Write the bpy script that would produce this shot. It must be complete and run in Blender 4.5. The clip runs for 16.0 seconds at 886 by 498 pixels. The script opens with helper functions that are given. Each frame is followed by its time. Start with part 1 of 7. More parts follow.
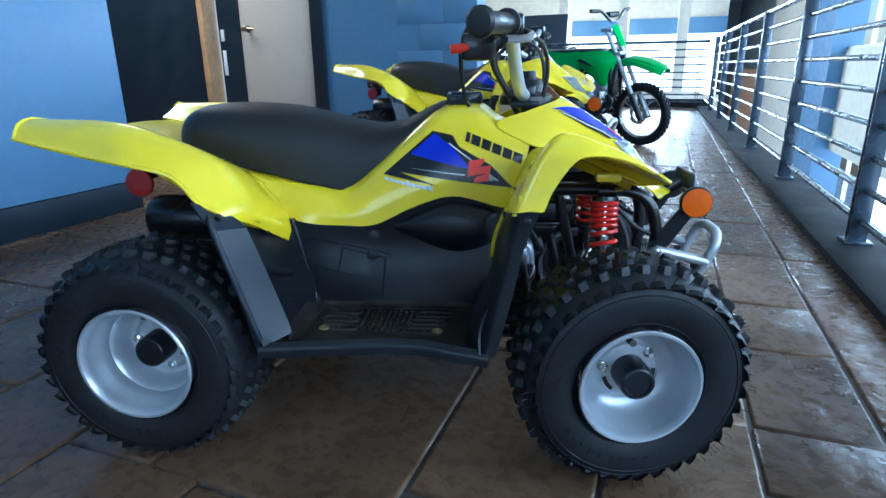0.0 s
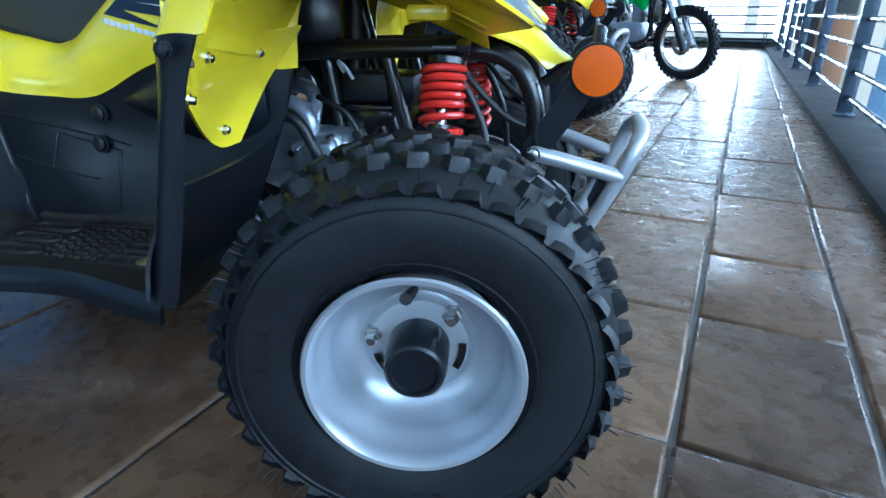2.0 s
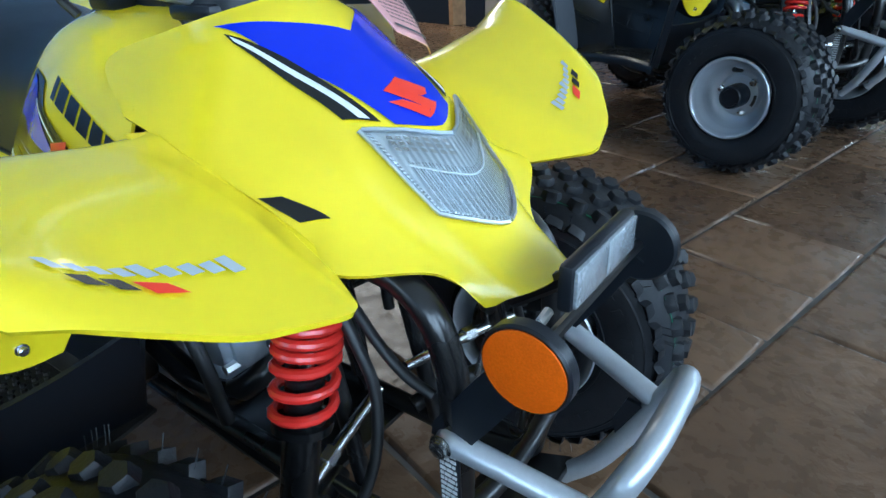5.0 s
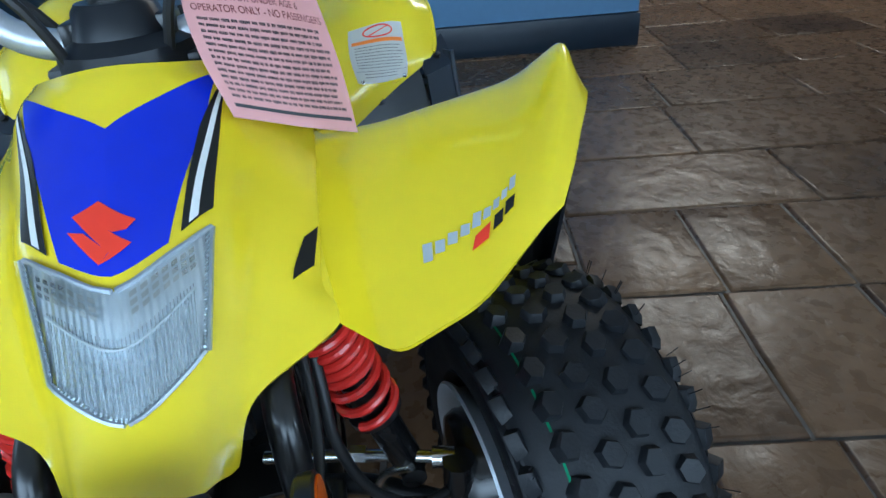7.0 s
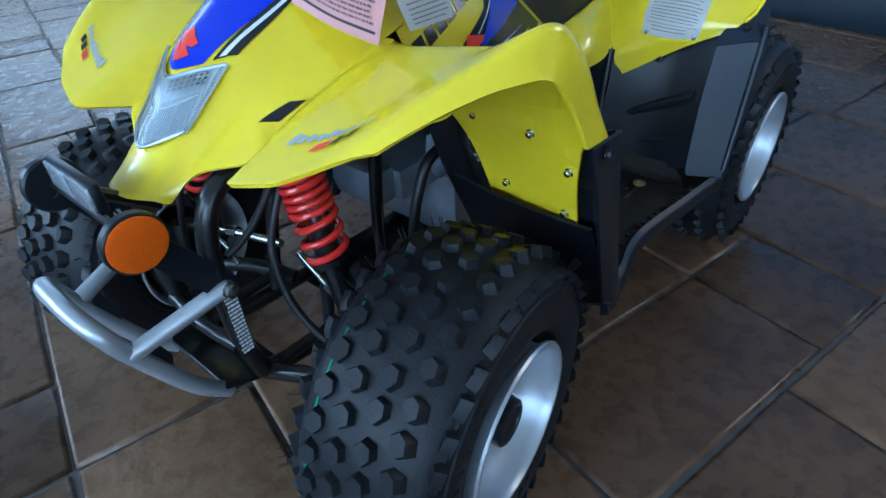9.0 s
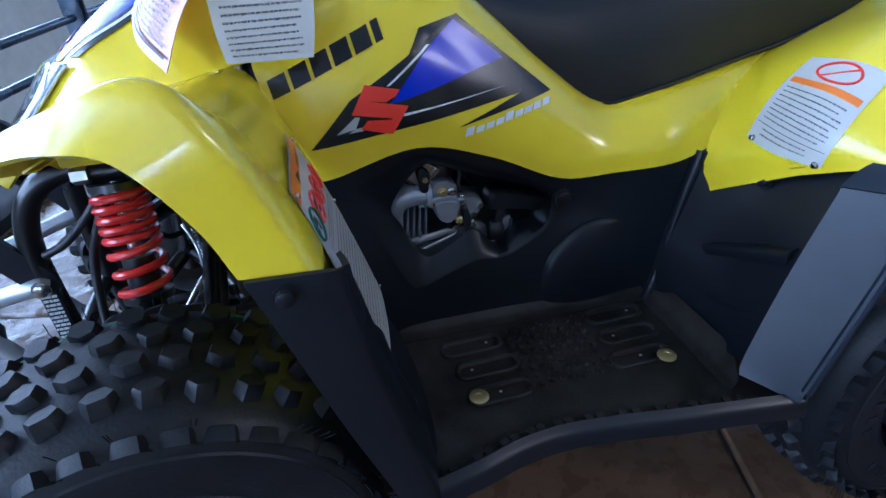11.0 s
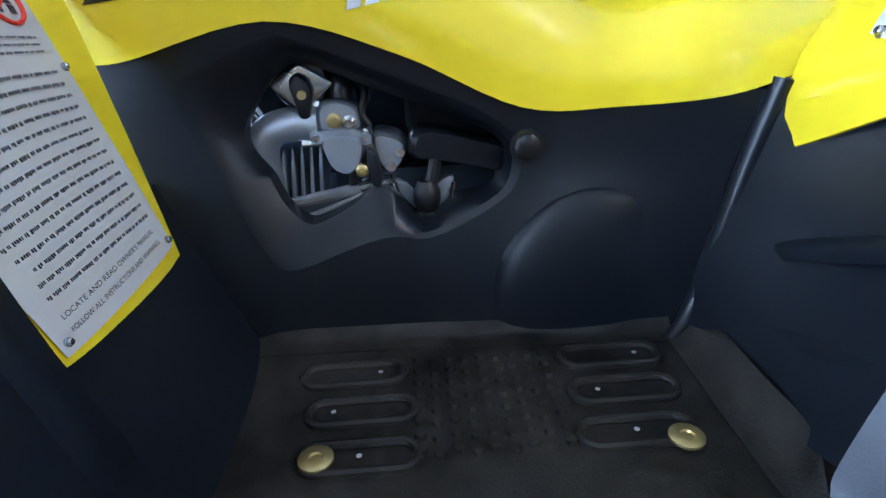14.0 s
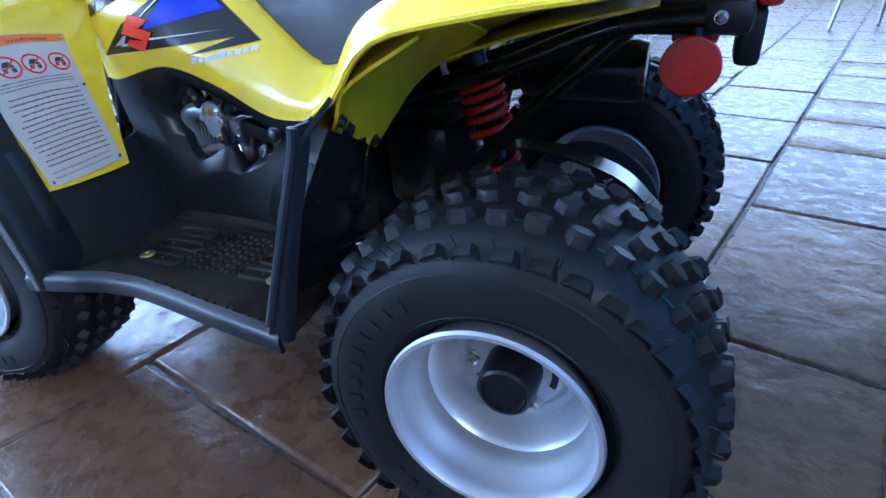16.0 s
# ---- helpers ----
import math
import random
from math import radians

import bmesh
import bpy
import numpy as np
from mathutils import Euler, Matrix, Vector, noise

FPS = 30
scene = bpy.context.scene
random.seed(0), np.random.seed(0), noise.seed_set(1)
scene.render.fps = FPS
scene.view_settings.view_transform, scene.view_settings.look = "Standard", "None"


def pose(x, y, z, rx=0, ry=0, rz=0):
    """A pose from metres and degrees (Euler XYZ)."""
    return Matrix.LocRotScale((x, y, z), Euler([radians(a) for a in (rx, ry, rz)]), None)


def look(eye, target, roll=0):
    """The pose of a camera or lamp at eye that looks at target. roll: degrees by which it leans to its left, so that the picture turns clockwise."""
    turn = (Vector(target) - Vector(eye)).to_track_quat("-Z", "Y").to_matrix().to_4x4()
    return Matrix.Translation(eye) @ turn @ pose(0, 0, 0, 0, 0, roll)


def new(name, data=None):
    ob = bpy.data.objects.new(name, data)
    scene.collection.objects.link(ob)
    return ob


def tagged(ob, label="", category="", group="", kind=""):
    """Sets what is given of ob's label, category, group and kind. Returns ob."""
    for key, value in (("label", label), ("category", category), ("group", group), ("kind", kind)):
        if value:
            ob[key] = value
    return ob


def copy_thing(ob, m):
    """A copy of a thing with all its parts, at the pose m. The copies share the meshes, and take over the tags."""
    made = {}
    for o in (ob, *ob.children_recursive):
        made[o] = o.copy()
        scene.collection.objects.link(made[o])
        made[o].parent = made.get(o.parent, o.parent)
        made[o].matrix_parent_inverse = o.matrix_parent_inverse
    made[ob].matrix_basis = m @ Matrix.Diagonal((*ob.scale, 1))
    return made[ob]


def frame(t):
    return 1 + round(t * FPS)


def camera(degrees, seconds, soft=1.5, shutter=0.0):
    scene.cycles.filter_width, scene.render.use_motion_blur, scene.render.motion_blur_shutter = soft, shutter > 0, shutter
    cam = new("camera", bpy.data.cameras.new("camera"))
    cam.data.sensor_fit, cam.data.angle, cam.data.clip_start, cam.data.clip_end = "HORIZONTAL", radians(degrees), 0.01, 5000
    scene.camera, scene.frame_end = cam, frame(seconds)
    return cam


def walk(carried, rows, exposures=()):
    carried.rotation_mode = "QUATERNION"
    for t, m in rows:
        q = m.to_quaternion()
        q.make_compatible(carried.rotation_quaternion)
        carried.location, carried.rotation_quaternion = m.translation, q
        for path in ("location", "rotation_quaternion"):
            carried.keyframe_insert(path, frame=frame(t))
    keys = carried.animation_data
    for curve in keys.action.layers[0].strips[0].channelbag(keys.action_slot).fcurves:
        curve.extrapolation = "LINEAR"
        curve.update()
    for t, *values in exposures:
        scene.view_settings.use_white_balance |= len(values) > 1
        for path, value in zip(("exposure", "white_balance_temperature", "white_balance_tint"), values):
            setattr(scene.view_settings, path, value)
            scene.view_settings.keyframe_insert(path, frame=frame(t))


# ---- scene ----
cam = camera(74.81, 16.0)

PATH = [
    (0.0, pose(0.2044, -1.1860, 0.6689, 72.58, 0.69, 6.36)),
    (0.5, pose(0.3502, -1.0543, 0.6264, 71.69, 0.14, 7.34)),
    (0.7, pose(0.4007, -0.9990, 0.5981, 71.10, 0.13, 8.25)),
    (1.0, pose(0.4353, -0.9384, 0.5515, 70.68, -0.14, 8.78)),
    (1.5, pose(0.4826, -0.8526, 0.5185, 69.39, -0.17, 10.11)),
    (2.0, pose(0.5255, -0.7690, 0.4841, 67.62, -0.20, 12.13)),
    (2.5, pose(0.5664, -0.6724, 0.4935, 66.44, -0.09, 14.58)),
    (3.0, pose(0.5622, -0.5488, 0.5017, 65.64, 0.14, 17.20)),
    (3.5, pose(0.5519, -0.4615, 0.5132, 65.00, 0.55, 19.75)),
    (3.7, pose(0.5455, -0.4393, 0.5188, 64.72, 0.67, 20.89)),
    (5.8, pose(0.7623, -0.1994, 0.6859, 60.78, 3.84, 50.17)),
    (6.0, pose(0.7701, -0.1554, 0.6865, 60.26, 4.05, 53.78)),
    (6.5, pose(0.7766, -0.0209, 0.6864, 58.85, 4.24, 64.50)),
    (7.0, pose(0.7399, 0.1357, 0.7000, 57.29, 4.75, 76.53)),
    (7.5, pose(0.6789, 0.2692, 0.6875, 56.35, 5.07, 88.16)),
    (8.0, pose(0.6790, 0.3490, 0.6896, 54.49, 3.67, 103.45)),
    (8.5, pose(0.7139, 0.4733, 0.6993, 53.93, 3.29, 117.06)),
    (8.7, pose(0.7098, 0.5172, 0.7048, 53.78, 3.16, 122.36)),
    (10.8, pose(0.2502, 0.6930, 0.6709, 57.26, 2.64, 163.82)),
    (11.0, pose(0.2048, 0.6540, 0.6519, 57.91, 2.65, 165.18)),
    (11.5, pose(0.1328, 0.5288, 0.5697, 58.84, 1.94, 166.71)),
    (12.0, pose(0.0772, 0.4655, 0.5131, 60.54, 2.31, 169.58)),
    (12.5, pose(0.0692, 0.4221, 0.4805, 62.10, 2.42, 171.29)),
    (13.0, pose(0.0656, 0.4192, 0.4589, 63.23, 1.95, 172.82)),
    (13.5, pose(0.0524, 0.4432, 0.4505, 63.83, 2.05, 174.58)),
    (14.0, pose(0.0232, 0.5077, 0.4644, 64.40, 2.18, 176.61)),
    (14.5, pose(-0.0620, 0.6205, 0.5117, 64.16, 2.11, 179.35)),
    (15.0, pose(-0.2062, 0.7215, 0.5480, 63.65, 2.19, -175.87)),
    (15.5, pose(-0.3888, 0.7423, 0.5671, 62.69, 2.02, -167.54)),
    (16.0, pose(-0.5353, 0.7311, 0.5774, 61.53, 2.68, -157.83)),
]
EXPOSURES = [(0.0, 0.28, 4800, 3), (1.5, 0.45, 4800, 3), (2.5, 0.8, 4800, 3), (3.5, 0.86, 4900, 3), (6.0, -0.2, 5200, 3), (7.5, -0.2, 5200, 3), (8.5, -0.10, 4750, 2), (11.0, 0.35, 4700, 17), (11.5, 0.4, 5600, 10), (12.5, 0.7, 5800, 10), (13.5, 1.15, 5600, 9), (14.0, 1.5, 5050, 13), (14.5, 1.7, 4050, 14), (15.0, 1.68, 4150, 13), (16.0, 1.33, 4450, 15)]
walk(cam, PATH, EXPOSURES)

# ---- world and light ----
world = bpy.data.worlds.new("world")
scene.world = world
world.use_nodes = True
_n = world.node_tree.nodes
_sky = _n.new("ShaderNodeTexSky")
_sky.sky_type = "NISHITA"
_sky.sun_disc = False
_sky.sun_elevation = radians(40)
_sky.sun_rotation = radians(100)
world.node_tree.links.new(_sky.outputs[0], _n["Background"].inputs[0])
_n["Background"].inputs[1].default_value = 0.12


def area_lamp(name, m, size, size_y, power, colour):
    data = bpy.data.lights.new(name, "AREA")
    data.shape, data.size, data.size_y, data.energy, data.color = "RECTANGLE", size, size_y, power, colour
    ob = new(name, data)
    ob.matrix_world = m
    return ob


# corridor axes: r across (towards the railing), s along it
CA = radians(-14.06)
RX, RY = math.cos(CA), math.sin(CA)


def rs(r, s, z=0.0):
    return Vector((r * RX - s * RY, r * RY + s * RX, z))


def rs_pose(r, s, z=0.0, turn=0.0):
    return pose(*rs(r, s, z), 0, 0, math.degrees(CA) + turn)


def lamp_at(name, r, s, z, tr, ts, tz, w, h, power, colour):
    return area_lamp(name, look(rs(r, s, z), rs(tr, ts, tz)), w, h, power, colour)


# daylight entering through the hall, end and rear windows
lamp_at("window_light", 4.1, 4.0, 1.85, 0.0, 4.0, 0.6, 20.0, 1.7, 640, (0.72, 0.87, 1.0))
lamp_at("end_window_light", -1.9, 17.4, 1.2, -1.2, 0.0, 1.0, 6.0, 2.0, 760, (0.80, 0.91, 1.0))
lamp_at("rear_window_light", -2.0, -6.9, 1.55, -1.0, 0.0, 0.5, 6.5, 1.7, 90, (0.74, 0.88, 1.0))
# warm ceiling light over the door recess
lamp_at("recess_ceiling_light", -4.1, 2.4, 2.92, -4.1, 2.401, 0.0, 2.0, 1.2, 95, (1.0, 0.85, 0.68))


# ---- materials ----
def material(name, base, rough=0.5, metal=0.0, coat=0.0, noise_scale=60.0, vary=0.06, bump=0.0, bump_scale=200.0, wear=0.0, transmission=0.0, spec=0.5, stain_scale=6.0):
    """Principled surface with fine grain, broad stains, gloss variation and relief."""
    m = bpy.data.materials.new(name)
    m.use_nodes = True
    nt, b = m.node_tree, m.node_tree.nodes["Principled BSDF"]
    b.inputs["Roughness"].default_value, b.inputs["Metallic"].default_value = rough, metal
    b.inputs["Coat Weight"].default_value = coat
    b.inputs["Coat Roughness"].default_value = 0.08
    b.inputs["Transmission Weight"].default_value = transmission
    b.inputs["Specular IOR Level"].default_value = spec
    co = nt.nodes.new("ShaderNodeTexCoord")
    fine, broad = nt.nodes.new("ShaderNodeTexNoise"), nt.nodes.new("ShaderNodeTexNoise")
    fine.inputs["Scale"].default_value, broad.inputs["Scale"].default_value = noise_scale, stain_scale
    fine.inputs["Detail"].default_value = broad.inputs["Detail"].default_value = 4.0
    for t in (fine, broad):
        nt.links.new(co.outputs["Object"], t.inputs["Vector"])
    mix = nt.nodes.new("ShaderNodeMath")
    mix.operation = "ADD"
    nt.links.new(fine.outputs[0], mix.inputs[0])
    nt.links.new(broad.outputs[0], mix.inputs[1])
    ramp = nt.nodes.new("ShaderNodeMapRange")
    ramp.inputs["From Min"].default_value, ramp.inputs["From Max"].default_value = 0.7, 1.3
    ramp.inputs["To Min"].default_value, ramp.inputs["To Max"].default_value = 1.0 - vary, 1.0 + vary
    nt.links.new(mix.outputs[0], ramp.inputs["Value"])
    tint = nt.nodes.new("ShaderNodeVectorMath")
    tint.operation = "SCALE"
    tint.inputs[0].default_value = base
    nt.links.new(ramp.outputs[0], tint.inputs["Scale"])
    nt.links.new(tint.outputs[0], b.inputs["Base Color"])
    if wear:
        gl = nt.nodes.new("ShaderNodeMapRange")
        gl.inputs["From Min"].default_value, gl.inputs["From Max"].default_value = 0.35, 0.7
        gl.inputs["To Min"].default_value, gl.inputs["To Max"].default_value = max(rough - wear, 0.02), min(rough + wear, 1.0)
        nt.links.new(broad.outputs[0], gl.inputs["Value"])
        nt.links.new(gl.outputs[0], b.inputs["Roughness"])
    if bump:
        bt, bp = nt.nodes.new("ShaderNodeTexNoise"), nt.nodes.new("ShaderNodeBump")
        bt.inputs["Scale"].default_value = bump_scale
        bp.inputs["Strength"].default_value, bp.inputs["Distance"].default_value = bump, 0.002
        nt.links.new(co.outputs["Object"], bt.inputs["Vector"])
        nt.links.new(bt.outputs[0], bp.inputs["Height"])
        nt.links.new(bp.outputs[0], b.inputs["Normal"])
    return m


YELLOW = material("yellow_plastic", (0.83, 0.655, 0.004), 0.27, coat=0.6, vary=0.010, noise_scale=25, wear=0.012, stain_scale=3)
BLACKP = material("black_textured_plastic", (0.0075, 0.0095, 0.0135), 0.36, vary=0.15, bump=0.07, bump_scale=900, wear=0.08, spec=0.38)
DUSTYP = material("dusty_black_plastic", (0.0208, 0.0188, 0.0162), 0.46, vary=0.7, noise_scale=45, bump=0.25, bump_scale=700, wear=0.15, stain_scale=14, spec=0.25)
# lighter and bluer than BLACKP: the flare's window reflection is in the colour
SATIN = material("satin_bluish_plastic", (0.013, 0.019, 0.030), 0.36, vary=0.1, bump=0.06, bump_scale=900, wear=0.06, spec=0.38)
SEATM = material("black_vinyl", (0.0085, 0.009, 0.0095), 0.45, vary=0.12, bump=0.22, bump_scale=700, wear=0.08)
RUBBER = material("tyre_rubber", (0.0105, 0.0117, 0.0145), 0.52, vary=0.3, noise_scale=40, bump=0.2, bump_scale=300, wear=0.12, spec=0.28)
HOSE = material("black_rubber_hose", (0.008, 0.008, 0.0085), 0.45, vary=0.15)
GREENL = material("green_tread_paint", (0.0, 0.17, 0.07), 0.6, vary=0.4, noise_scale=90)
SILVER = material("silver_paint", (0.50, 0.53, 0.57), 0.38, metal=0.64, vary=0.05, noise_scale=400, wear=0.06)
STEEL = material("zinc_steel", (0.55, 0.55, 0.54), 0.28, metal=1.0, vary=0.1, wear=0.1)
ALU = material("cast_aluminium", (0.44, 0.49, 0.56), 0.42, metal=0.75, vary=0.12, bump=0.08, bump_scale=500, wear=0.1)
BRASS = material("yellow_zinc_bolt", (0.55, 0.45, 0.20), 0.38, metal=0.9, vary=0.2)
FRAMEM = material("black_frame_paint", (0.006, 0.006, 0.0065), 0.30, coat=0.2, vary=0.1, wear=0.05)
RED = material("red_spring_paint", (0.62, 0.025, 0.018), 0.26, coat=0.3, vary=0.06)
REDL = material("red_lens", (0.45, 0.012, 0.008), 0.16, coat=0.5, vary=0.2, noise_scale=500, bump=0.5, bump_scale=700)
AMBER = material("amber_reflector", (0.70, 0.115, 0.0), 0.28, coat=0.12, vary=0.16, noise_scale=700, bump=0.25, bump_scale=900, spec=0.2)
WHITER = material("clear_reflector", (0.45, 0.49, 0.53), 0.2, metal=0.6, coat=0.4, vary=0.35, noise_scale=350, bump=0.8, bump_scale=420)
BLUED = material("blue_decal", (0.010, 0.025, 0.55), 0.25, coat=0.2, vary=0.04)
BLACKD = material("black_decal", (0.010, 0.011, 0.012), 0.25, vary=0.05)
REDD = material("red_decal", (0.80, 0.045, 0.02), 0.3, vary=0.03)
GREEND = material("green_print", (0.01, 0.13, 0.07), 0.45)
WHITED = material("white_decal", (0.72, 0.74, 0.74), 0.3, vary=0.03)
GREYD = material("grey_decal", (0.42, 0.45, 0.46), 0.3, vary=0.03)
LABEL = material("white_label_vinyl", (0.56, 0.545, 0.49), 0.35, vary=0.04, noise_scale=20)
ORANGED = material("orange_label_ink", (0.85, 0.22, 0.02), 0.35, vary=0.03)
INK = material("black_ink", (0.05, 0.05, 0.055), 0.5, vary=0.03)
PINK = material("pink_card", (0.72, 0.36, 0.34), 0.28, coat=0.2, vary=0.03)
PINKINK = material("maroon_ink", (0.16, 0.03, 0.03), 0.5, vary=0.05)
BLUEWALL = material("blue_wall_paint", (0.085, 0.17, 0.29), 0.42, vary=0.05, noise_scale=30, bump=0.15, bump_scale=90, wear=0.08)
DARKWALL = material("dark_blue_paint", (0.012, 0.020, 0.032), 0.40, vary=0.1, noise_scale=25, bump=0.1, bump_scale=90, wear=0.1)
CEIL = material("ceiling_paint", (0.55, 0.52, 0.47), 0.8, vary=0.06, noise_scale=12)
CREAM = material("cream_wall_paint", (0.62, 0.55, 0.44), 0.7, vary=0.08, noise_scale=8)
DOORM = material("beige_door_paint", (0.48, 0.44, 0.38), 0.45, vary=0.05, bump=0.08, bump_scale=120)
WOODM = material("bare_wood", (0.50, 0.30, 0.14), 0.6, vary=0.2, noise_scale=25, bump=0.1)
BRONZE = material("brushed_nickel", (0.45, 0.40, 0.32), 0.3, metal=1.0, vary=0.1)
RAILM = material("grey_rail_paint", (0.055, 0.075, 0.105), 0.28, metal=0.3, coat=0.3, vary=0.1, wear=0.08)
KERBM = material("black_kerb_paint", (0.014, 0.014, 0.015), 0.75, vary=0.25, wear=0.1, spec=0.15)
GROUT = material("floor_joint", (0.085, 0.078, 0.070), 0.5, vary=0.35, noise_scale=30, bump=0.3, bump_scale=60)
GREENB = material("green_bike_plastic", (0.02, 0.42, 0.06), 0.3, coat=0.3, vary=0.04)
CARDM = material("cardboard_cup", (0.72, 0.70, 0.66), 0.6, vary=0.04)
SLEEVE = material("cup_sleeve", (0.55, 0.48, 0.40), 0.7, vary=0.08)
GRASSP = material("green_mural_paint", (0.015, 0.20, 0.055), 0.5, vary=0.35, noise_scale=40)
LOBBYF = material("lobby_floor", (0.34, 0.38, 0.44), 0.35, vary=0.15, noise_scale=3, wear=0.1)
ORANGEP = material("orange_lobby_panel", (0.62, 0.30, 0.14), 0.6, vary=0.1)


def slab_material():
    """Sealed stamped concrete: brown and slate washes, hand-trowelled relief, glossy sealer."""
    m = bpy.data.materials.new("stamped_concrete")
    m.use_nodes = True
    nt, b = m.node_tree, m.node_tree.nodes["Principled BSDF"]
    geo, info = nt.nodes.new("ShaderNodeNewGeometry"), nt.nodes.new("ShaderNodeObjectInfo")
    n1, n2, n3 = (nt.nodes.new("ShaderNodeTexNoise") for _ in range(3))
    for n, sc, de in ((n1, 2.4, 6), (n2, 30.0, 8), (n3, 11.0, 8)):
        n.inputs["Scale"].default_value, n.inputs["Detail"].default_value = sc, de
        nt.links.new(geo.outputs["Position"], n.inputs["Vector"])
    n3.inputs["Distortion"].default_value = 0.5
    add = nt.nodes.new("ShaderNodeMath")
    add.operation = "MULTIPLY_ADD"
    add.inputs[1].default_value = 0.35
    nt.links.new(info.outputs["Random"], add.inputs[0])
    nt.links.new(n1.outputs[0], add.inputs[2])
    cr = nt.nodes.new("ShaderNodeValToRGB")
    e = cr.color_ramp.elements
    e[0].position, e[0].color = 0.38, (0.049, 0.028, 0.016, 1)
    e[1].position, e[1].color = 0.95, (0.185, 0.112, 0.062, 1)
    k = e.new(0.62)
    k.color = (0.108, 0.064, 0.035, 1)
    nt.links.new(add.outputs[0], cr.inputs[0])
    mul = nt.nodes.new("ShaderNodeMix")
    mul.data_type, mul.blend_type = "RGBA", "MULTIPLY"
    mul.inputs["Factor"].default_value = 0.38
    nt.links.new(cr.outputs[0], mul.inputs["A"])
    c2 = nt.nodes.new("ShaderNodeValToRGB")
    c2.color_ramp.elements[0].position, c2.color_ramp.elements[0].color = 0.3, (0.35, 0.35, 0.38, 1)
    c2.color_ramp.elements[1].position, c2.color_ramp.elements[1].color = 0.7, (1.3, 1.25, 1.2, 1)
    nt.links.new(n2.outputs[0], c2.inputs[0])
    nt.links.new(c2.outputs[0], mul.inputs["B"])
    nt.links.new(mul.outputs["Result"], b.inputs["Base Color"])
    rg = nt.nodes.new("ShaderNodeMapRange")
    rg.inputs["From Min"].default_value, rg.inputs["From Max"].default_value = 0.3, 0.7
    rg.inputs["To Min"].default_value, rg.inputs["To Max"].default_value = 0.20, 0.38
    nt.links.new(n2.outputs[0], rg.inputs["Value"])
    nt.links.new(rg.outputs[0], b.inputs["Roughness"])
    b.inputs["Specular IOR Level"].default_value = 0.3
    bp = nt.nodes.new("ShaderNodeBump")
    bp.inputs["Strength"].default_value, bp.inputs["Distance"].default_value = 0.75, 0.008
    nt.links.new(n3.outputs[0], bp.inputs["Height"])
    bp2 = nt.nodes.new("ShaderNodeBump")
    bp2.inputs["Strength"].default_value, bp2.inputs["Distance"].default_value = 0.35, 0.003
    nt.links.new(n2.outputs[0], bp2.inputs["Height"])
    nt.links.new(bp.outputs[0], bp2.inputs["Normal"])
    nt.links.new(bp2.outputs[0], b.inputs["Normal"])
    return m


SLAB = slab_material()


def thin_glass(name):
    """A clear shell: it lets light through and shines more at grazing angles."""
    m = bpy.data.materials.new(name)
    m.use_nodes = True
    nt = m.node_tree
    nt.nodes.remove(nt.nodes["Principled BSDF"])
    tr, gl, fr, mx = (nt.nodes.new(k) for k in ("ShaderNodeBsdfTransparent", "ShaderNodeBsdfGlossy", "ShaderNodeFresnel", "ShaderNodeMixShader"))
    tr.inputs["Color"].default_value = (0.93, 0.96, 0.97, 1)
    gl.inputs["Roughness"].default_value = 0.03
    fr.inputs["IOR"].default_value = 1.5
    nt.links.new(fr.outputs[0], mx.inputs[0])
    nt.links.new(tr.outputs[0], mx.inputs[1])
    nt.links.new(gl.outputs[0], mx.inputs[2])
    nt.links.new(mx.outputs[0], nt.nodes["Material Output"].inputs["Surface"])
    return m


LENS = thin_glass("headlight_lens")


def ribbed_mirror(name):
    """Bright reflector bowl with fine upright flutes."""
    m = material(name, (0.72, 0.75, 0.78), 0.30, metal=0.85, vary=0.06)
    nt, b = m.node_tree, m.node_tree.nodes["Principled BSDF"]
    co, wv, bp = nt.nodes.new("ShaderNodeTexCoord"), nt.nodes.new("ShaderNodeTexWave"), nt.nodes.new("ShaderNodeBump")
    wv.bands_direction = "Y"
    wv.inputs["Scale"].default_value = 75.0
    bp.inputs["Strength"].default_value, bp.inputs["Distance"].default_value = 0.22, 0.002
    nt.links.new(co.outputs["Object"], wv.inputs["Vector"])
    nt.links.new(wv.outputs[0], bp.inputs["Height"])
    nt.links.new(bp.outputs[0], b.inputs["Normal"])
    return m


MIRROR = ribbed_mirror("headlight_reflector")


def glow_material(name, colour, strength):
    m = bpy.data.materials.new(name)
    m.use_nodes = True
    nt = m.node_tree
    nt.nodes.remove(nt.nodes["Principled BSDF"])
    em, n, rp = nt.nodes.new("ShaderNodeEmission"), nt.nodes.new("ShaderNodeTexNoise"), nt.nodes.new("ShaderNodeMapRange")
    n.inputs["Scale"].default_value = 0.4
    rp.inputs["To Min"].default_value, rp.inputs["To Max"].default_value = strength * 0.85, strength * 1.15
    nt.links.new(n.outputs[0], rp.inputs["Value"])
    nt.links.new(rp.outputs[0], em.inputs["Strength"])
    em.inputs["Color"].default_value = (*colour, 1)
    nt.links.new(em.outputs[0], nt.nodes["Material Output"].inputs["Surface"])
    return m


DAYLIGHT = glow_material("daylit_outdoors", (0.92, 0.97, 1.0), 4.0)
DAYDIM = glow_material("shaded_outdoors", (0.86, 0.94, 1.0), 0.7)


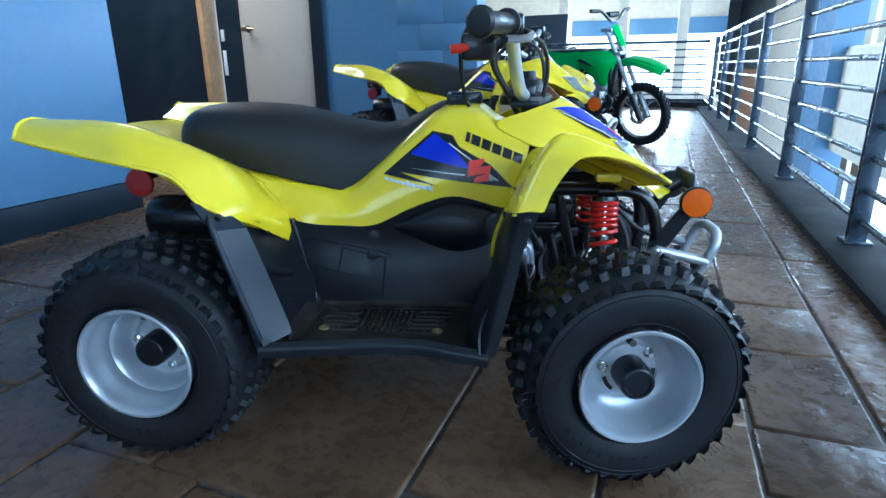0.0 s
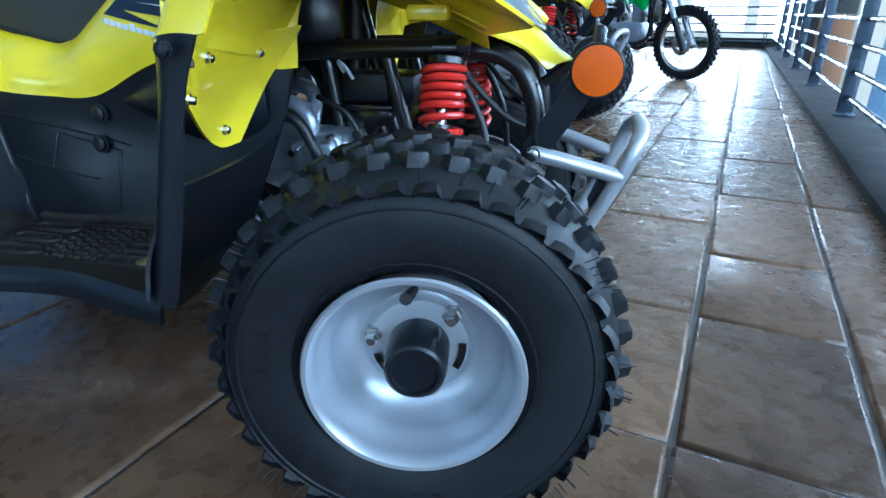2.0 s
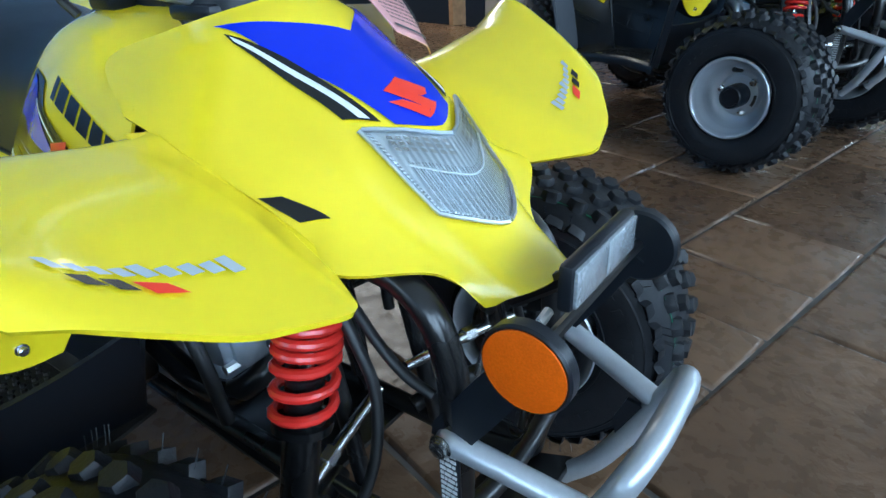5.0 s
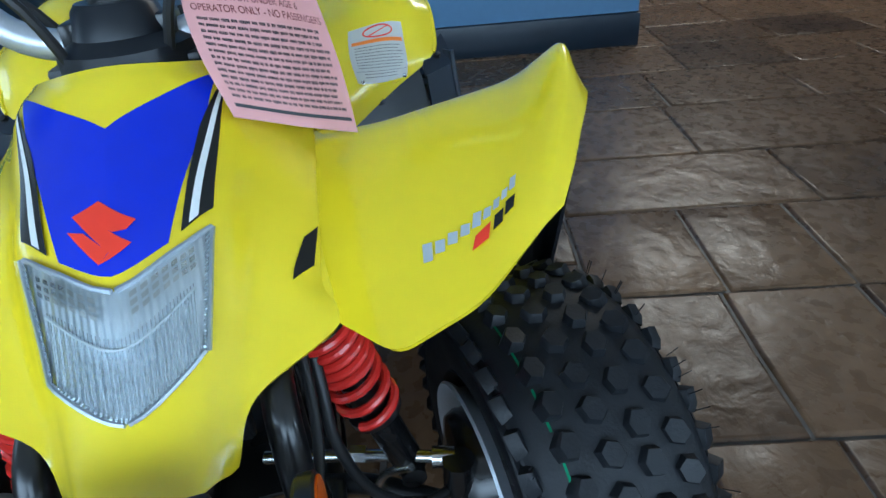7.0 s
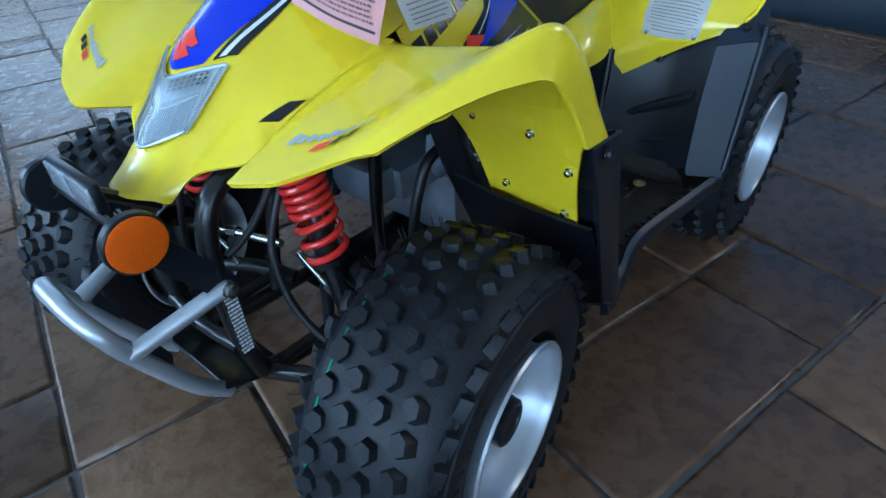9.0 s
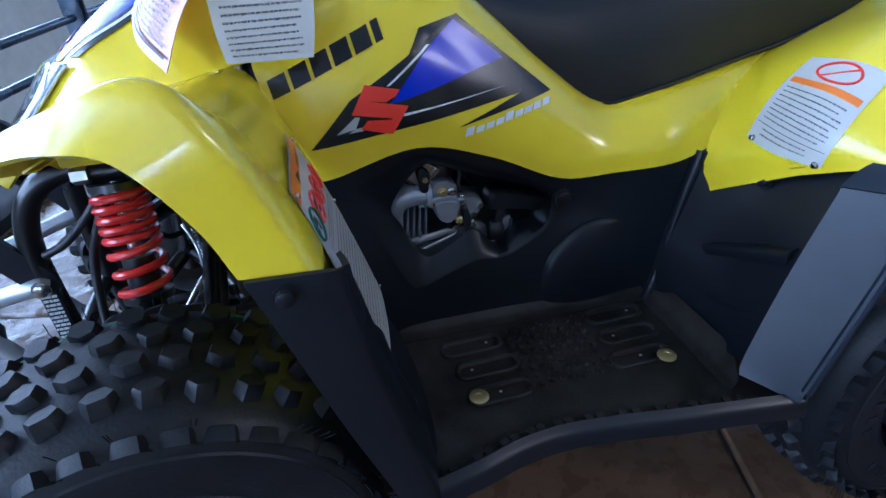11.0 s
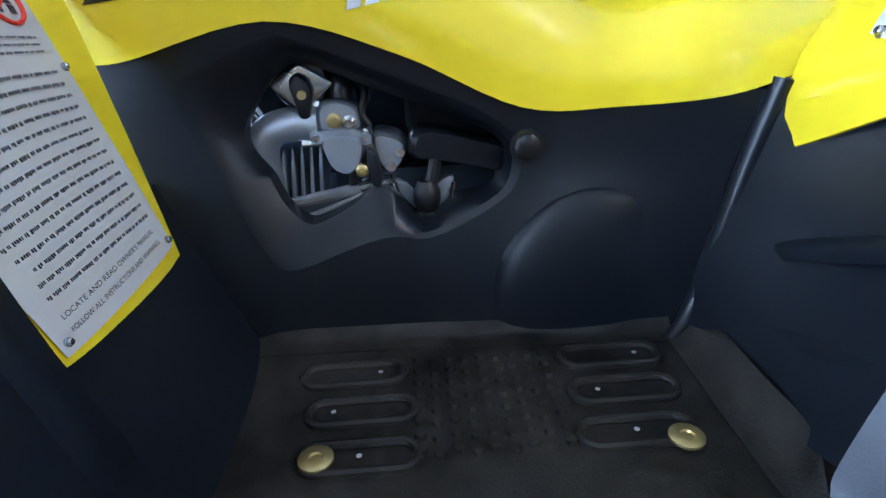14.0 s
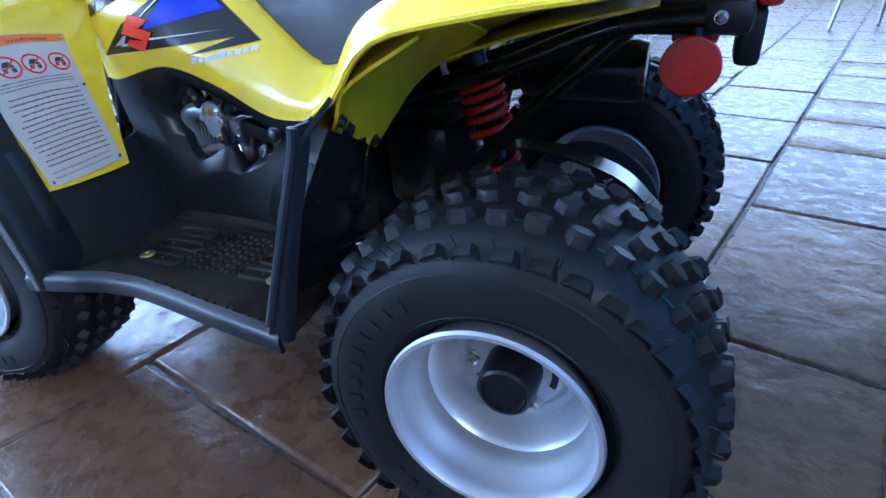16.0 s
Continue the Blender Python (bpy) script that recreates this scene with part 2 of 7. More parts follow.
# ---- mesh helpers ----
def finish(bm, sharp=35):
    bmesh.ops.recalc_face_normals(bm, faces=bm.faces)
    me = bpy.data.meshes.new("mesh")
    bm.to_mesh(me)
    bm.free()
    for p in me.polygons:
        p.use_smooth = True
    me.set_sharp_from_angle(angle=radians(sharp))
    return me


def part(name, bm, mat, parent=None, label="", sharp=35):
    me = finish(bm, sharp)
    me.materials.append(mat)
    ob = new(name, me)
    ob.parent = parent
    if label:
        ob["label"] = label
    return ob


def root(name, label, category, m=None, group="", kind=""):
    ob = new(name)
    ob.empty_display_size = 0.1
    if m is not None:
        ob.matrix_world = m
    return tagged(ob, label, category, group, kind)


def catmull(pts, per=6):
    """A smooth line through the points."""
    p = [Vector(a) for a in pts]
    p = [2 * p[0] - p[1]] + p + [2 * p[-1] - p[-2]]
    out = []
    for i in range(1, len(p) - 2):
        for k in range(per):
            t = k / per
            a, b, c, d = p[i - 1], p[i], p[i + 1], p[i + 2]
            out.append(0.5 * (2 * b + (c - a) * t + (2 * a - 5 * b + 4 * c - d) * t * t + (3 * b - a - 3 * c + d) * t ** 3))
    return out + [p[-2]]


def tube(bm, pts, rad, seg=10, per=5, smooth=True, rad_end=None):
    """A round bar along points, with closed ends."""
    line = catmull(pts, per) if smooth and len(pts) > 2 else [Vector(a) for a in pts]
    rings, up = [], Vector((0.13, 0.27, 0.95))
    for i, c in enumerate(line):
        d = (line[min(i + 1, len(line) - 1)] - line[max(i - 1, 0)]).normalized()
        side = d.cross(up)
        if side.length < 1e-3:
            side = d.cross(Vector((1, 0, 0)))
        side.normalize()
        up = side.cross(d).normalized()
        r = rad if rad_end is None else rad + (rad_end - rad) * i / (len(line) - 1)
        rings.append([bm.verts.new(c + r * (math.cos(a) * side + math.sin(a) * up)) for a in (2 * math.pi * k / seg for k in range(seg))])
    for a, b in zip(rings, rings[1:]):
        for k in range(seg):
            bm.faces.new((a[k], a[(k + 1) % seg], b[(k + 1) % seg], b[k]))
    bm.faces.new(rings[0])
    bm.faces.new(rings[-1])
    return bm


def rod(a, b, rad, seg=12, rad_end=None):
    return tube(bmesh.new(), [a, b], rad, seg, smooth=False, rad_end=rad_end)


def closed_line(pts, per=5):
    """A smooth closed line through (x, z) points."""
    n, out = len(pts), []
    for i in range(n):
        a, b, c, d = (Vector(pts[(i + k - 1) % n]) for k in range(4))
        for k in range(per):
            t = k / per
            out.append(0.5 * (2 * b + (c - a) * t + (2 * a - 5 * b + 4 * c - d) * t * t + (3 * b - a - 3 * c + d) * t ** 3))
    return out


def boss(outline, y0, y1, soft=0.004, per=4):
    """A cast lump with a smooth outline in x and z, domed towards y1."""
    line = closed_line(outline, per)
    c = sum(line, Vector((0, 0))) / len(line)
    sg = 1 if y1 > y0 else -1
    bm, rings = bmesh.new(), []
    for k, y in ((1.0, y0), (1.0, y1 - sg * soft), (0.95, y1 - sg * soft * 0.35), (0.84, y1)):
        rings.append([bm.verts.new((c.x + (p.x - c.x) * k, y, c.y + (p.y - c.y) * k)) for p in line])
    for a, b in zip(rings, rings[1:]):
        for i in range(len(line)):
            j = (i + 1) % len(line)
            bm.faces.new((a[i], a[j], b[j], b[i]))
    bm.faces.new(rings[0])
    bm.faces.new(rings[-1])
    return bm


def box(bm, lo, hi, bevel=0.0, m=None):
    r = bmesh.ops.create_cube(bm, size=1.0)
    vs = r["verts"]
    for v in vs:
        v.co = Vector([lo[i] + (v.co[i] + 0.5) * (hi[i] - lo[i]) for i in range(3)])
    if bevel:
        es = list({e for v in vs for e in v.link_edges})
        out = bmesh.ops.bevel(bm, geom=es, offset=bevel, segments=2, affect="EDGES", profile=0.5)
        vs = list({v for v in out["verts"]} | {v for v in vs if v.is_valid})
    if m is not None:
        bmesh.ops.transform(bm, matrix=m, verts=[v for v in vs if v.is_valid])
    return bm


def lathe(bm, profile, seg=48, axis="y", at=(0, 0, 0), closed=False):
    """Spins (radius, along) pairs round an axis."""
    rings = []
    for r, h in profile:
        ring = []
        for k in range(seg):
            a = 2 * math.pi * k / seg
            c, s = r * math.cos(a), r * math.sin(a)
            p = {"y": (c, h, s), "z": (c, s, h), "x": (h, c, s)}[axis]
            ring.append(bm.verts.new(Vector(p) + Vector(at)))
        rings.append(ring)
    pairs = list(zip(rings, rings[1:])) + ([(rings[-1], rings[0])] if closed else [])
    for a, b in pairs:
        for k in range(seg):
            bm.faces.new((a[k], a[(k + 1) % seg], b[(k + 1) % seg], b[k]))
    if not closed:
        for ring, (r, _) in ((rings[0], profile[0]), (rings[-1], profile[-1])):
            if r > 1e-5:
                bm.faces.new(ring)
    bmesh.ops.remove_doubles(bm, verts=bm.verts, dist=1e-6)
    return bm


class Sheet:
    """A curved surface through a small net of control points; rows along u, columns along v."""

    def __init__(self, net, side=1, out=(0, 0.3, 1), crisp=0.0):
        self.crisp = crisp  # folds along the columns stay sharp, with this radius in columns
        self.net = [[Vector((x, y * side, z)) for x, y, z in row] for row in net]
        self.side, self.out = side, Vector((out[0], out[1] * side, out[2]))

    @staticmethod
    def _cr(p, t):
        n = len(p) - 1
        i = min(int(t * n), n - 1)
        f = t * n - i
        b, c = p[i], p[i + 1]
        a = p[i - 1] if i > 0 else 2 * b - c
        d = p[i + 2] if i + 2 <= n else 2 * c - b
        return 0.5 * (2 * b + (c - a) * f + (2 * a - 5 * b + 4 * c - d) * f * f + (3 * b - a - 3 * c + d) * f ** 3)

    def _fold(self, p, t):
        """Nearly straight between columns, with a small radius at each fold."""
        soft = self.crisp
        n = len(p) - 1
        x = t * n
        i = min(int(x), n - 1)
        f = x - i
        q = p[i].lerp(p[i + 1], f)
        k = round(x)
        if 0 < k < n and abs(x - k) < soft:
            e = soft - abs(x - k)
            q = q + (p[k - 1] + p[k + 1] - 2 * p[k]) * (e * e / (4 * soft))
        return q

    def at(self, u, v):
        return self._cr([self._fold(row, v) if self.crisp else self._cr(row, v) for row in self.net], u)

    def normal(self, u, v):
        e = 0.01
        a, b = self.at(min(u + e, 1), v) - self.at(max(u - e, 0), v), self.at(u, min(v + e, 1)) - self.at(u, max(v - e, 0))
        n = a.cross(b)
        if n.length < 1e-9:
            return self.out.normalized()
        return n.normalized() * (1 if n.dot(self.out) >= 0 else -1)

    def solid(self, bm, nu, nv, thick, sign=1, hole=None):
        """The sheet with thickness; hole(u, v) leaves cells out."""
        pos, low = {}, {}
        for i in range(nu + 1):
            for j in range(nv + 1):
                u, v = i / nu, j / nv
                p = self.at(u, v)
                pos[i, j] = bm.verts.new(p)
                low[i, j] = bm.verts.new(p - sign * thick * self.normal(u, v))
        cells = {(i, j) for i in range(nu) for j in range(nv) if not (hole and hole((i + 0.5) / nu, (j + 0.5) / nv))}
        for i, j in cells:
            q = [(i, j), (i + 1, j), (i + 1, j + 1), (i, j + 1)]
            bm.faces.new([pos[k] for k in q])
            bm.faces.new([low[k] for k in reversed(q)])
            for (a, b), nb in zip(zip(q, q[1:] + q[:1]), ((i, j - 1), (i + 1, j), (i, j + 1), (i - 1, j))):
                if nb not in cells:
                    bm.faces.new((pos[a], low[a], low[b], pos[b]))
        bmesh.ops.delete(bm, geom=[v for v in bm.verts if not v.link_faces], context="VERTS")
        return bm

    def patch(self, bm, poly, lift, step=0.04):
        """A convex decal, drawn in (u, v), that lies on the sheet, lift metres proud."""
        tmp = bmesh.new()
        us, vs = [p[0] for p in poly], [p[1] for p in poly]
        nu = max(1, round((max(us) - min(us)) / step))
        nv = max(1, round((max(vs) - min(vs)) / step))
        g = {}
        for i in range(nu + 1):
            for j in range(nv + 1):
                g[i, j] = tmp.verts.new((min(us) + (max(us) - min(us)) * i / nu, min(vs) + (max(vs) - min(vs)) * j / nv, 0))
        for i in range(nu):
            for j in range(nv):
                tmp.faces.new((g[i, j], g[i + 1, j], g[i + 1, j + 1], g[i, j + 1]))
        area = sum(a[0] * b[1] - b[0] * a[1] for a, b in zip(poly, poly[1:] + poly[:1]))
        for a, b in zip(poly, poly[1:] + poly[:1]):
            d = Vector((b[0] - a[0], b[1] - a[1], 0))
            no = Vector((d.y, -d.x, 0)) * (1 if area > 0 else -1)
            bmesh.ops.bisect_plane(tmp, geom=tmp.verts[:] + tmp.edges[:] + tmp.faces[:], plane_co=(*a, 0), plane_no=no, clear_outer=True)
        made = {}
        for f in tmp.faces:
            for v in f.verts:
                if v not in made:
                    u, w = min(max(v.co.x, 0), 1), min(max(v.co.y, 0), 1)
                    made[v] = bm.verts.new(self.at(u, w) + lift * self.normal(u, w))
            bm.faces.new([made[v] for v in f.verts])
        tmp.free()
        return bm

    def find_xz(self, x, z):
        """(u, v) of the surface point that lies at (x, z) seen from the side."""
        if not hasattr(self, "grid"):
            self.grid = [(i / 30, j / 24, self.at(i / 30, j / 24)) for i in range(31) for j in range(25)]
        u, v, _ = min(self.grid, key=lambda g: (g[2].x - x) ** 2 + (g[2].z - z) ** 2)
        for _ in range(6):
            e = 0.004
            p = self.at(u, v)
            uu, vv = (u + e if u + e <= 1 else u - e), (v + e if v + e <= 1 else v - e)
            a, b = (self.at(uu, v) - p) / (uu - u), (self.at(u, vv) - p) / (vv - v)
            dx, dz, det = x - p.x, z - p.z, a.x * b.z - a.z * b.x
            if abs(det) < 1e-9:
                break
            u = min(max(u + (dx * b.z - dz * b.x) / det, 0), 1)
            v = min(max(v + (a.x * dz - a.z * dx) / det, 0), 1)
        return u, v

    def patch_xz(self, bm, poly, lift, step=0.008):
        """A convex decal drawn as seen from the side, in metres, laid on the sheet."""
        tmp = bmesh.new()
        xs, zs = [p[0] for p in poly], [p[1] for p in poly]
        nx, nz = max(1, round((max(xs) - min(xs)) / step)), max(1, round((max(zs) - min(zs)) / step))
        bmesh.ops.create_grid(tmp, x_segments=nx, y_segments=nz, size=0.5)
        for v in tmp.verts:
            v.co = Vector((min(xs) + (v.co.x + 0.5) * (max(xs) - min(xs)), min(zs) + (v.co.y + 0.5) * (max(zs) - min(zs)), 0))
        area = sum(a[0] * b[1] - b[0] * a[1] for a, b in zip(poly, poly[1:] + poly[:1]))
        for a, b in zip(poly, poly[1:] + poly[:1]):
            d = Vector((b[0] - a[0], b[1] - a[1], 0))
            no = Vector((d.y, -d.x, 0)) * (1 if area > 0 else -1)
            bmesh.ops.bisect_plane(tmp, geom=tmp.verts[:] + tmp.edges[:] + tmp.faces[:], plane_co=(*a, 0), plane_no=no, clear_outer=True)
        made = {}
        for f in tmp.faces:
            for v in f.verts:
                if v not in made:
                    u, w = self.find_xz(v.co.x, v.co.y)
                    made[v] = bm.verts.new(self.at(u, w) + lift * self.normal(u, w))
            bm.faces.new([made[v] for v in f.verts])
        tmp.free()
        return bm


# ---- the quad bike ----
# x forward, y to its left, z up, origin on the floor between the axles
WB, HUB = 0.415, 0.192
FRONT_X = {1: 0.370, -1: 0.402}  # steered a little to the left


def tyre_profile(hw, bead, grow):
    """(radius, across) pairs from the outer bead to the crown."""
    half = [(bead, .755), (bead + .007, .87), (bead + .022, .965), (.142, 1.0), (.156, .965), (.168, .875), (.1775, .70), (.1825, .40), (.184, 0.0)]
    return [(r * grow if r > .13 else r, h * hw) for r, h in half]


def crown_radius(half, h):
    """Carcass radius at a distance h from the middle plane."""
    pts = sorted((b, a) for a, b in half[3:])
    h = abs(h)
    for (h0, r0), (h1, r1) in zip(pts, pts[1:]):
        if h <= h1:
            return r0 + (r1 - r0) * (h - h0) / (h1 - h0)
    return pts[-1][1]


def tyre_meshes(inner, hw, bead, grow):
    """Tyre carcass, tread blocks, paint line; outer face towards +y."""
    bm = bmesh.new()
    half = tyre_profile(hw, bead, grow)
    prof = half + [(r, -h) for r, h in half[-2::-1]] + [(bead - .002, -0.5 * hw), (bead - .002, 0.5 * hw)]
    lathe(bm, prof, 80, closed=True)
    for sg in (1, -1):  # moulded rings and raised marks on the sidewall
        for r0, h0 in ((0.153, 0.975 * hw), (bead + .012, 0.905 * hw), (0.163, 0.925 * hw)):
            lathe(bm, [(r0 - 0.002, sg * (h0 - 0.001)), (r0, sg * (h0 + 0.0014)), (r0 + 0.002, sg * (h0 - 0.001))], 80, closed=True)
        for k in range(24):
            if k % 12 > 8:
                continue
            a = 2 * math.pi * k / 24 * 0.55 + (math.pi * 0.9 if k > 11 else 0)
            c, t = Vector((math.cos(a), 0, math.sin(a))), Vector((-math.sin(a), 0, math.cos(a)))
            vs = [bm.verts.new(c * (0.134 + dr) + t * dt + Vector((0, sg * hh, 0))) for hh in (hw - .003, hw + .0004) for dr, dt in ((-.006, -.004), (.006, -.004), (.006, .004), (-.006, .004))]
            for f in ((4, 5, 6, 7), (0, 1, 5, 4), (1, 2, 6, 5), (2, 3, 7, 6), (3, 0, 4, 7)):
                bm.faces.new([vs[i] for i in f])
    kn = bmesh.new()
    rng = random.Random(4)
    step = hw * 0.365
    rows = []
    for i in range(6):
        h = (i - 2.5) * step
        rows.append((h, crown_radius(half, h), 0.5 if i % 2 else 0.0, (0, 12, 52)[int(abs(i - 2.5))] * (1 if h < 0 else -1)))
    n = 36
    for row, (h, r, off, lean) in enumerate(rows):
        for k in range(n):
            a = 2 * math.pi * (k + off) / n + rng.uniform(-0.012, 0.012)
            el = abs(lean) > 40
            ax, ay, hh = (0.0090, 0.0075, 0.0072) if el else (0.0106, 0.0098, 0.0085)
            ring = []
            for sc, zz in ((1.16, -0.004), (0.98, hh * 0.80), (0.88, hh)):
                if el:
                    sh = [(-1, -1), (-0.2, -1.15), (1, -0.8), (1, 0.8), (-0.2, 1.1), (-1, 0.9)]
                else:
                    sh = [(-1, -0.30), (-0.25, -1), (0.80, -0.75), (1, 0.30), (0.25, 1), (-0.80, 0.75)]
                ring.append([(sx * ax * sc, sy * ay * sc, zz) for sx, sy in sh])
            ln = radians(-lean)
            tw = 0.45 if row % 2 else -0.45
            vv = []
            for lay in ring:
                cur = []
                for x, y, z in lay:
                    x, y = x * math.cos(tw) - y * math.sin(tw), x * math.sin(tw) + y * math.cos(tw)
                    y, z = y * math.cos(ln) - z * math.sin(ln), y * math.sin(ln) + z * math.cos(ln)
                    rr, ang = r + z, a + x / r
                    cur.append(kn.verts.new((rr * math.cos(ang), h + y, rr * math.sin(ang))))
                vv.append(cur)
            kn.faces.new(vv[2])
            for lo, hi in ((0, 1), (1, 2)):
                for i in range(6):
                    kn.faces.new((vv[lo][i], vv[lo][(i + 1) % 6], vv[hi][(i + 1) % 6], vv[hi][i]))
    # moulding whiskers on the shoulder blocks
    for k in range(110):
        a = rng.uniform(0, 2 * math.pi)
        sgn = rng.choice((-1, 1))
        p = Vector((0.174 * math.cos(a), sgn * 0.90 * hw, 0.174 * math.sin(a)))
        q = p + Vector((0.012 * math.cos(a), sgn * 0.006, 0.012 * math.sin(a)))
        tube(kn, [p, q], 0.0005, 4, smooth=False)
    gl = bmesh.new()
    for k in range(26):
        if k % 9 == 8:
            continue
        rl = crown_radius(half, inner) + 0.0010
        a0, a1 = 2 * math.pi * k / 26, 2 * math.pi * (k + 0.8) / 26
        prev = None
        for s in range(5):
            a = a0 + (a1 - a0) * s / 4
            cur = [gl.verts.new((rr * math.cos(a), hh, rr * math.sin(a))) for rr, hh in ((rl, inner - 0.0011), (rl, inner + 0.0011))]
            if prev:
                gl.faces.new((prev[0], prev[1], cur[1], cur[0]))
            prev = cur
    return bm, kn, gl


def rim_mesh(disc, lip_r, lip_h):
    """Steel rim; disc: how far the centre disc stands out; lip: its outer edge."""
    k, g = lip_r / 0.1045, lip_h / 0.092
    d = disc / g
    bm = bmesh.new()
    prof = [(0.0985, 0.080), (0.103, 0.084), (0.1045, 0.089), (0.1025, 0.092), (0.0985, 0.0915), (0.0955, 0.087), (0.0935, 0.078), (0.092, 0.064), (0.0865, 0.056), (0.0845, 0.046)]
    if d > 0.0:
        prof += [(0.0825, 0.040), (0.078, max(d + 0.010, 0.030)), (0.068, d + 0.004)]
    else:
        prof += [(0.0835, 0.036), (0.0785, 0.031), (0.0765, 0.020), (0.0725, 0.014), (0.0705, d + 0.008), (0.066, d + 0.003)]
    prof += [(0.058, d + 0.002), (0.054, d + 0.004), (0.050, d + 0.009), (0.046, d + 0.010), (0.024, d + 0.010), (0.024, d), (0.055, d - 0.003), (0.080, d + 0.002), (0.087, d + 0.02), (0.0895, 0.05), (0.0945, 0.06), (0.0955, 0.076)]
    lathe(bm, [(r * k, h * g) for r, h in prof], 72, closed=True)
    back = [(0.0845, d), (0.083, -0.03), (0.09, -0.06), (0.094, -0.078), (0.102, -0.086), (0.1045, -0.09), (0.1025, -0.093), (0.097, -0.088), (0.0915, -0.07), (0.087, -0.05), (0.0865, -0.03), (0.0865, d)]
    b2 = lathe(bmesh.new(), [(r * k, h * g) for r, h in back], 56, closed=True)
    me = bpy.data.meshes.new("t")
    b2.to_mesh(me)
    b2.free()
    bm.from_mesh(me)
    bpy.data.meshes.remove(me)
    return bm


def wheel(parent, x, y, side, front, turn=0.0):
    """Wheel > tyre, tread, rim, cap, lug nuts, valve."""
    hw, bead, lip_r, lip_h, disc, e, grow = (0.080, 0.0935, 0.0975, 0.0835, 0.014, 0.070, 1.003) if front else (0.091, 0.0970, 0.1015, 0.0940, -0.004, 0.048, 1.022)
    w = new("wheel")
    w.empty_display_size = 0.1
    w.parent = parent
    w.matrix_basis = pose(x, y, HUB * grow, 0, 0, turn + (0 if side > 0 else 180)) @ pose(0, 0, 0, 0, 11 if side > 0 else 0, 0)
    line = (0.0425 if side < 0 else -0.0495) if front else 0.05
    bm, kn, gl = tyre_meshes(line, hw, bead, grow)
    part("tyre", bm, RUBBER, w, "black knobbly tyre carcass")
    tagged(part("tread", kn, RUBBER, w, "hexagonal rubber tread blocks", sharp=48), kind="stuff")
    tagged(part("paint_line", gl, GREENL, w, "broken green paint line"), kind="stuff")
    part("rim", rim_mesh(disc, lip_r, lip_h), SILVER, w, "silver-painted pressed steel rim")
    cap = bmesh.new()
    lathe(cap, [(0.029, disc), (0.0285, e - 0.012), (0.0275, e - 0.009), (0.0268, e - 0.002), (0.024, e), (0.021, e), (0.020, e - 0.003), (0, e - 0.003)], 32)
    part("hub_cap", cap, BLACKP, w, "black plastic hub cap")
    for k in range(3):
        a = radians(13) + k * 2 * math.pi / 3
        lug = bmesh.new()
        c = Vector((0.0445 * math.cos(a), 0, 0.0445 * math.sin(a)))
        d = disc + 0.004
        lathe(lug, [(0.0095, d), (0.0095, d + 0.007), (0.007, d + 0.0075), (0.007, d + 0.013), (0.0045, d + 0.015), (0.0045, d + 0.019), (0, d + 0.019)], 6, at=c)
        part("lug_nut", lug, STEEL, w)
    for at in (194, 328):
        slot = bmesh.new()
        a0 = radians(at) - 0.34
        pr = None
        for t in range(7):
            a = a0 + 0.68 * t / 6
            cur = [slot.verts.new((r * math.cos(a), disc + 0.0114, r * math.sin(a))) for r in (0.0375, 0.0445)]
            if pr:
                slot.faces.new((pr[0], pr[1], cur[1], cur[0]))
            pr = cur
        part("disc_slot", slot, FRAMEM, w)
    part("valve", tube(bmesh.new(), [(.004, disc + 0.004, 0.056), (.006, disc + 0.020, 0.059), (.008, disc + 0.040, 0.064)], 0.0040, 8, rad_end=0.0058), HOSE, w)
    return w


def bolt(parent, at, normal, mat=STEEL, r=0.006, name="bolt"):
    bm, h = bmesh.new(), min(0.005, 1.1 * r + 0.0006)
    lathe(bm, [(r * 1.35, 0), (r * 1.35, 0.0010), (r, 0.0012), (r, h), (r * 0.7, h * 1.2), (0, h * 1.2)], 10, axis="z")
    ob = part(name, bm, mat, parent)
    ob.matrix_basis = Matrix.Translation(at) @ Vector(normal).to_track_quat("Z", "Y").to_matrix().to_4x4()
    return ob


def spring(a, b, turns, rad, wire, seg=9):
    a, b = Vector(a), Vector(b)
    d = (b - a)
    q = d.to_track_quat("Z", "Y")
    pts, n, close = [], int(turns * 18), turns * 0.64
    for i in range(n + 1):
        w = turns * i / n
        t = 0.48 * w / close if w < close else 0.48 + 0.52 * (w - close) / (turns - close)
        pts.append(a + q @ Vector((rad * math.cos(2 * math.pi * w), rad * math.sin(2 * math.pi * w), d.length * t)))
    return tube(bmesh.new(), pts, wire, seg, smooth=False)


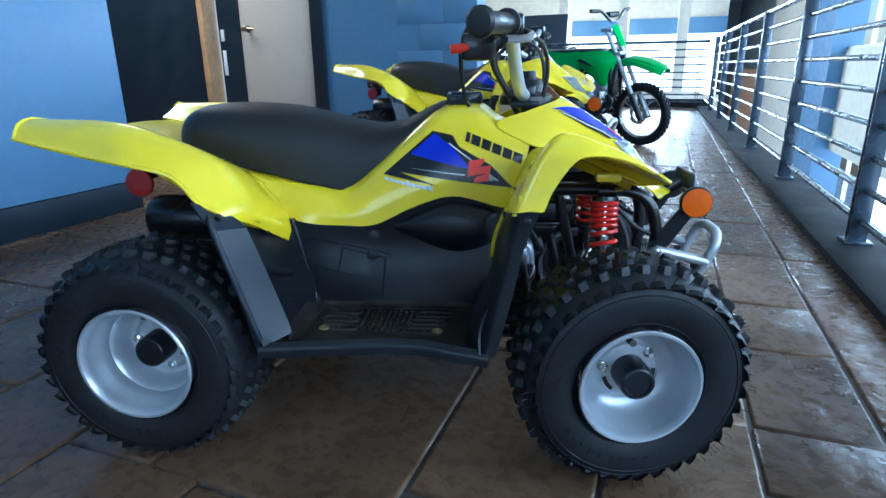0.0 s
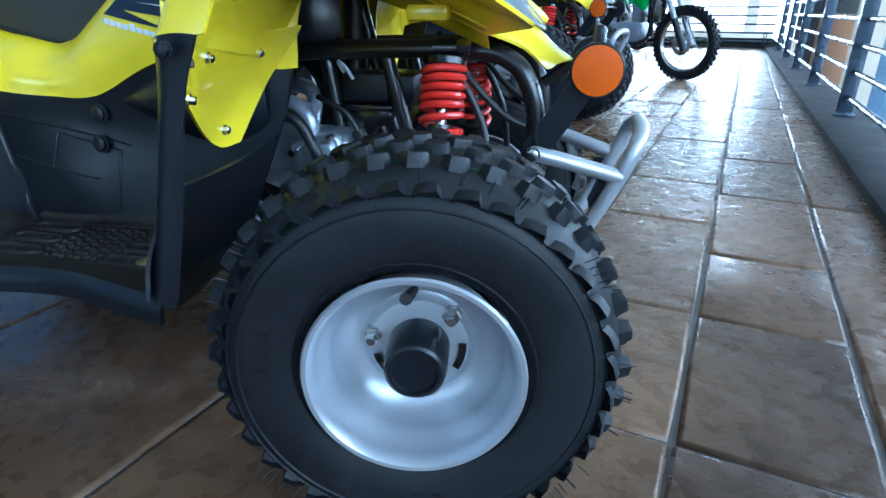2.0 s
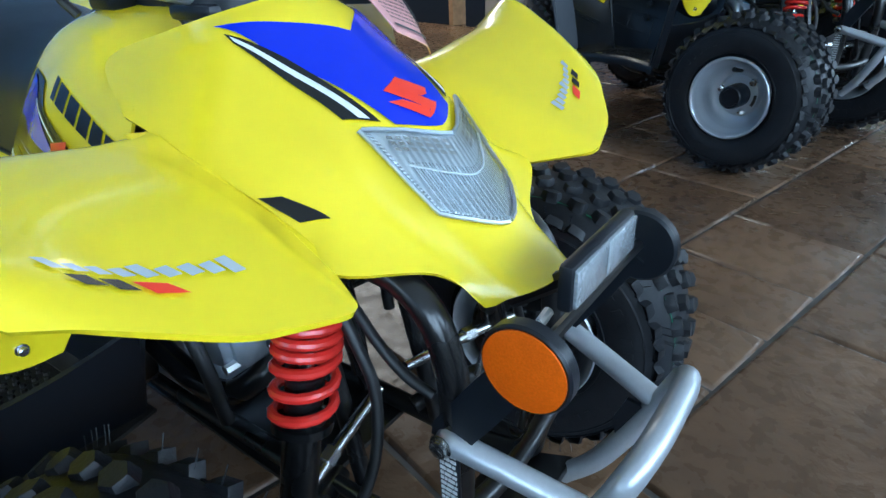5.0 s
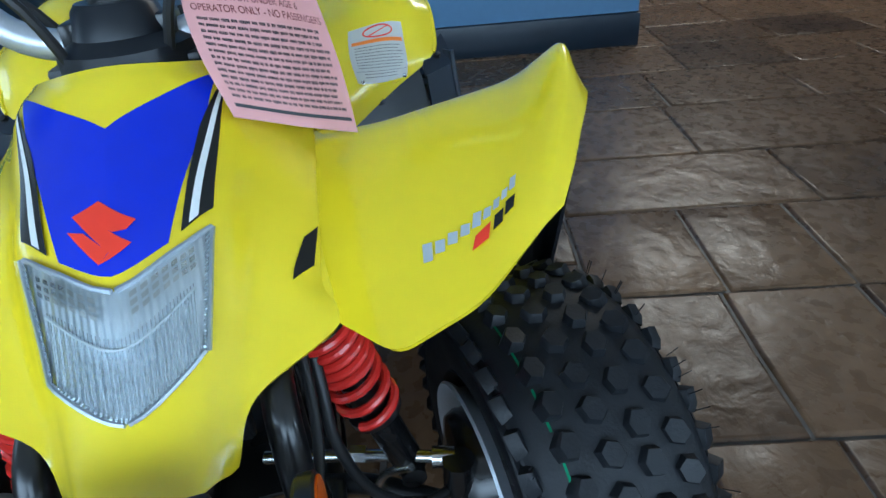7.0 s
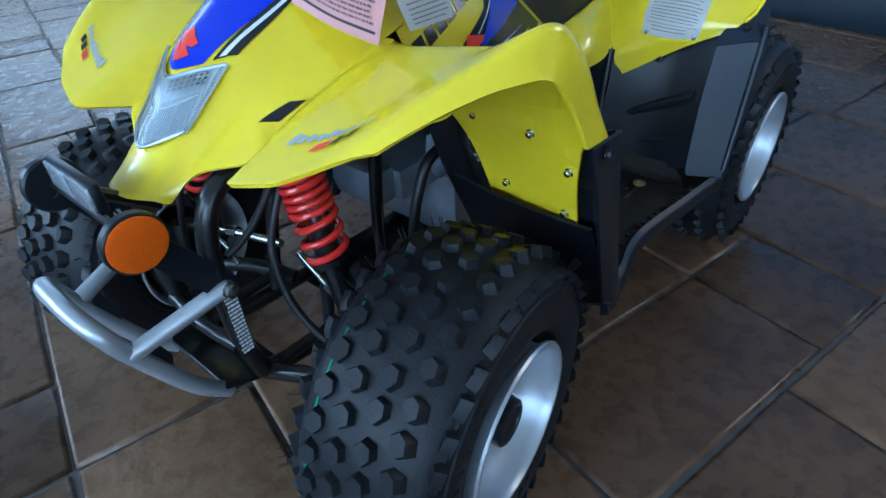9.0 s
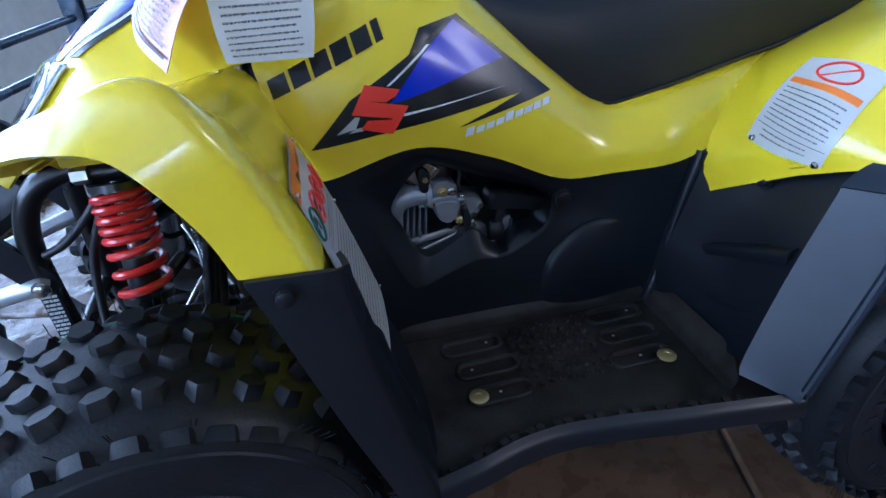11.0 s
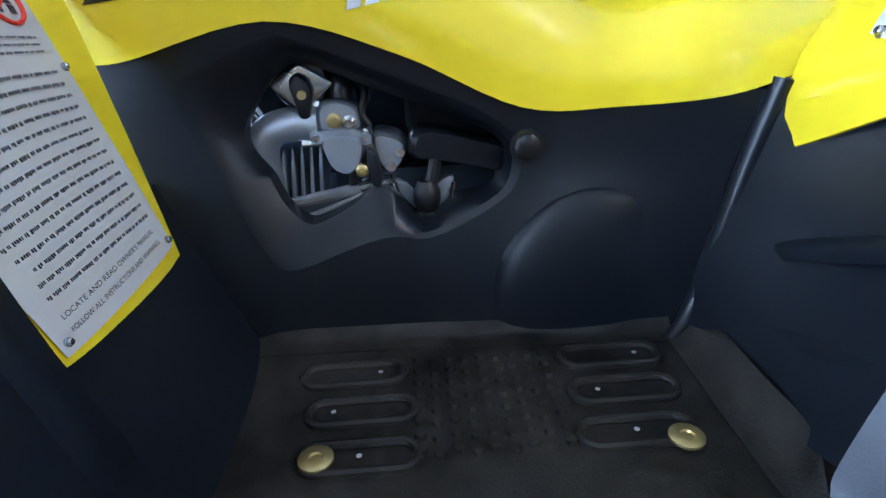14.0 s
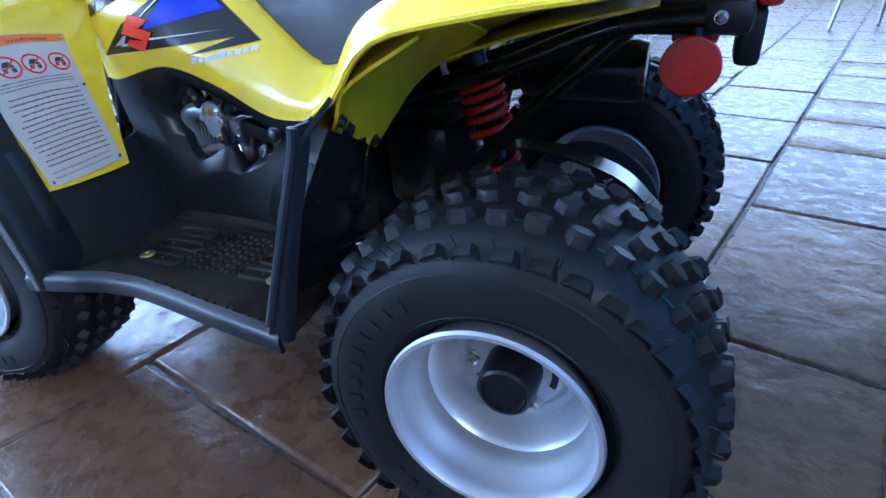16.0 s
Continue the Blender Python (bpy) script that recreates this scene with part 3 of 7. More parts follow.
def fender_nets():
    # one arch from the foot of its rear face over the crest to the front corner; columns: inner edge, valley, top, shoulder, lip
    arch = [[(.205, .160, .440), (.203, .205, .442), (.206, .285, .454), (.209, .364, .460), (.257, .362, .468)],
            [(.213, .150, .462), (.211, .195, .464), (.213, .285, .478), (.221, .356, .492), (.272, .357, .502)],
            [(.242, .124, .520), (.240, .17, .505), (.240, .290, .527), (.249, .350, .551), (.303, .350, .541)],
            [(.272, .1245, .5285), (.276, .18, .534), (.279, .293, .553), (.280, .338, .582), (.340, .332, .544)],
            [(.305, .1215, .5155), (.315, .157, .5275), (.330, .256, .541), (.340, .312, .562), (.370, .314, .537)],
            [(.372, .1155, .4900), (.385, .149, .5085), (.403, .230, .514), (.398, .279, .535), (.400, .296, .526)],
            [(.436, .1185, .4620), (.488, .149, .4715), (.474, .205, .484), (.441, .257, .507), (.427, .277, .512)]]
    crest = [(.272, .1245, .5285), (.276, .18, .531), (.280, .25, .547), (.283, .304, .563), (.282, .335, .579)]
    flap = [crest,
            [(.242, .124, .520), (.240, .17, .503), (.240, .25, .523), (.246, .312, .541), (.252, .347, .550)],
            [(.212, .146, .460), (.210, .19, .462), (.212, .25, .473), (.217, .315, .480), (.221, .355, .490)],
            [(.186, .160, .400), (.186, .20, .398), (.190, .25, .400), (.196, .305, .398), (.204, .340, .398)],
            [(.167, .183, .321), (.163, .205, .320), (.165, .25, .320), (.172, .30, .321), (.182, .334, .325)]]
    flap_r = flap[:2] + [[(.228, .136, .468), (.214, .185, .464)] + flap[2][2:], [(.198, .168, .412), (.182, .21, .397), (.188, .26, .405), (.208, .315, .425), (.234, .360, .448)],
                         [(.178, .205, .352), (.174, .235, .352), (.182, .27, .370), (.203, .315, .398), (.229, .362, .425)]]
    return arch, (flap, flap_r)


def cowl_net():
    # centre strip of the nose from the handlebar down to the lip; columns across from right to left
    half = [[(.302, 0, .612), (.288, .040, .606), (.240, .076, .591), (.180, .101, .569), (.235, .125, .537)],
            [(.322, 0, .602), (.314, .036, .597), (.292, .070, .586), (.272, .094, .561), (.292, .122, .520)],
            [(.360, 0, .577), (.354, .035, .570), (.346, .064, .556), (.350, .084, .527), (.362, .116, .495)],
            [(.424, 0, .530), (.408, .034, .533), (.392, .060, .530), (.392, .077, .503), (.406, .112, .475)],
            [(.468, 0, .480), (.452, .032, .487), (.434, .054, .488), (.430, .072, .473), (.437, .119, .463)],
            [(.502, 0, .446), (.492, .030, .449), (.472, .046, .452), (.468, .055, .448), (.469, .063, .446)],
            [(.526, 0, .430), (.520, .026, .430), (.508, .038, .426), (.502, .043, .422), (.496, .047, .420)]]
    return [[(x, -y, z) for x, y, z in reversed(row[1:])] + row for row in half]


def side_net():
    return [[(.224, .140, .424), (.228, .138, .475), (.240, .125, .528), (.236, .108, .547), (.236, .05, .556)],
            [(.190, .148, .424), (.192, .148, .468), (.198, .132, .525), (.190, .099, .560), (.186, .0, .576)],
            [(.106, .146, .4425), (.106, .146, .480), (.112, .128, .540), (.135, .082, .590), (.140, .0, .604)],
            [(.030, .143, .4205), (.030, .142, .454), (.036, .126, .505), (.060, .090, .578), (.062, .0, .598)],
            [(-.045, .144, .3855), (-.048, .141, .416), (-.050, .130, .450), (-.045, .104, .488), (-.045, .06, .495)],
            [(-.108, .149, .384), (-.108, .146, .406), (-.108, .130, .425), (-.107, .103, .446), (-.107, .06, .455)],
            [(-.170, .160, .390), (-.165, .152, .416), (-.165, .130, .442), (-.17, .100, .456), (-.17, .06, .462)],
            [(-.222, .155, .403), (-.238, .142, .424), (-.262, .124, .446), (-.305, .104, .478), (-.36, .09, .505)]]


def rear_net():
    # columns: fold beside the side cover, front face, crest, soft crease, lip
    return [[(-.199, .175, .357), (-.214, .222, .386), (-.224, .268, .414), (-.237, .310, .434), (-.244, .325, .441)],
            [(-.208, .158, .402), (-.217, .210, .422), (-.225, .268, .444), (-.243, .313, .453), (-.257, .338, .455)],
            [(-.246, .126, .438), (-.245, .190, .466), (-.246, .262, .487), (-.263, .314, .484), (-.280, .345, .470)],
            [(-.300, .102, .475), (-.292, .182, .505), (-.285, .262, .530), (-.293, .310, .526), (-.318, .347, .512)],
            [(-.380, .100, .508), (-.380, .180, .535), (-.372, .262, .570), (-.381, .315, .556), (-.400, .344, .530)],
            [(-.470, .105, .538), (-.470, .180, .558), (-.465, .254, .592), (-.473, .295, .578), (-.485, .322, .540)],
            [(-.600, .115, .566), (-.612, .175, .578), (-.628, .240, .594), (-.628, .270, .584), (-.622, .290, .562)]]


def label_bars(parent, sheet, quad, rows, seed, margin=0.1, thick=0.45, name="printed_line"):
    """Rows of unreadable print on a sheet, as one mesh of bars."""
    rng, bm = random.Random(seed), bmesh.new()
    (u0, v0), (u1, v1), (u2, v2), (u3, v3) = quad

    def uv(a, b):
        return ((u0 * (1 - a) + u1 * a) * (1 - b) + (u3 * (1 - a) + u2 * a) * b, (v0 * (1 - a) + v1 * a) * (1 - b) + (v3 * (1 - a) + v2 * a) * b)

    for k in range(rows):
        b0 = (k + 0.25) / rows
        b1 = b0 + thick / rows
        a = margin
        end = 1 - margin * rng.uniform(0.8, 3.0)
        while a < end - 0.012:
            for letter in range(rng.choice((2, 3, 4, 5, 6))):
                w = rng.choice((0.007, 0.009, 0.011))
                if a + w > end:
                    break
                top = b1 + rng.choice((-0.03, 0.0, 0.0, 0.06)) / rows
                sheet.patch(bm, [uv(a, b0), uv(a + w, b0), uv(a + w, top), uv(a, top)], 0.0022, 0.5)
                a += w + 0.003
            a += 0.010
    return tagged(part(name, bm, INK, parent), kind="stuff")


def line_of_words(parent, sheet, words, start, end, tall):
    """One printed line on a sheet from start to end, both (u, v); u runs down."""
    cu = bpy.data.curves.new("words", "FONT")
    cu.body = words
    tmp = bpy.data.objects.new("words", cu)
    me = bpy.data.meshes.new_from_object(tmp)
    bpy.data.objects.remove(tmp)
    xs = [v.co.x for v in me.vertices]
    w = max(xs) - min(xs)
    for v in me.vertices:
        t = (v.co.x - min(xs)) / w
        u, a = start[0] + (end[0] - start[0]) * t - tall * v.co.y / 0.7, start[1] + (end[1] - start[1]) * t
        v.co = sheet.at(u, a) + 0.0022 * sheet.normal(u, a)
    me.materials.append(INK)
    new("lettering", me).parent = parent


def build_quad():
    q = root("quad_bike", "small yellow youth quad bike with black seat and silver wheels", "quad bike")
    # wheels
    for side in (1, -1):
        wheel(q, FRONT_X[side], 0.291 * side, side, True, 7.0 if side > 0 else 9.2)
        wheel(q, -WB, 0.287 * side, side, False)
    # bodywork
    cowl = Sheet(cowl_net(), 1, (0.5, 0, 1))

    part("front_cowl", cowl.solid(bmesh.new(), 42, 42, 0.003), YELLOW, q, "glossy yellow nose cowl", sharp=60)
    # blue shield with black and white flanks on the nose
    shield = part("nose_graphic", cowl.patch(bmesh.new(), [(0.115, 0.272), (0.298, 0.5), (0.520, 0.5), (0.511, 0.390), (0.29, 0.298)], 0.0012, 0.02), BLUED, q, "blue shield graphic with black and white flashes")
    part("shield_half", cowl.patch(bmesh.new(), [(0.115, 0.728), (0.298, 0.5), (0.520, 0.5), (0.511, 0.610), (0.29, 0.702)], 0.0012, 0.02), BLUED, shield)
    for s in (-1, 1):
        f = lambda v: 0.5 + s * (v - 0.5)
        bm = bmesh.new()
        cowl.patch(bm, [(0.125, f(0.730)), (0.20, f(0.745)), (0.482, f(0.722)), (0.511, f(0.606)), (0.29, f(0.690))], 0.0016, 0.02)
        part("black_flash", bm, BLACKD, shield)
        bm = bmesh.new()
        cowl.patch(bm, [(0.18, f(0.737)), (0.20, f(0.741)), (0.488, f(0.682)), (0.494, f(0.658))], 0.0020, 0.02)
        part("white_flash", bm, WHITED, shield)
    bm = bmesh.new()
    for poly in ([(-.02, -.05), (1.10, -.05), (.95, .18), (.62, .33), (.0, .36)], [(-.02, -.05), (.0, .36), (-.52, .58)], [(-.52, .58), (.0, .30), (1.22, .38), (.74, .70)], [(1.22, .38), (.74, .70), (.62, 1.04)], [(-.06, .70), (.74, .67), (.62, 1.04), (-.46, .95)]):
        cowl.patch(bm, [(0.423 + 0.032 * a + 0.058 * b, 0.484 + 0.061 * a - 0.041 * b) for a, b in poly], 0.0022, 0.02)
    part("red_emblem", bm, REDD, shield)
    for s in (-1, 1):
        f = lambda v: 0.5 + s * (v - 0.5)
        part("vent", cowl.patch(bmesh.new(), [(0.340, f(0.995)), (0.392, f(0.965)), (0.548, f(0.936)), (0.46, f(0.985))], 0.0012, 0.02), FRAMEM, q, "dark triangular cooling vent")
    # headlight
    hl = [(0.541, 0.5), (0.519, 0.287), (0.713, 0.322), (0.745, 0.5), (0.713, 0.678), (0.519, 0.713)]
    bm = bmesh.new()
    cowl.patch(bm, [hl[0], hl[1], hl[2], hl[3]], 0.002, 0.02)
    cowl.patch(bm, [hl[0], hl[5], hl[4], hl[3]], 0.002, 0.02)
    refl = part("headlight", bm, MIRROR, q, "clear faceted headlight with ribbed lens")
    bm = bmesh.new()
    for k in range(40):
        v = 0.348 + 0.0078 * k
        lift = 0.0150 * (1 - abs(v - 0.5) / 0.16)
        cowl.patch(bm, [(0.592 + lift, v), (0.592 + lift, v + 0.0022), (0.712 + lift, v + 0.0022), (0.712 + lift, v)], 0.0036, 0.1)
    tagged(part("lens_ribs", bm, WHITER, refl), kind="stuff")
    bm = bmesh.new()
    for k in range(7):
        for row in range(3):
            for s in (-1, 1):
                v = 0.5 + s * (0.030 + 0.020 * k)
                u = 0.550 + 0.012 * row - 0.0016 * k
                cowl.patch(bm, [(u, v), (u - 0.002, v + s * 0.013), (u + 0.0055, v + s * 0.013), (u + 0.0075, v)], 0.0050, 0.1)
    tagged(part("bulb_louvres", bm, STEEL, refl), kind="stuff")
    arc = [cowl.at(0.600 + 0.022 * (1 - (t / 6) ** 2), 0.5 + 0.155 * t / 6) + 0.004 * cowl.normal(0.6, 0.5 + 0.155 * t / 6) for t in range(-6, 7)]
    part("inner_edge", tube(bmesh.new(), arc, 0.0010, 6), WHITED, refl)
    bm = bmesh.new()
    for a, b, n in ((hl[1], hl[2], 22), (hl[2], hl[3], 18), (hl[3], hl[4], 18), (hl[4], hl[5], 22)):
        for k in range(n):
            t = (k + 0.3) / n
            u, v = a[0] + (b[0] - a[0]) * t, a[1] + (b[1] - a[1]) * t
            cu, cv = u + (0.62 - u) * 0.09, v + (0.5 - v) * 0.09
            du, dv = (b[0] - a[0]) / n * 0.55, (b[1] - a[1]) / n * 0.55
            cowl.patch(bm, [(u, v), (u + du, v + dv), (cu + du, cv + dv), (cu, cv)], 0.0046, 0.1)
    tagged(part("border_prisms", bm, WHITER, refl), kind="stuff")
    bm = bmesh.new()
    for a, b in zip(hl, hl[1:] + hl[:1]):
        pts = [cowl.at(a[0] + (b[0] - a[0]) * t / 6, a[1] + (b[1] - a[1]) * t / 6) + 0.004 * cowl.normal(a[0], a[1]) for t in range(7)]
        tube(bm, pts, 0.0018, 6, smooth=False)
    part("lens_rim", bm, SILVER, refl)
    bm = bmesh.new()
    cowl.patch(bm, [hl[0], hl[1], hl[2], hl[3]], 0.008, 0.015)
    cowl.patch(bm, [hl[0], hl[5], hl[4], hl[3]], 0.008, 0.015)
    part("lens", bm, LENS, refl)
    arch, flaps = fender_nets()
    for side in (1, -1):
        s = Sheet(arch, side, (0.2, 0.4, 1), crisp=0.24)
        fen = part("front_fender", s.solid(bmesh.new(), 60, 40, 0.004), YELLOW, q, "yellow plastic front mudguard", sharp=55)
        joint = Sheet([[(x, .078, z - .020), (x, .104, z - .0030), (x, .122, z + .0005), (x + .004, .142, z + .0050)] for x, z in ((.262, .528), (.305, .5155), (.340, .5035), (.372, .490), (.406, .476), (.432, .464))], side, (0, 0, 1))
        part("cowl_joint", joint.solid(bmesh.new(), 20, 6, 0.002), YELLOW, fen, sharp=60)
        tab = bmesh.new()
        box(tab, (.357, min(side * .135, side * .165), .474), (.400, max(side * .135, side * .165), .490), 0.004)
        part("moulded_tab", tab, YELLOW, fen, sharp=40)
        flap = flaps[0 if side > 0 else 1]
        shape = flap
        if side > 0:  # trimmed beside the footwell, narrower towards its foot
            shape = [[Sheet._cr([Vector(p) for p in row], a + (0.9 - a) * j / 4) for j in range(5)] for row, a in zip(flap, (0.0, 0.0, 0.02, 0.11, 0.16))]
        f2 = Sheet([[(x + 0.003, y, z) for x, y, z in row] for row in shape], side, (1, 0, 0.2))
        part("rear_flap", f2.solid(bmesh.new(), 24, 20, 0.003, hole=lambda u, v: u < 0.52), YELLOW, fen, sharp=55)
        bm = bmesh.new()
        for k in range(9):  # model badge: pale and dark slanted bars
            v = 0.358 + k * 0.0295
            u = 0.918 - 0.0082 * k
            h = 0.025 if k in (0, 4, 8) else 0.018
            s.patch(bm, [(u, v), (u - 0.001, v + 0.023), (u - h - 0.001, v + 0.025), (u - h, v + 0.003)], 0.0014, 0.1)
        tagged(part("pale_badge", bm, GREYD, fen), kind="stuff")
        bm = bmesh.new()
        s.patch(bm, [(0.921, 0.476), (0.9125, 0.525), (0.886, 0.530), (0.899, 0.485)], 0.0014, 0.1)
        part("red_badge", bm, REDD, fen)
        bm = bmesh.new()
        for k in range(2):
            v = 0.540 + 0.042 * k
            u = 0.905 - 0.011 * k
            s.patch(bm, [(u, v), (u - 0.003, v + 0.035), (u - 0.028, v + 0.037), (u - 0.025, v + 0.003)], 0.0014, 0.1)
        part("black_badge", bm, BLACKD, fen)
        for u, v in ((0.62, 0.62), (0.93, 0.85), (0.58, 0.25), (0.90, 0.28), (0.72, 0.92)):
            bolt(fen, f2.at(u, v), f2.normal(u, v), STEEL if u < 0.95 else BLACKP, 0.004)
        # warning plate on the back of the flap
        if side > 0:
            b2 = Sheet([[(x - 0.0025, y, z) for x, y, z in row] for row in flap], side, (-1, 0, 0.3))
            quad = [(0.360, 0.285), (0.438, 0.790), (0.982, 0.765), (0.964, 0.245)]
            plate = part("warning_plate", b2.patch(bmesh.new(), quad, 0.001, 0.03), LABEL, fen, "white warning plate with rows of small print")
            part("orange_heading", b2.patch(bmesh.new(), [(0.366, 0.295), (0.441, 0.780), (0.482, 0.780), (0.412, 0.280)], 0.0016, 0.03), ORANGED, plate)
            bm = bmesh.new()
            b2.patch(bm, [(0.437, 0.640), (0.462, 0.645), (0.440, 0.585)], 0.0022, 0.1)
            part("pictogram", bm, INK, plate)
            line_of_words(plate, b2, "WARNING", (0.446, 0.560), (0.414, 0.375), 0.016)
            label_bars(plate, b2, [(0.640, 0.30), (0.650, 0.75), (0.918, 0.75), (0.908, 0.28)], 14, 5, 0.05, 0.26)
            for u, words in ((0.930, "LOCATE AND READ OWNER'S MANUAL."), (0.950, "FOLLOW ALL INSTRUCTIONS AND WARNINGS.")):
                line_of_words(plate, b2, words, (u + 0.008, 0.715), (u - 0.006, 0.32), 0.0075)
            label_bars(plate, b2, [(0.585, 0.31), (0.600, 0.74), (0.635, 0.74), (0.620, 0.31)], 3, 6, 0.04, 0.30)
            for u, v, mat, name in ((0.548, 0.713, GREEND, "green_ring"), (0.542, 0.609, REDD, "prohibition_ring"), (0.537, 0.491, REDD, "prohibition_ring"), (0.528, 0.360, REDD, "prohibition_ring")):
                bm = bmesh.new()
                ring = [b2.at(u + 0.040 * math.cos(a), v + 0.052 * math.sin(a)) + 0.0016 * b2.normal(u, v) for a in (2 * math.pi * i / 24 for i in range(25))]
                tube(bm, ring, 0.0011, 6, smooth=False)
                if mat is REDD:
                    tube(bm, [ring[3], ring[15]], 0.0009, 6, smooth=False)
                part(name, bm, mat, plate)
                bm = bmesh.new()
                b2.patch(bm, [(u - 0.020, v - 0.012), (u - 0.018, v + 0.014), (u + 0.002, v + 0.026), (u + 0.004, v - 0.030)], 0.0013, 0.1)
                b2.patch(bm, [(u + 0.006, v - 0.030), (u + 0.006, v - 0.008), (u + 0.022, v - 0.010), (u + 0.022, v - 0.028)], 0.0013, 0.1)
                b2.patch(bm, [(u + 0.006, v + 0.008), (u + 0.006, v + 0.028), (u + 0.022, v + 0.026), (u + 0.022, v + 0.010)], 0.0013, 0.1)
                part("pictogram", bm, INK, plate)
            for u, v in ((0.395, 0.305), (0.458, 0.760), (0.640, 0.280), (0.950, 0.268), (0.965, 0.740)):
                bolt(plate, b2.at(u, v) + 0.001 * b2.normal(u, v), b2.normal(u, v), STEEL, 0.0016)
    # side covers and tank
    for side in (1, -1):
        s = Sheet(side_net(), side, (0, 1, 0.3))
        sc = part("side_cover", s.solid(bmesh.new(), 42, 24, 0.003), YELLOW, q, "glossy yellow side cover with blue and black graphics", sharp=55)
        # black arrow, blue field, white lines, red emblem, dark block letters
        ox, oz = (0.0, 0.0) if side > 0 else (0.010, 0.005)

        def decal(name, mat, polys, lift, shift=True, stuff=False):
            bm = bmesh.new()
            for poly in polys:
                s.patch_xz(bm, [(x + ox, z + oz) if shift else (x, z) for x, z in poly], lift)
            ob = part(name, bm, mat, sc)
            return tagged(ob, kind="stuff") if stuff else ob

        decal("black_arrow", BLACKD, [[(.203, .455), (.163, .4945), (.105, .526), (.054, .552), (-.005, .478)], [(.054, .552), (-.039, .4735), (-.005, .478)], [(-.039, .4735), (-.005, .478), (.065, .4566)], [(.105, .526), (.092, .545), (.054, .552)]], 0.0010)
        decal("blue_field", BLUED, [[(.1286, .4866), (.092, .525), (.058, .548), (.0115, .5105)]], 0.0016)
        decal("white_line", WHITED, [[(.1165, .4756), (.1166, .4779), (.013, .4862)]], 0.0020)
        decal("white_line", WHITED, [[(.1291, .503), (.1263, .5028), (.0850, .5310), (.0880, .5315)]], 0.0022)
        decal("white_corner", GREYD, [[(.1788, .4667), (.1604, .4803), (.156, .4798), (.1612, .470)], [(.1788, .4667), (.1612, .470), (.1561, .4722), (.1545, .4675)]], 0.0020)
        glyph = [[(.1483, .5063), (.1175, .4993), (.1219, .4941), (.1315, .4899), (.1474, .4927)], [(.1483, .5063), (.1474, .4927), (.1632, .4826)], [(.1632, .4826), (.1474, .4927), (.1111, .4843), (.1276, .4755)], [(.1111, .4843), (.1276, .4755), (.1282, .4613)], [(.1495, .4762), (.1276, .4745), (.1282, .4613), (.1568, .4694)]]
        if side < 0:
            def turn(p):
                a = ((p[0] - .1483) * -.0450 - (p[1] - .5063) * -.0201) / (-.0308 * -.0450 - -.0070 * -.0201)
                b = (-.0308 * (p[1] - .5063) - -.0070 * (p[0] - .1483)) / (-.0308 * -.0450 - -.0070 * -.0201)
                return .1334 + a * .0283 + b * .0356, .5067 + a * .0043 + b * -.0351
            glyph = [[turn(p) for p in g] for g in glyph]
        decal("red_emblem", REDD, glyph, 0.0026, side > 0)
        blocks = []
        for k in range(6):  # maker's name as plain dark blocks
            t0, t1 = k / 6, k / 6 + (0.138 if k < 5 else 0.06)
            lo = [(.2270 - .1137 * t, .5010 + .0440 * t) for t in (t0, t1)]
            hi = [(.2300 - .1139 * t, .5165 + .0450 * t) for t in (t0, t1)]
            blocks.append([lo[0], lo[1], hi[1], hi[0]])
        decal("dark_block_lettering", BLACKD, blocks, 0.0012, False, True)
        bars = []
        for k in range(9):  # pale slanted bars in place of the model name
            t0, t1 = k / 9, k / 9 + 0.088
            h = .0082 if k in (0, 4) else .0058
            bars.append([(.0582 - .0950 * t0, .4466 + .0167 * t0), (.0582 - .0950 * t1, .4466 + .0167 * t1), (.0560 - .0950 * t1, .4466 + .0167 * t1 + h), (.0560 - .0950 * t0, .4466 + .0167 * t0 + h)])
        decal("pale_badge", WHITED, bars, 0.0014, True, True)
        # rear fender
        r = Sheet(rear_net(), side, (0, 0.2, 1), crisp=0.35)
        rf = part("rear_fender", r.solid(bmesh.new(), 36, 36, 0.0035), YELLOW, q, "yellow plastic rear mudguard", sharp=55)
        edge = [r.at(i / 24, 1) for i in range(3, 25)] + [r.at(1, 1 - i / 8) for i in range(1, 6)]
        part("fender_lip", tube(bmesh.new(), edge, 0.0034, 8, smooth=False), YELLOW, rf)
        liner = Sheet([[(-.335, .125, .486), (-.335, .190, .505), (-.335, .262, .535), (-.350, .330, .512)],
                       [(-.262, .135, .440), (-.262, .20, .462), (-.266, .265, .482), (-.286, .332, .474)],
                       [(-.236, .160, .402), (-.240, .215, .418), (-.250, .275, .438), (-.270, .328, .446)],
                       [(-.216, .176, .368), (-.226, .219, .390), (-.240, .270, .413), (-.256, .316, .432)]], side, (-1, 0, -0.3))
        part("inner_flap", liner.solid(bmesh.new(), 10, 12, 0.003), YELLOW, rf, sharp=50)
        for u, v in ((0.93, 0.14), (0.88, 0.66), (0.70, 0.93)):
            bolt(rf, liner.at(u, v), liner.normal(u, v), BLACKP, 0.0052)
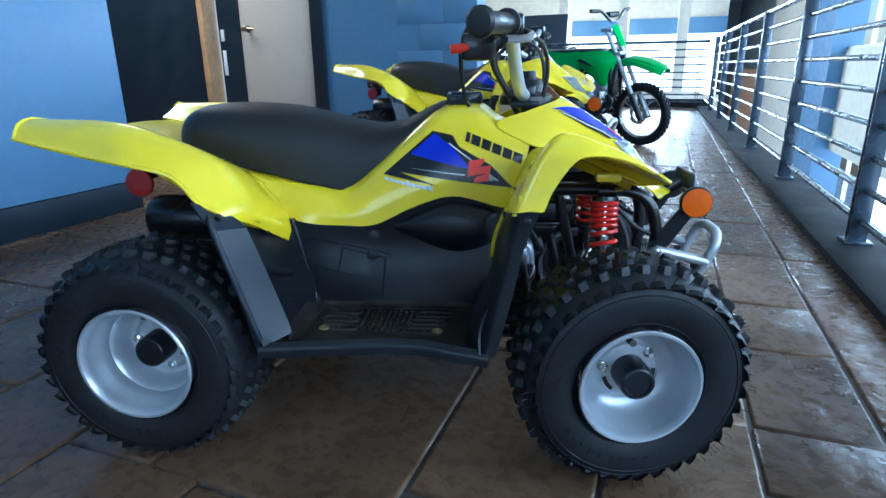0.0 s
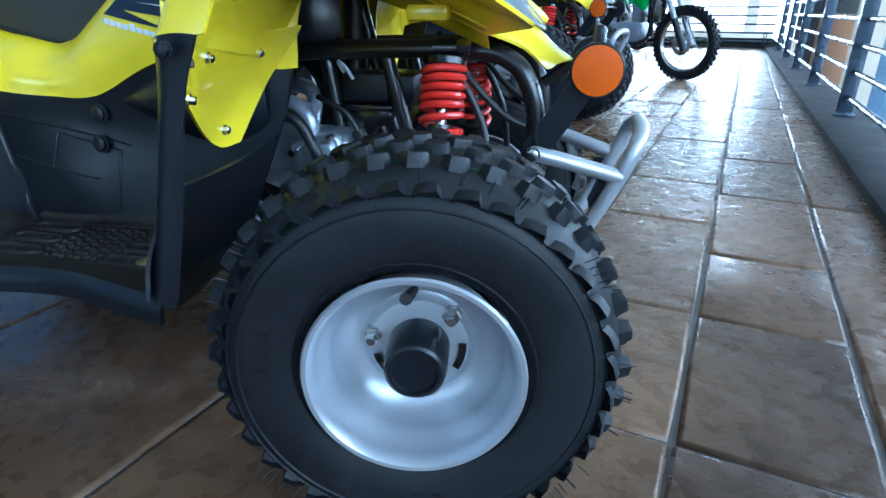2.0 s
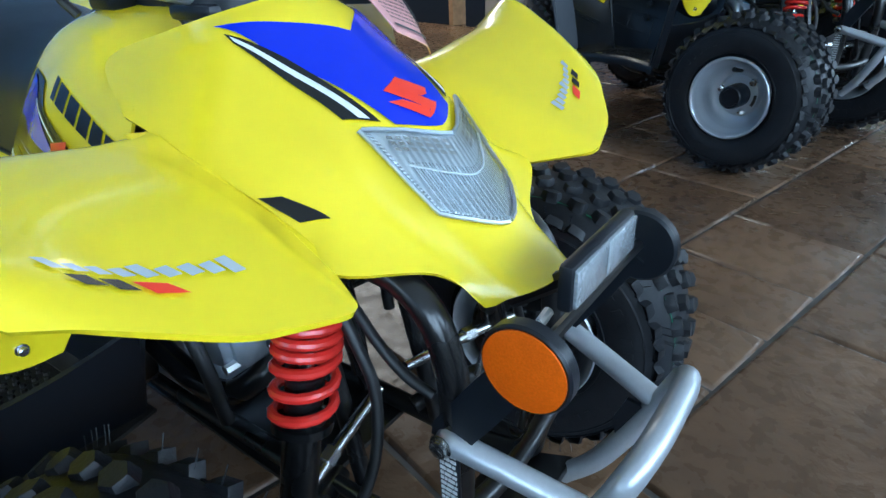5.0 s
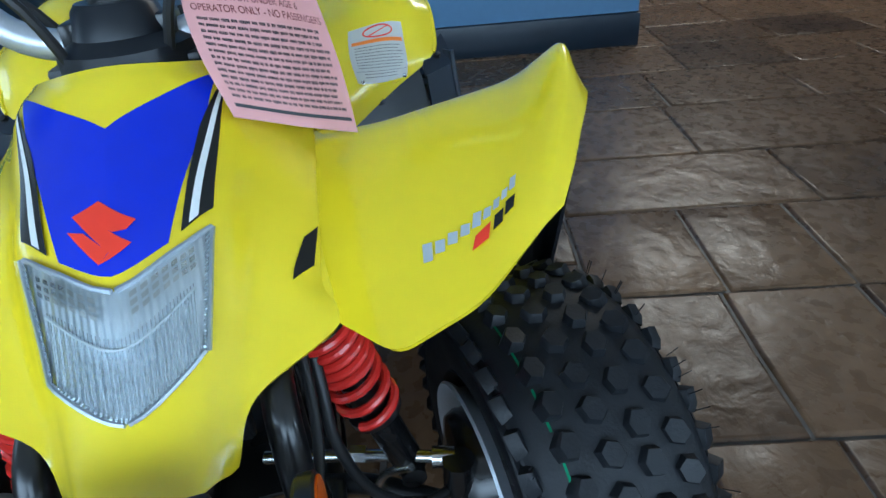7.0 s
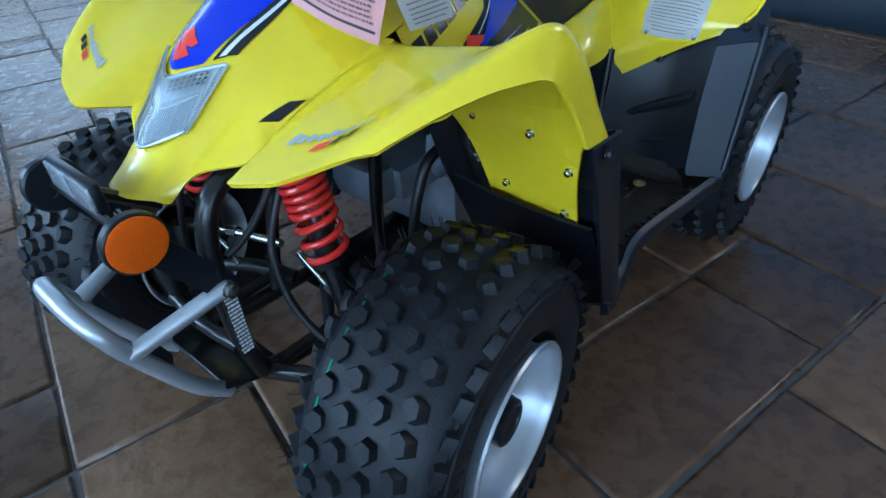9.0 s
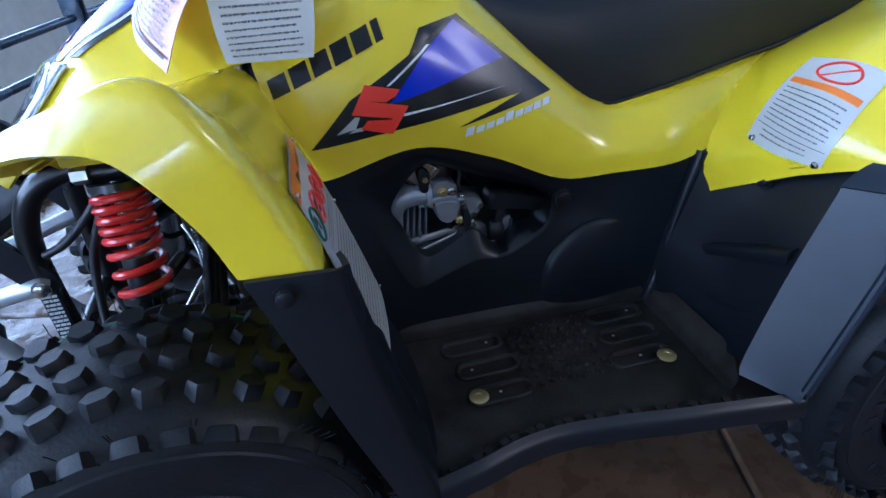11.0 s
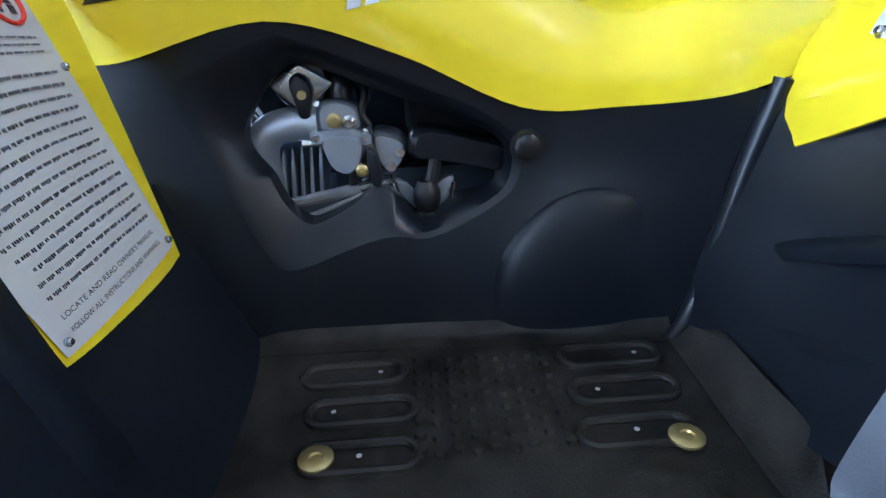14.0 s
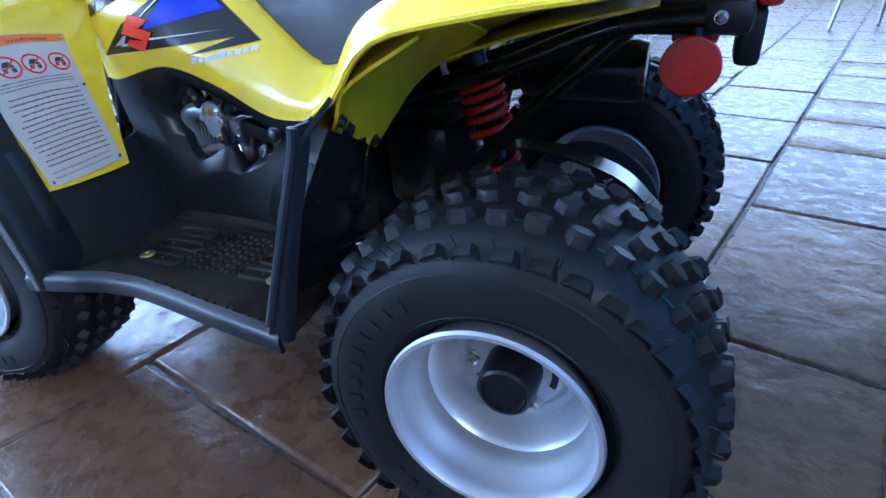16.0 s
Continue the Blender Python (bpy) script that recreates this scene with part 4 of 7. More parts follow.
        if side > 0:
            lq = [(0.195, 0.212), (0.035, 0.577), (0.405, 0.625), (0.445, 0.300)]

            def lab(a, b):
                """a: across, b: up the label."""
                w = [(1 - a) * (1 - b), a * (1 - b), a * b, (1 - a) * b]
                return sum(k * p[0] for k, p in zip(w, lq)), sum(k * p[1] for k, p in zip(w, lq))

            tag = part("rear_label", r.patch(bmesh.new(), lq, 0.0014, 0.02), LABEL, rf, "white caution label on the rear mudguard")
            part("orange_heading", r.patch(bmesh.new(), [lab(0.05, 0.70), lab(0.95, 0.70), lab(0.95, 0.76), lab(0.05, 0.76)], 0.0018, 0.03), ORANGED, tag)
            label_bars(tag, r, [lab(0.04, 0.66), lab(0.96, 0.66), lab(0.96, 0.26), lab(0.04, 0.26)], 8, 9, 0.05, 0.26)
            label_bars(tag, r, [lab(0.04, 0.20), lab(0.96, 0.20), lab(0.96, 0.08), lab(0.04, 0.08)], 2, 10, 0.12, 0.26)
            part("rule_line", r.patch(bmesh.new(), [lab(0.04, 0.225), lab(0.96, 0.225), lab(0.96, 0.232), lab(0.04, 0.232)], 0.0018, 0.05), INK, tag)
            ring = [r.at(*lab(0.5 + 0.26 * math.cos(a), 0.88 + 0.09 * math.sin(a))) + 0.002 * r.normal(*lab(0.5, 0.88)) for a in (2 * math.pi * i / 24 for i in range(25))]
            part("prohibition_ring", tube(bmesh.new(), ring, 0.0012, 6, smooth=False), REDD, tag)
            part("prohibition_bar", tube(bmesh.new(), [ring[3], ring[15]], 0.001, 6, smooth=False), REDD, tag)
            for a, b in ((0.08, 0.03), (0.92, 0.03)):
                u, v = lab(a, b)
                bolt(tag, r.at(u, v) + 0.001 * r.normal(u, v), r.normal(u, v), STEEL, 0.0025)
    # seat
    seat = bmesh.new()
    st = [(-.455, .50, .555, .060), (-.44, .508, .585, .090), (-.40, .512, .602, .108), (-.33, .492, .604, .114), (-.24, .470, .598, .112), (-.16, .450, .582, .108), (-.10, .440, .568, .100), (-.05, .462, .562, .096), (0.0, .495, .572, .090), (.04, .520, .592, .084), (.072, .555, .606, .070), (.082, .585, .604, .050)]
    rows = []
    for x, zl, zh, w in st:
        ring = []
        for k in range(17):
            a = math.pi * k / 16
            c, sn = math.cos(a), math.sin(a)
            yy = w * math.copysign(abs(c) ** 0.62, c)
            ring.append(Vector((x, yy, zl + (zh - zl) * (sn ** 0.55))))
        rows.append(ring)
    smooth_rows = []
    for i in range(17):
        smooth_rows.append(catmull([r[i] for r in rows], 4))
    n = len(smooth_rows[0])
    vv = [[seat.verts.new(smooth_rows[i][k]) for i in range(17)] for k in range(n)]
    for a, b in zip(vv, vv[1:]):
        for i in range(16):
            seat.faces.new((a[i], a[i + 1], b[i + 1], b[i]))
        seat.faces.new((a[0], b[0], b[16], a[16]))
    seat.faces.new(vv[0])
    seat.faces.new(vv[-1])
    so = part("seat", seat, SEATM, q, "long black vinyl seat", sharp=50)
    for side in (1, -1):
        part("seat_seam", tube(bmesh.new(), [Vector((x, side * (w + 0.001), zl + 0.004)) for x, zl, zh, w in st[1:-1]], 0.0022, 6), SEATM, so)
    # footwells
    for side in (1, -1):
        fw = new("footwell")
        fw.parent = q
        fw["label"] = "moulded black plastic footwell with drilled floor"
        wall = Sheet([[(.222, .138, .440), (.205, .144, .375), (.175, .150, .300), (.140, .150, .226)],
                      [(.160, .143, .432), (.150, .138, .365), (.130, .145, .290), (.110, .152, .226)],
                      [(.106, .143, .4465), (.100, .134, .365), (.085, .143, .290), (.070, .153, .226)],
                      [(.030, .140, .4245), (.030, .133, .350), (.025, .143, .290), (.020, .155, .226)],
                      [(-.045, .141, .395), (-.045, .137, .345), (-.045, .150, .285), (-.045, .158, .226)],
                      [(-.108, .146, .390), (-.100, .145, .345), (-.095, .160, .290), (-.095, .163, .226)],
                      [(-.196, .156, .392), (-.182, .156, .340), (-.172, .160, .285), (-.160, .166, .226)]], side, (0, 1, 0.1))
        outer = [(.161, .399), (.143, .345), (.123, .296), (.107, .286), (.072, .297), (.045, .304), (.020, .302), (-.006, .312), (-.034, .330), (-.041, .350), (-.036, .366), (-.011, .384), (.045, .408), (.089, .427), (.106, .428), (.135, .416)]
        core = [(.134, .372), (.124, .346), (.113, .322), (.097, .309), (.070, .320), (.046, .331), (.020, .305), (-.003, .319), (-.031, .327), (-.037, .349), (-.033, .361), (-.014, .373), (.045, .397), (.084, .414), (.100, .415), (.120, .397)]
        opening = [(0.05 + (p.x - 0.05) * 1.025, 0.355 + (p.y - 0.355) * 1.025) for p in closed_line(outer, 4)]

        def inside(u, v, poly=opening, w=wall):
            p = w.at(u, v)
            hit = False
            for (x0, z0), (x1, z1) in zip(poly, poly[1:] + poly[:1]):
                if (z0 > p.z) != (z1 > p.z) and p.x < (x1 - x0) * (p.z - z0) / (z1 - z0) + x0:
                    hit = not hit
            return hit

        part("inner_panel", wall.solid(bmesh.new(), 110, 66, 0.004, hole=inside if side > 0 else None), BLACKP, fw, sharp=50)
        if side > 0:
            ringo, rings = bmesh.new(), [[], [], [], []]
            for o, c in zip(closed_line(outer, 6), closed_line(core, 6)):
                near = wall.at(*wall.find_xz(o.x, o.y))
                mid = o.lerp(Vector((0.05, 0.355)), -0.065)
                for ring, p, dy in zip(rings, (mid, o.lerp(c, 0.10), c, c), (0.0014, 0.0004, -0.013, -0.030)):
                    ring.append(ringo.verts.new((p.x, (wall.at(*wall.find_xz(p.x, p.y)).y if dy > -0.001 else near.y) + dy, p.y)))
            for a, b in zip(rings, rings[1:]):
                for k in range(len(a)):
                    j = (k + 1) % len(a)
                    ringo.faces.new((a[k], a[j], b[j], b[k]))
            part("opening_rim", ringo, BLACKP, fw, "chamfered rim of the engine opening", sharp=50)
            bolt(fw, (-.049, .1425, .360), (0, 1, 0.1), FRAMEM, 0.0085)
            bulge = bmesh.new()
            bmesh.ops.create_uvsphere(bulge, u_segments=28, v_segments=16, radius=1.0)
            for v in bulge.verts:
                v.co = Vector((-0.098 + v.co.x * 0.077, 0.148 + v.co.y * 0.017, 0.235 + v.co.z * 0.096))
            bmesh.ops.bisect_plane(bulge, geom=bulge.verts[:] + bulge.edges[:] + bulge.faces[:], plane_co=(0, 0, 0.229), plane_no=(0, 0, -1), clear_outer=True)
            part("clutch_bulge", bulge, BLACKP, fw)
        else:
            for x, z, y in ((-.048, .363, -.138), (-.052, .326, -.142)):
                bolt(fw, (x, y - 0.003, z), (0, -1, 0.1), BLACKP, 0.009)
            for p in (((-.185, .362), (-.015, .325)), ((-.177, .308), (-.057, .282)), ((-.118, .296), (-.110, .339)), ((-.110, .339), (-.028, .318)), ((-.028, .318), (-.034, .244))):
                (x0, z0), (x1, z1) = p
                seam = []
                for t in range(7):
                    x, z = x0 + (x1 - x0) * t / 6, z0 + (z1 - z0) * t / 6
                    best = min((wall.at(u / 40, v / 24) for u in range(41) for v in range(25)), key=lambda c: (c.x - x) ** 2 + (c.z - z) ** 2)
                    seam.append((x, best.y - 0.0005, z))
                part("hatch_seam", tube(bmesh.new(), seam, 0.0016, 6, smooth=False), BLACKP, fw)
            dome = Sheet([[(-.012, .137, .383), (-.012, .137, .381), (-.012, .137, .378), (-.012, .136, .376)],
                          [(.030, .140, .405), (.030, .152, .395), (.030, .153, .376), (.026, .138, .360)],
                          [(.100, .142, .432), (.098, .164, .412), (.098, .166, .368), (.100, .138, .334)],
                          [(.160, .143, .424), (.158, .166, .408), (.158, .168, .374), (.158, .140, .344)],
                          [(.186, .143, .412), (.184, .146, .405), (.184, .146, .380), (.184, .142, .362)]], side, (0, 1, 0)).solid(bmesh.new(), 20, 12, 0.003)
            part("engine_cover_bulge", dome, BLACKP, fw)
        lipy = [(.180, .366, .238), (.116, .357, .243), (.071, .346, .244), (.028, .342, .243), (-.021, .346, .242), (-.077, .354, .241), (-.128, .360, .240), (-.196, .368, .238)]
        inn = [(.150, .142), (.116, .144), (.071, .145), (.028, .147), (-.021, .149), (-.077, .153), (-.128, .158), (-.182, .160)]
        floor_net = [[(xi, yi, .226), (xi * 0.5 + xo * 0.5, yi * 0.6 + yo * 0.4, .225), (xo, yo - 0.035, .227), (xo, yo - 0.012, zo - 0.008), (xo, yo, zo)] for (xo, yo, zo), (xi, yi) in zip(lipy, inn)]
        fl = Sheet(floor_net, side, (0, 0, 1))
        part("foot_floor", fl.solid(bmesh.new(), 34, 22, 0.004), DUSTYP, fw, "dusty black footwell floor")
        skirt = Sheet([[(x, y - 0.004, z + 0.003), (x, y + 0.005, z - 0.005), (x - 0.002, y + 0.006, z - 0.021)] for x, y, z in lipy], side, (0, 1, 0.3))
        part("floor_lip", skirt.solid(bmesh.new(), 34, 6, 0.005), BLACKP, fw, sharp=40)
        studs = bmesh.new()
        for i in range(9):
            for j in range(8):
                c = Vector((0.030 - 0.0105 * i, side * (0.183 + 0.0120 * j + 0.003 * (i % 2)), 0.2262))
                lathe(studs, [(0.0040, -0.002), (0.0030, 0.0022), (0, 0.0026)], 6, axis="z", at=c)
        for k in range(19):  # a row of small studs inside the lip
            t = 0.10 + 0.0445 * k + (0.012 if k % 2 else 0.0)
            lathe(studs, [(0.0052, -0.003), (0.0044, 0.0026), (0, 0.0034)], 7, axis="z", at=fl.at(t, 0.665))
        tagged(part("grip_studs", studs, DUSTYP, fw, "rows of moulded grip studs"), kind="stuff")
        for i, (x0, yy) in enumerate(((.072, .195), (.065, .231), (.064, .268), (-.099, .192), (-.0975, .227), (-.092, .263))):
            g, ring = bmesh.new(), []
            for k in range(25):  # stadium-shaped moulded bead
                a = 2 * math.pi * k / 24
                ring.append((x0 + math.copysign(0.022, math.cos(a)) + 0.0105 * math.cos(a), side * (yy + 0.0105 * math.sin(a)), 0.2262))
            tube(g, ring, 0.0030, 8, smooth=False)
            part("drain_groove", g, DUSTYP, fw)
            for k in range(3):
                h = lathe(bmesh.new(), [(0.0017, 0.0001), (0, 0.0003)], 8, axis="z", at=(x0 - 0.017 + 0.017 * k, side * yy, 0.2275))
                part("drain_hole", h, GREYD if (i + k) % 3 == 0 else FRAMEM, fw)
        for x, yy in ((.087, .270), (-.116, .273)):
            part("bolt", lathe(bmesh.new(), [(0.0098, 0.0), (0.0098, 0.0016), (0.0088, 0.0022), (0.0040, 0.0022), (0.0034, 0.0010), (0, 0.0010)], 20, axis="z", at=(x, side * yy, 0.2285)), BRASS, fw)
        cove_net = [[(x, y - 0.003, .238), (x, y + 0.002, .2320), (x, y + 0.007, .2288), (x, y + 0.016, .2274)] for x, y in ((.120, .152), (.070, .153), (.020, .155), (-.045, .158), (-.095, .163), (-.150, .166))]
        cove_net.insert(0, [(.146, .150, .2290), (.146, .154, .2284), (.146, .159, .2278), (.146, .168, .2270)])
        cove = Sheet(cove_net, side, (0, 1, 1))
        part("floor_cove", cove.solid(bmesh.new(), 24, 8, 0.002), DUSTYP, fw, "dusty rounded joint of floor and side", sharp=60)
        heel_net = [[(-.1685, y, .248), (-.163, y + .003, .238), (-.156, y + .005, .231), (-.145, y + .006, .2274)] for y in (.163, .205, .255, .295)]
        heel_net.append([(-.162, .325, .2300), (-.158, .327, .2290), (-.154, .329, .2282), (-.146, .331, .2270)])
        heel = Sheet(heel_net, side, (1, 0, 1))
        part("floor_cove", heel.solid(bmesh.new(), 14, 8, 0.002), DUSTYP, fw, sharp=60)
        # front wall below the flap and its outer guard strip
        fr = Sheet([[(.190, .148, .350), (.186, .22, .338), (.188, .31, .338), (.192, .345, .342)], [(.164, .150, .280), (.158, .22, .275), (.158, .31, .275), (.165, .355, .280)], [(.142, .150, .226), (.136, .22, .226), (.140, .31, .228), (.164, .368, .238)]], side, (-1, 0, 0.5))
        part("front_wall", fr.solid(bmesh.new(), 14, 14, 0.004), BLACKP, fw, sharp=50)
        gd = Sheet([[(.200, .316, .446), (.198, .345, .457), (.200, .367, .466), (.226, .369, .468), (.254, .367, .468)], [(.189, .316, .42), (.192, .345, .42), (.194, .368, .42), (.214, .370, .42), (.238, .368, .418)], [(.172, .313, .335), (.170, .343, .335), (.176, .369, .333), (.192, .371, .332), (.212, .367, .330)], [(.150, .310, .262), (.150, .345, .256), (.155, .369, .252), (.170, .371, .252), (.186, .366, .250)], [(.144, .315, .232), (.146, .350, .228), (.152, .370, .222), (.166, .371, .218), (.180, .366, .214)]], side, (0, 1, 0))
        if side < 0:  # the other guard is slimmer and stops higher
            gd = Sheet([[(.203, .316, .456), (.204, .345, .462), (.220, .364, .466), (.236, .366, .468), (.252, .364, .467)], [(.189, .316, .42), (.198, .345, .42), (.212, .362, .42), (.222, .364, .42), (.232, .362, .418)], [(.174, .313, .335), (.180, .343, .335), (.192, .362, .333), (.202, .364, .332), (.214, .360, .330)], [(.152, .310, .262), (.160, .345, .258), (.178, .364, .256), (.186, .365, .255), (.196, .360, .254)], [(.146, .315, .236), (.154, .350, .234), (.172, .367, .236), (.180, .367, .234), (.190, .362, .232)]], side, (0, 1, 0))
        part("front_guard", gd.solid(bmesh.new(), 20, 14, 0.004), BLACKP, fw, sharp=50)
        bolt(fw, (.233, side * (.3705 if side > 0 else .376), .457), (0, side, 0), BLACKP, 0.0055)
        # rear flare, its window sheen painted in by the bluish base
        fa = Sheet([[(-.219, .314, .423), (-.249, .367, .430)], [(-.190, .317, .345), (-.222, .369, .345)], [(-.159, .325, .262), (-.190, .372, .252)], [(-.154, .330, .244), (-.186, .373, .238)]], side, (1, 0.4, 0.4))
        part("rear_flare", fa.solid(bmesh.new(), 16, 8, 0.005), SATIN, fw, "satin flared guard before the rear wheel, bluish window sheen in its colour", sharp=40)
        cap = Sheet([[(-.219, .312, .4235), (-.249, .367, .4305)], [(-.234, .312, .436), (-.266, .364, .452)], [(-.248, .320, .450), (-.284, .357, .474)]], side, (1, 0.2, 0.8))
        part("flare_cap", cap.solid(bmesh.new(), 8, 6, 0.004), SATIN, fw, sharp=40)
        ro = Sheet([[(-.252, .366, .450), (-.256, .363, .451), (-.261, .354, .452)], [(-.248, .367, .428), (-.252, .365, .426), (-.256, .355, .424)], [(-.221, .370, .345), (-.226, .367, .342), (-.231, .356, .340)], [(-.190, .372, .250), (-.198, .369, .230), (-.204, .358, .224)]], side, (0, 1, 0))
        part("flare_edge", tube(bmesh.new(), [ro.at(i / 10, 0) for i in range(11)], 0.0048, 10), SATIN, fw)
        part("flare_side", ro.solid(bmesh.new(), 16, 6, 0.004), SATIN, fw, sharp=40)
        rw = Sheet([[(-.198, .138, .400), (-.231, .235, .398), (-.250, .305, .442)], [(-.177, .138, .335), (-.211, .235, .348), (-.226, .312, .392)], [(-.165, .146, .285), (-.190, .240, .290), (-.196, .318, .325)], [(-.158, .162, .228), (-.166, .245, .228), (-.164, .325, .250)]], side, (1, 0, 0.3))
        part("corner_ridge", tube(bmesh.new(), [(-.203, side * .158, .398), (-.190, side * .160, .350), (-.180, side * .162, .305), (-.174, side * .164, .272), (-.166, side * .166, .248), (-.157, side * .171, .232), (-.146, side * .178, .224)], 0.0068, 14, rad_end=0.0056), BLACKP, fw)
        part("rear_wall", rw.solid(bmesh.new(), 18, 14, 0.004), BLACKP, fw, sharp=50)
        for pts in (((-.197, .172, .294), (-.207, .235, .322), (-.214, .300, .352)), ((-.186, .172, .252), (-.194, .235, .268), (-.198, .305, .292))):
            ledge = Sheet([[(x + .014, y, z - .010), (x + .013, y, z + .001), (x + .004, y, z + .005), (x - .006, y, z + .004)] for x, y, z in pts], side, (1, 0, 1))
            part("wall_ledge", ledge.solid(bmesh.new(), 12, 6, 0.003), BLACKP, fw, sharp=50)
        bolt(fw, cap.at(0.5, 0.55), (0.6, side * 0.2, 0.8), FRAMEM, 0.0055)
        bolt(fw, (-.222, side * .232, .392), (1, 0, 0.3), BLACKP, 0.006)
    build_chassis(q)
    return q


def build_chassis(q):
    """Frame, suspension, engine, bars, lamps and tags of the quad."""
    fr = new("frame")
    fr.parent = q
    fr["label"] = "gloss black tubular steel frame"

    def bar(pts, r=0.011, mat=FRAMEM, name="tube", parent=fr, label="", seg=12):
        return part(name, tube(bmesh.new(), pts, r, seg), mat, parent, label)

    for s in (1, -1):
        bar([(-.20, s * .07, .40), (.05, s * .065, .425), (.25, s * .066, .440), (.40, s * .070, .442), (.455, s * .072, .432), (.482, s * .074, .395), (.489, s * .074, .33), (.480, s * .07, .21), (.44, s * .065, .165), (.20, s * .07, .15), (-.15, s * .07, .15), (-.25, s * .06, .20)], 0.0115)
        bar([(.300, s * .055, .44), (.335, s * .055, .30), (.36, s * .058, .17)], 0.009)
        bar([(.22, s * .05, .44), (.245, s * .055, .28), (.25, s * .06, .16)], 0.009)
        bar([(-.20, s * .07, .40), (-.33, s * .085, .44), (-.45, s * .09, .485), (-.54, s * .085, .497)], 0.011)
        bar([(-.22, s * .06, .22), (-.34, s * .075, .36), (-.47, s * .085, .485)], 0.010)
    bar([(.49, -.074, .235), (.495, 0, .232), (.49, .074, .235)], 0.009)
    bar([(.40, -.07, .442), (.40, .07, .442)], 0.010)
    bar([(.24, 0, .40), (.245, 0, .52), (.238, 0, .66)], 0.016, name="steering_stem")
    bar([(.245, 0, .52), (.30, 0, .30), (.31, 0, .25)], 0.009, name="steering_shaft")
    bm = box(bmesh.new(), (.44, -.07, .150), (.53, .07, .156), 0.002)
    bmesh.ops.rotate(bm, verts=bm.verts, cent=(.44, 0, .15), matrix=Matrix.Rotation(radians(-24), 3, "Y"))
    part("skid_plate", bm, FRAMEM, fr)
    # silver front bumper
    bp = part("bumper", tube(bmesh.new(), [(.515, -.06, .175), (.548, -.062, .215), (.590, -.063, .298), (.606, -.059, .336), (.613, -.034, .351), (.614, 0, .353), (.613, .034, .351), (.606, .059, .336), (.590, .063, .298), (.548, .062, .215), (.515, .06, .175)], 0.0096, 14, 7), SILVER, q, "silver tubular front bumper")
    for s in (1, -1):
        part("bumper_strut", tube(bmesh.new(), [(.486, s * .084, .326), (.50, s * .084, .326), (.592, s * .064, .300)], 0.0095, 12), SILVER, bp)
        bolt(bp, (.488, s * .0935, .328), (0, s, 0), STEEL, 0.007)
        gus = bmesh.new()
        vs = [gus.verts.new((x, s * .058, z)) for x, z in ((.562, .246), (.588, .292), (.566, .296), (.556, .270))]
        ws = [gus.verts.new((v.co.x, s * .062, v.co.z)) for v in vs]
        gus.faces.new(vs)
        gus.faces.new(ws)
        for i in range(4):
            gus.faces.new((vs[i], vs[(i + 1) % 4], ws[(i + 1) % 4], ws[i]))
        part("gusset", gus, BLACKP, bp)
        # side reflector on its arm
        rf = part("side_reflector", lathe(bmesh.new(), [(0.0275, 0.083 * s), (0.0295, 0.085 * s), (0.0295, 0.093 * s), (0.028, 0.0945 * s), (0.0, 0.0945 * s)], 40, at=(.552, 0, .424)), BLACKP, q, "round amber reflector on a black bracket")
        part("amber_lens", lathe(bmesh.new(), [(0.0268, 0.0935 * s), (0.0268, 0.0958 * s), (0.020, 0.0968 * s), (0, 0.0970 * s)], 40, at=(.552, 0, .424)), AMBER, rf)
        arm = bmesh.new()
        a, b = Vector((.488, s * .080, .33)), Vector((.548, s * .080, .420))
        d = (b - a).normalized()
        n = Vector((-d.z, 0, d.x))
        prev = None
        for p, w in ((a - d * .012, .010), (a, .015), (a.lerp(b, .5), .015), (b, .013)):
            cur = [arm.verts.new(p + n * w * k + Vector((0, s * h, 0))) for k, h in ((-1, 0), (1, 0), (1, .005), (-1, .005))]
            if prev:
                for i in range(4):
                    arm.faces.new((prev[i], prev[(i + 1) % 4], cur[(i + 1) % 4], cur[i]))
            else:
                arm.faces.new(cur)
            prev = cur
        arm.faces.new(prev)
        part("bracket", arm, BLACKP, rf)
        # suspension
        sh = new("front_shock")
        sh.parent = q
        sh["label"] = "front shock absorber with red coil spring"
        t, m, b = Vector((.384, s * .096, .445)), Vector((.383, s * .126, .330)), Vector((.382, s * .151, .235))
        d = (b - t).normalized()
        part("spring", spring(t + d * .022, t + d * .122, 7.6, 0.0228, 0.0042), RED, sh, "red coil spring")
        part("piston_rod", rod(t, m, 0.0065), STEEL, sh)
        part("damper_body", rod(t + d * .085, b, 0.0150), FRAMEM, sh)
        part("top_collar", rod(t + d * .012, t + d * .019, 0.0245, 24), FRAMEM, sh)
        part("lower_collar", rod(t + d * .123, t + d * .130, 0.0235, 24), FRAMEM, sh)
        part("top_eye", rod(t + Vector((-.012, 0, 0)), t + Vector((.020, 0, 0)), 0.013), FRAMEM, sh)
        part("mount_bolt", rod(t + Vector((.016, s * .012, .002)), t + Vector((.030, s * .012, .002)), 0.0085, 6), STEEL, sh)
        part("lower_eye", rod(b + Vector((-.014, 0, 0)), b + Vector((.016, 0, 0)), 0.012), FRAMEM, sh)
        am = new("suspension_arm")
        am.parent = q
        am["label"] = "black lower suspension arm with steering link"
        bar([(.465, s * .06, .165), (.45, s * .11, .178), (.418, s * .185, .190)], 0.011, parent=am)
        bar([(.325, s * .06, .165), (.35, s * .11, .178), (.405, s * .185, .190)], 0.011, parent=am)
        bar([(.46, s * .075, .178), (.34, s * .075, .178)], 0.008, parent=am)
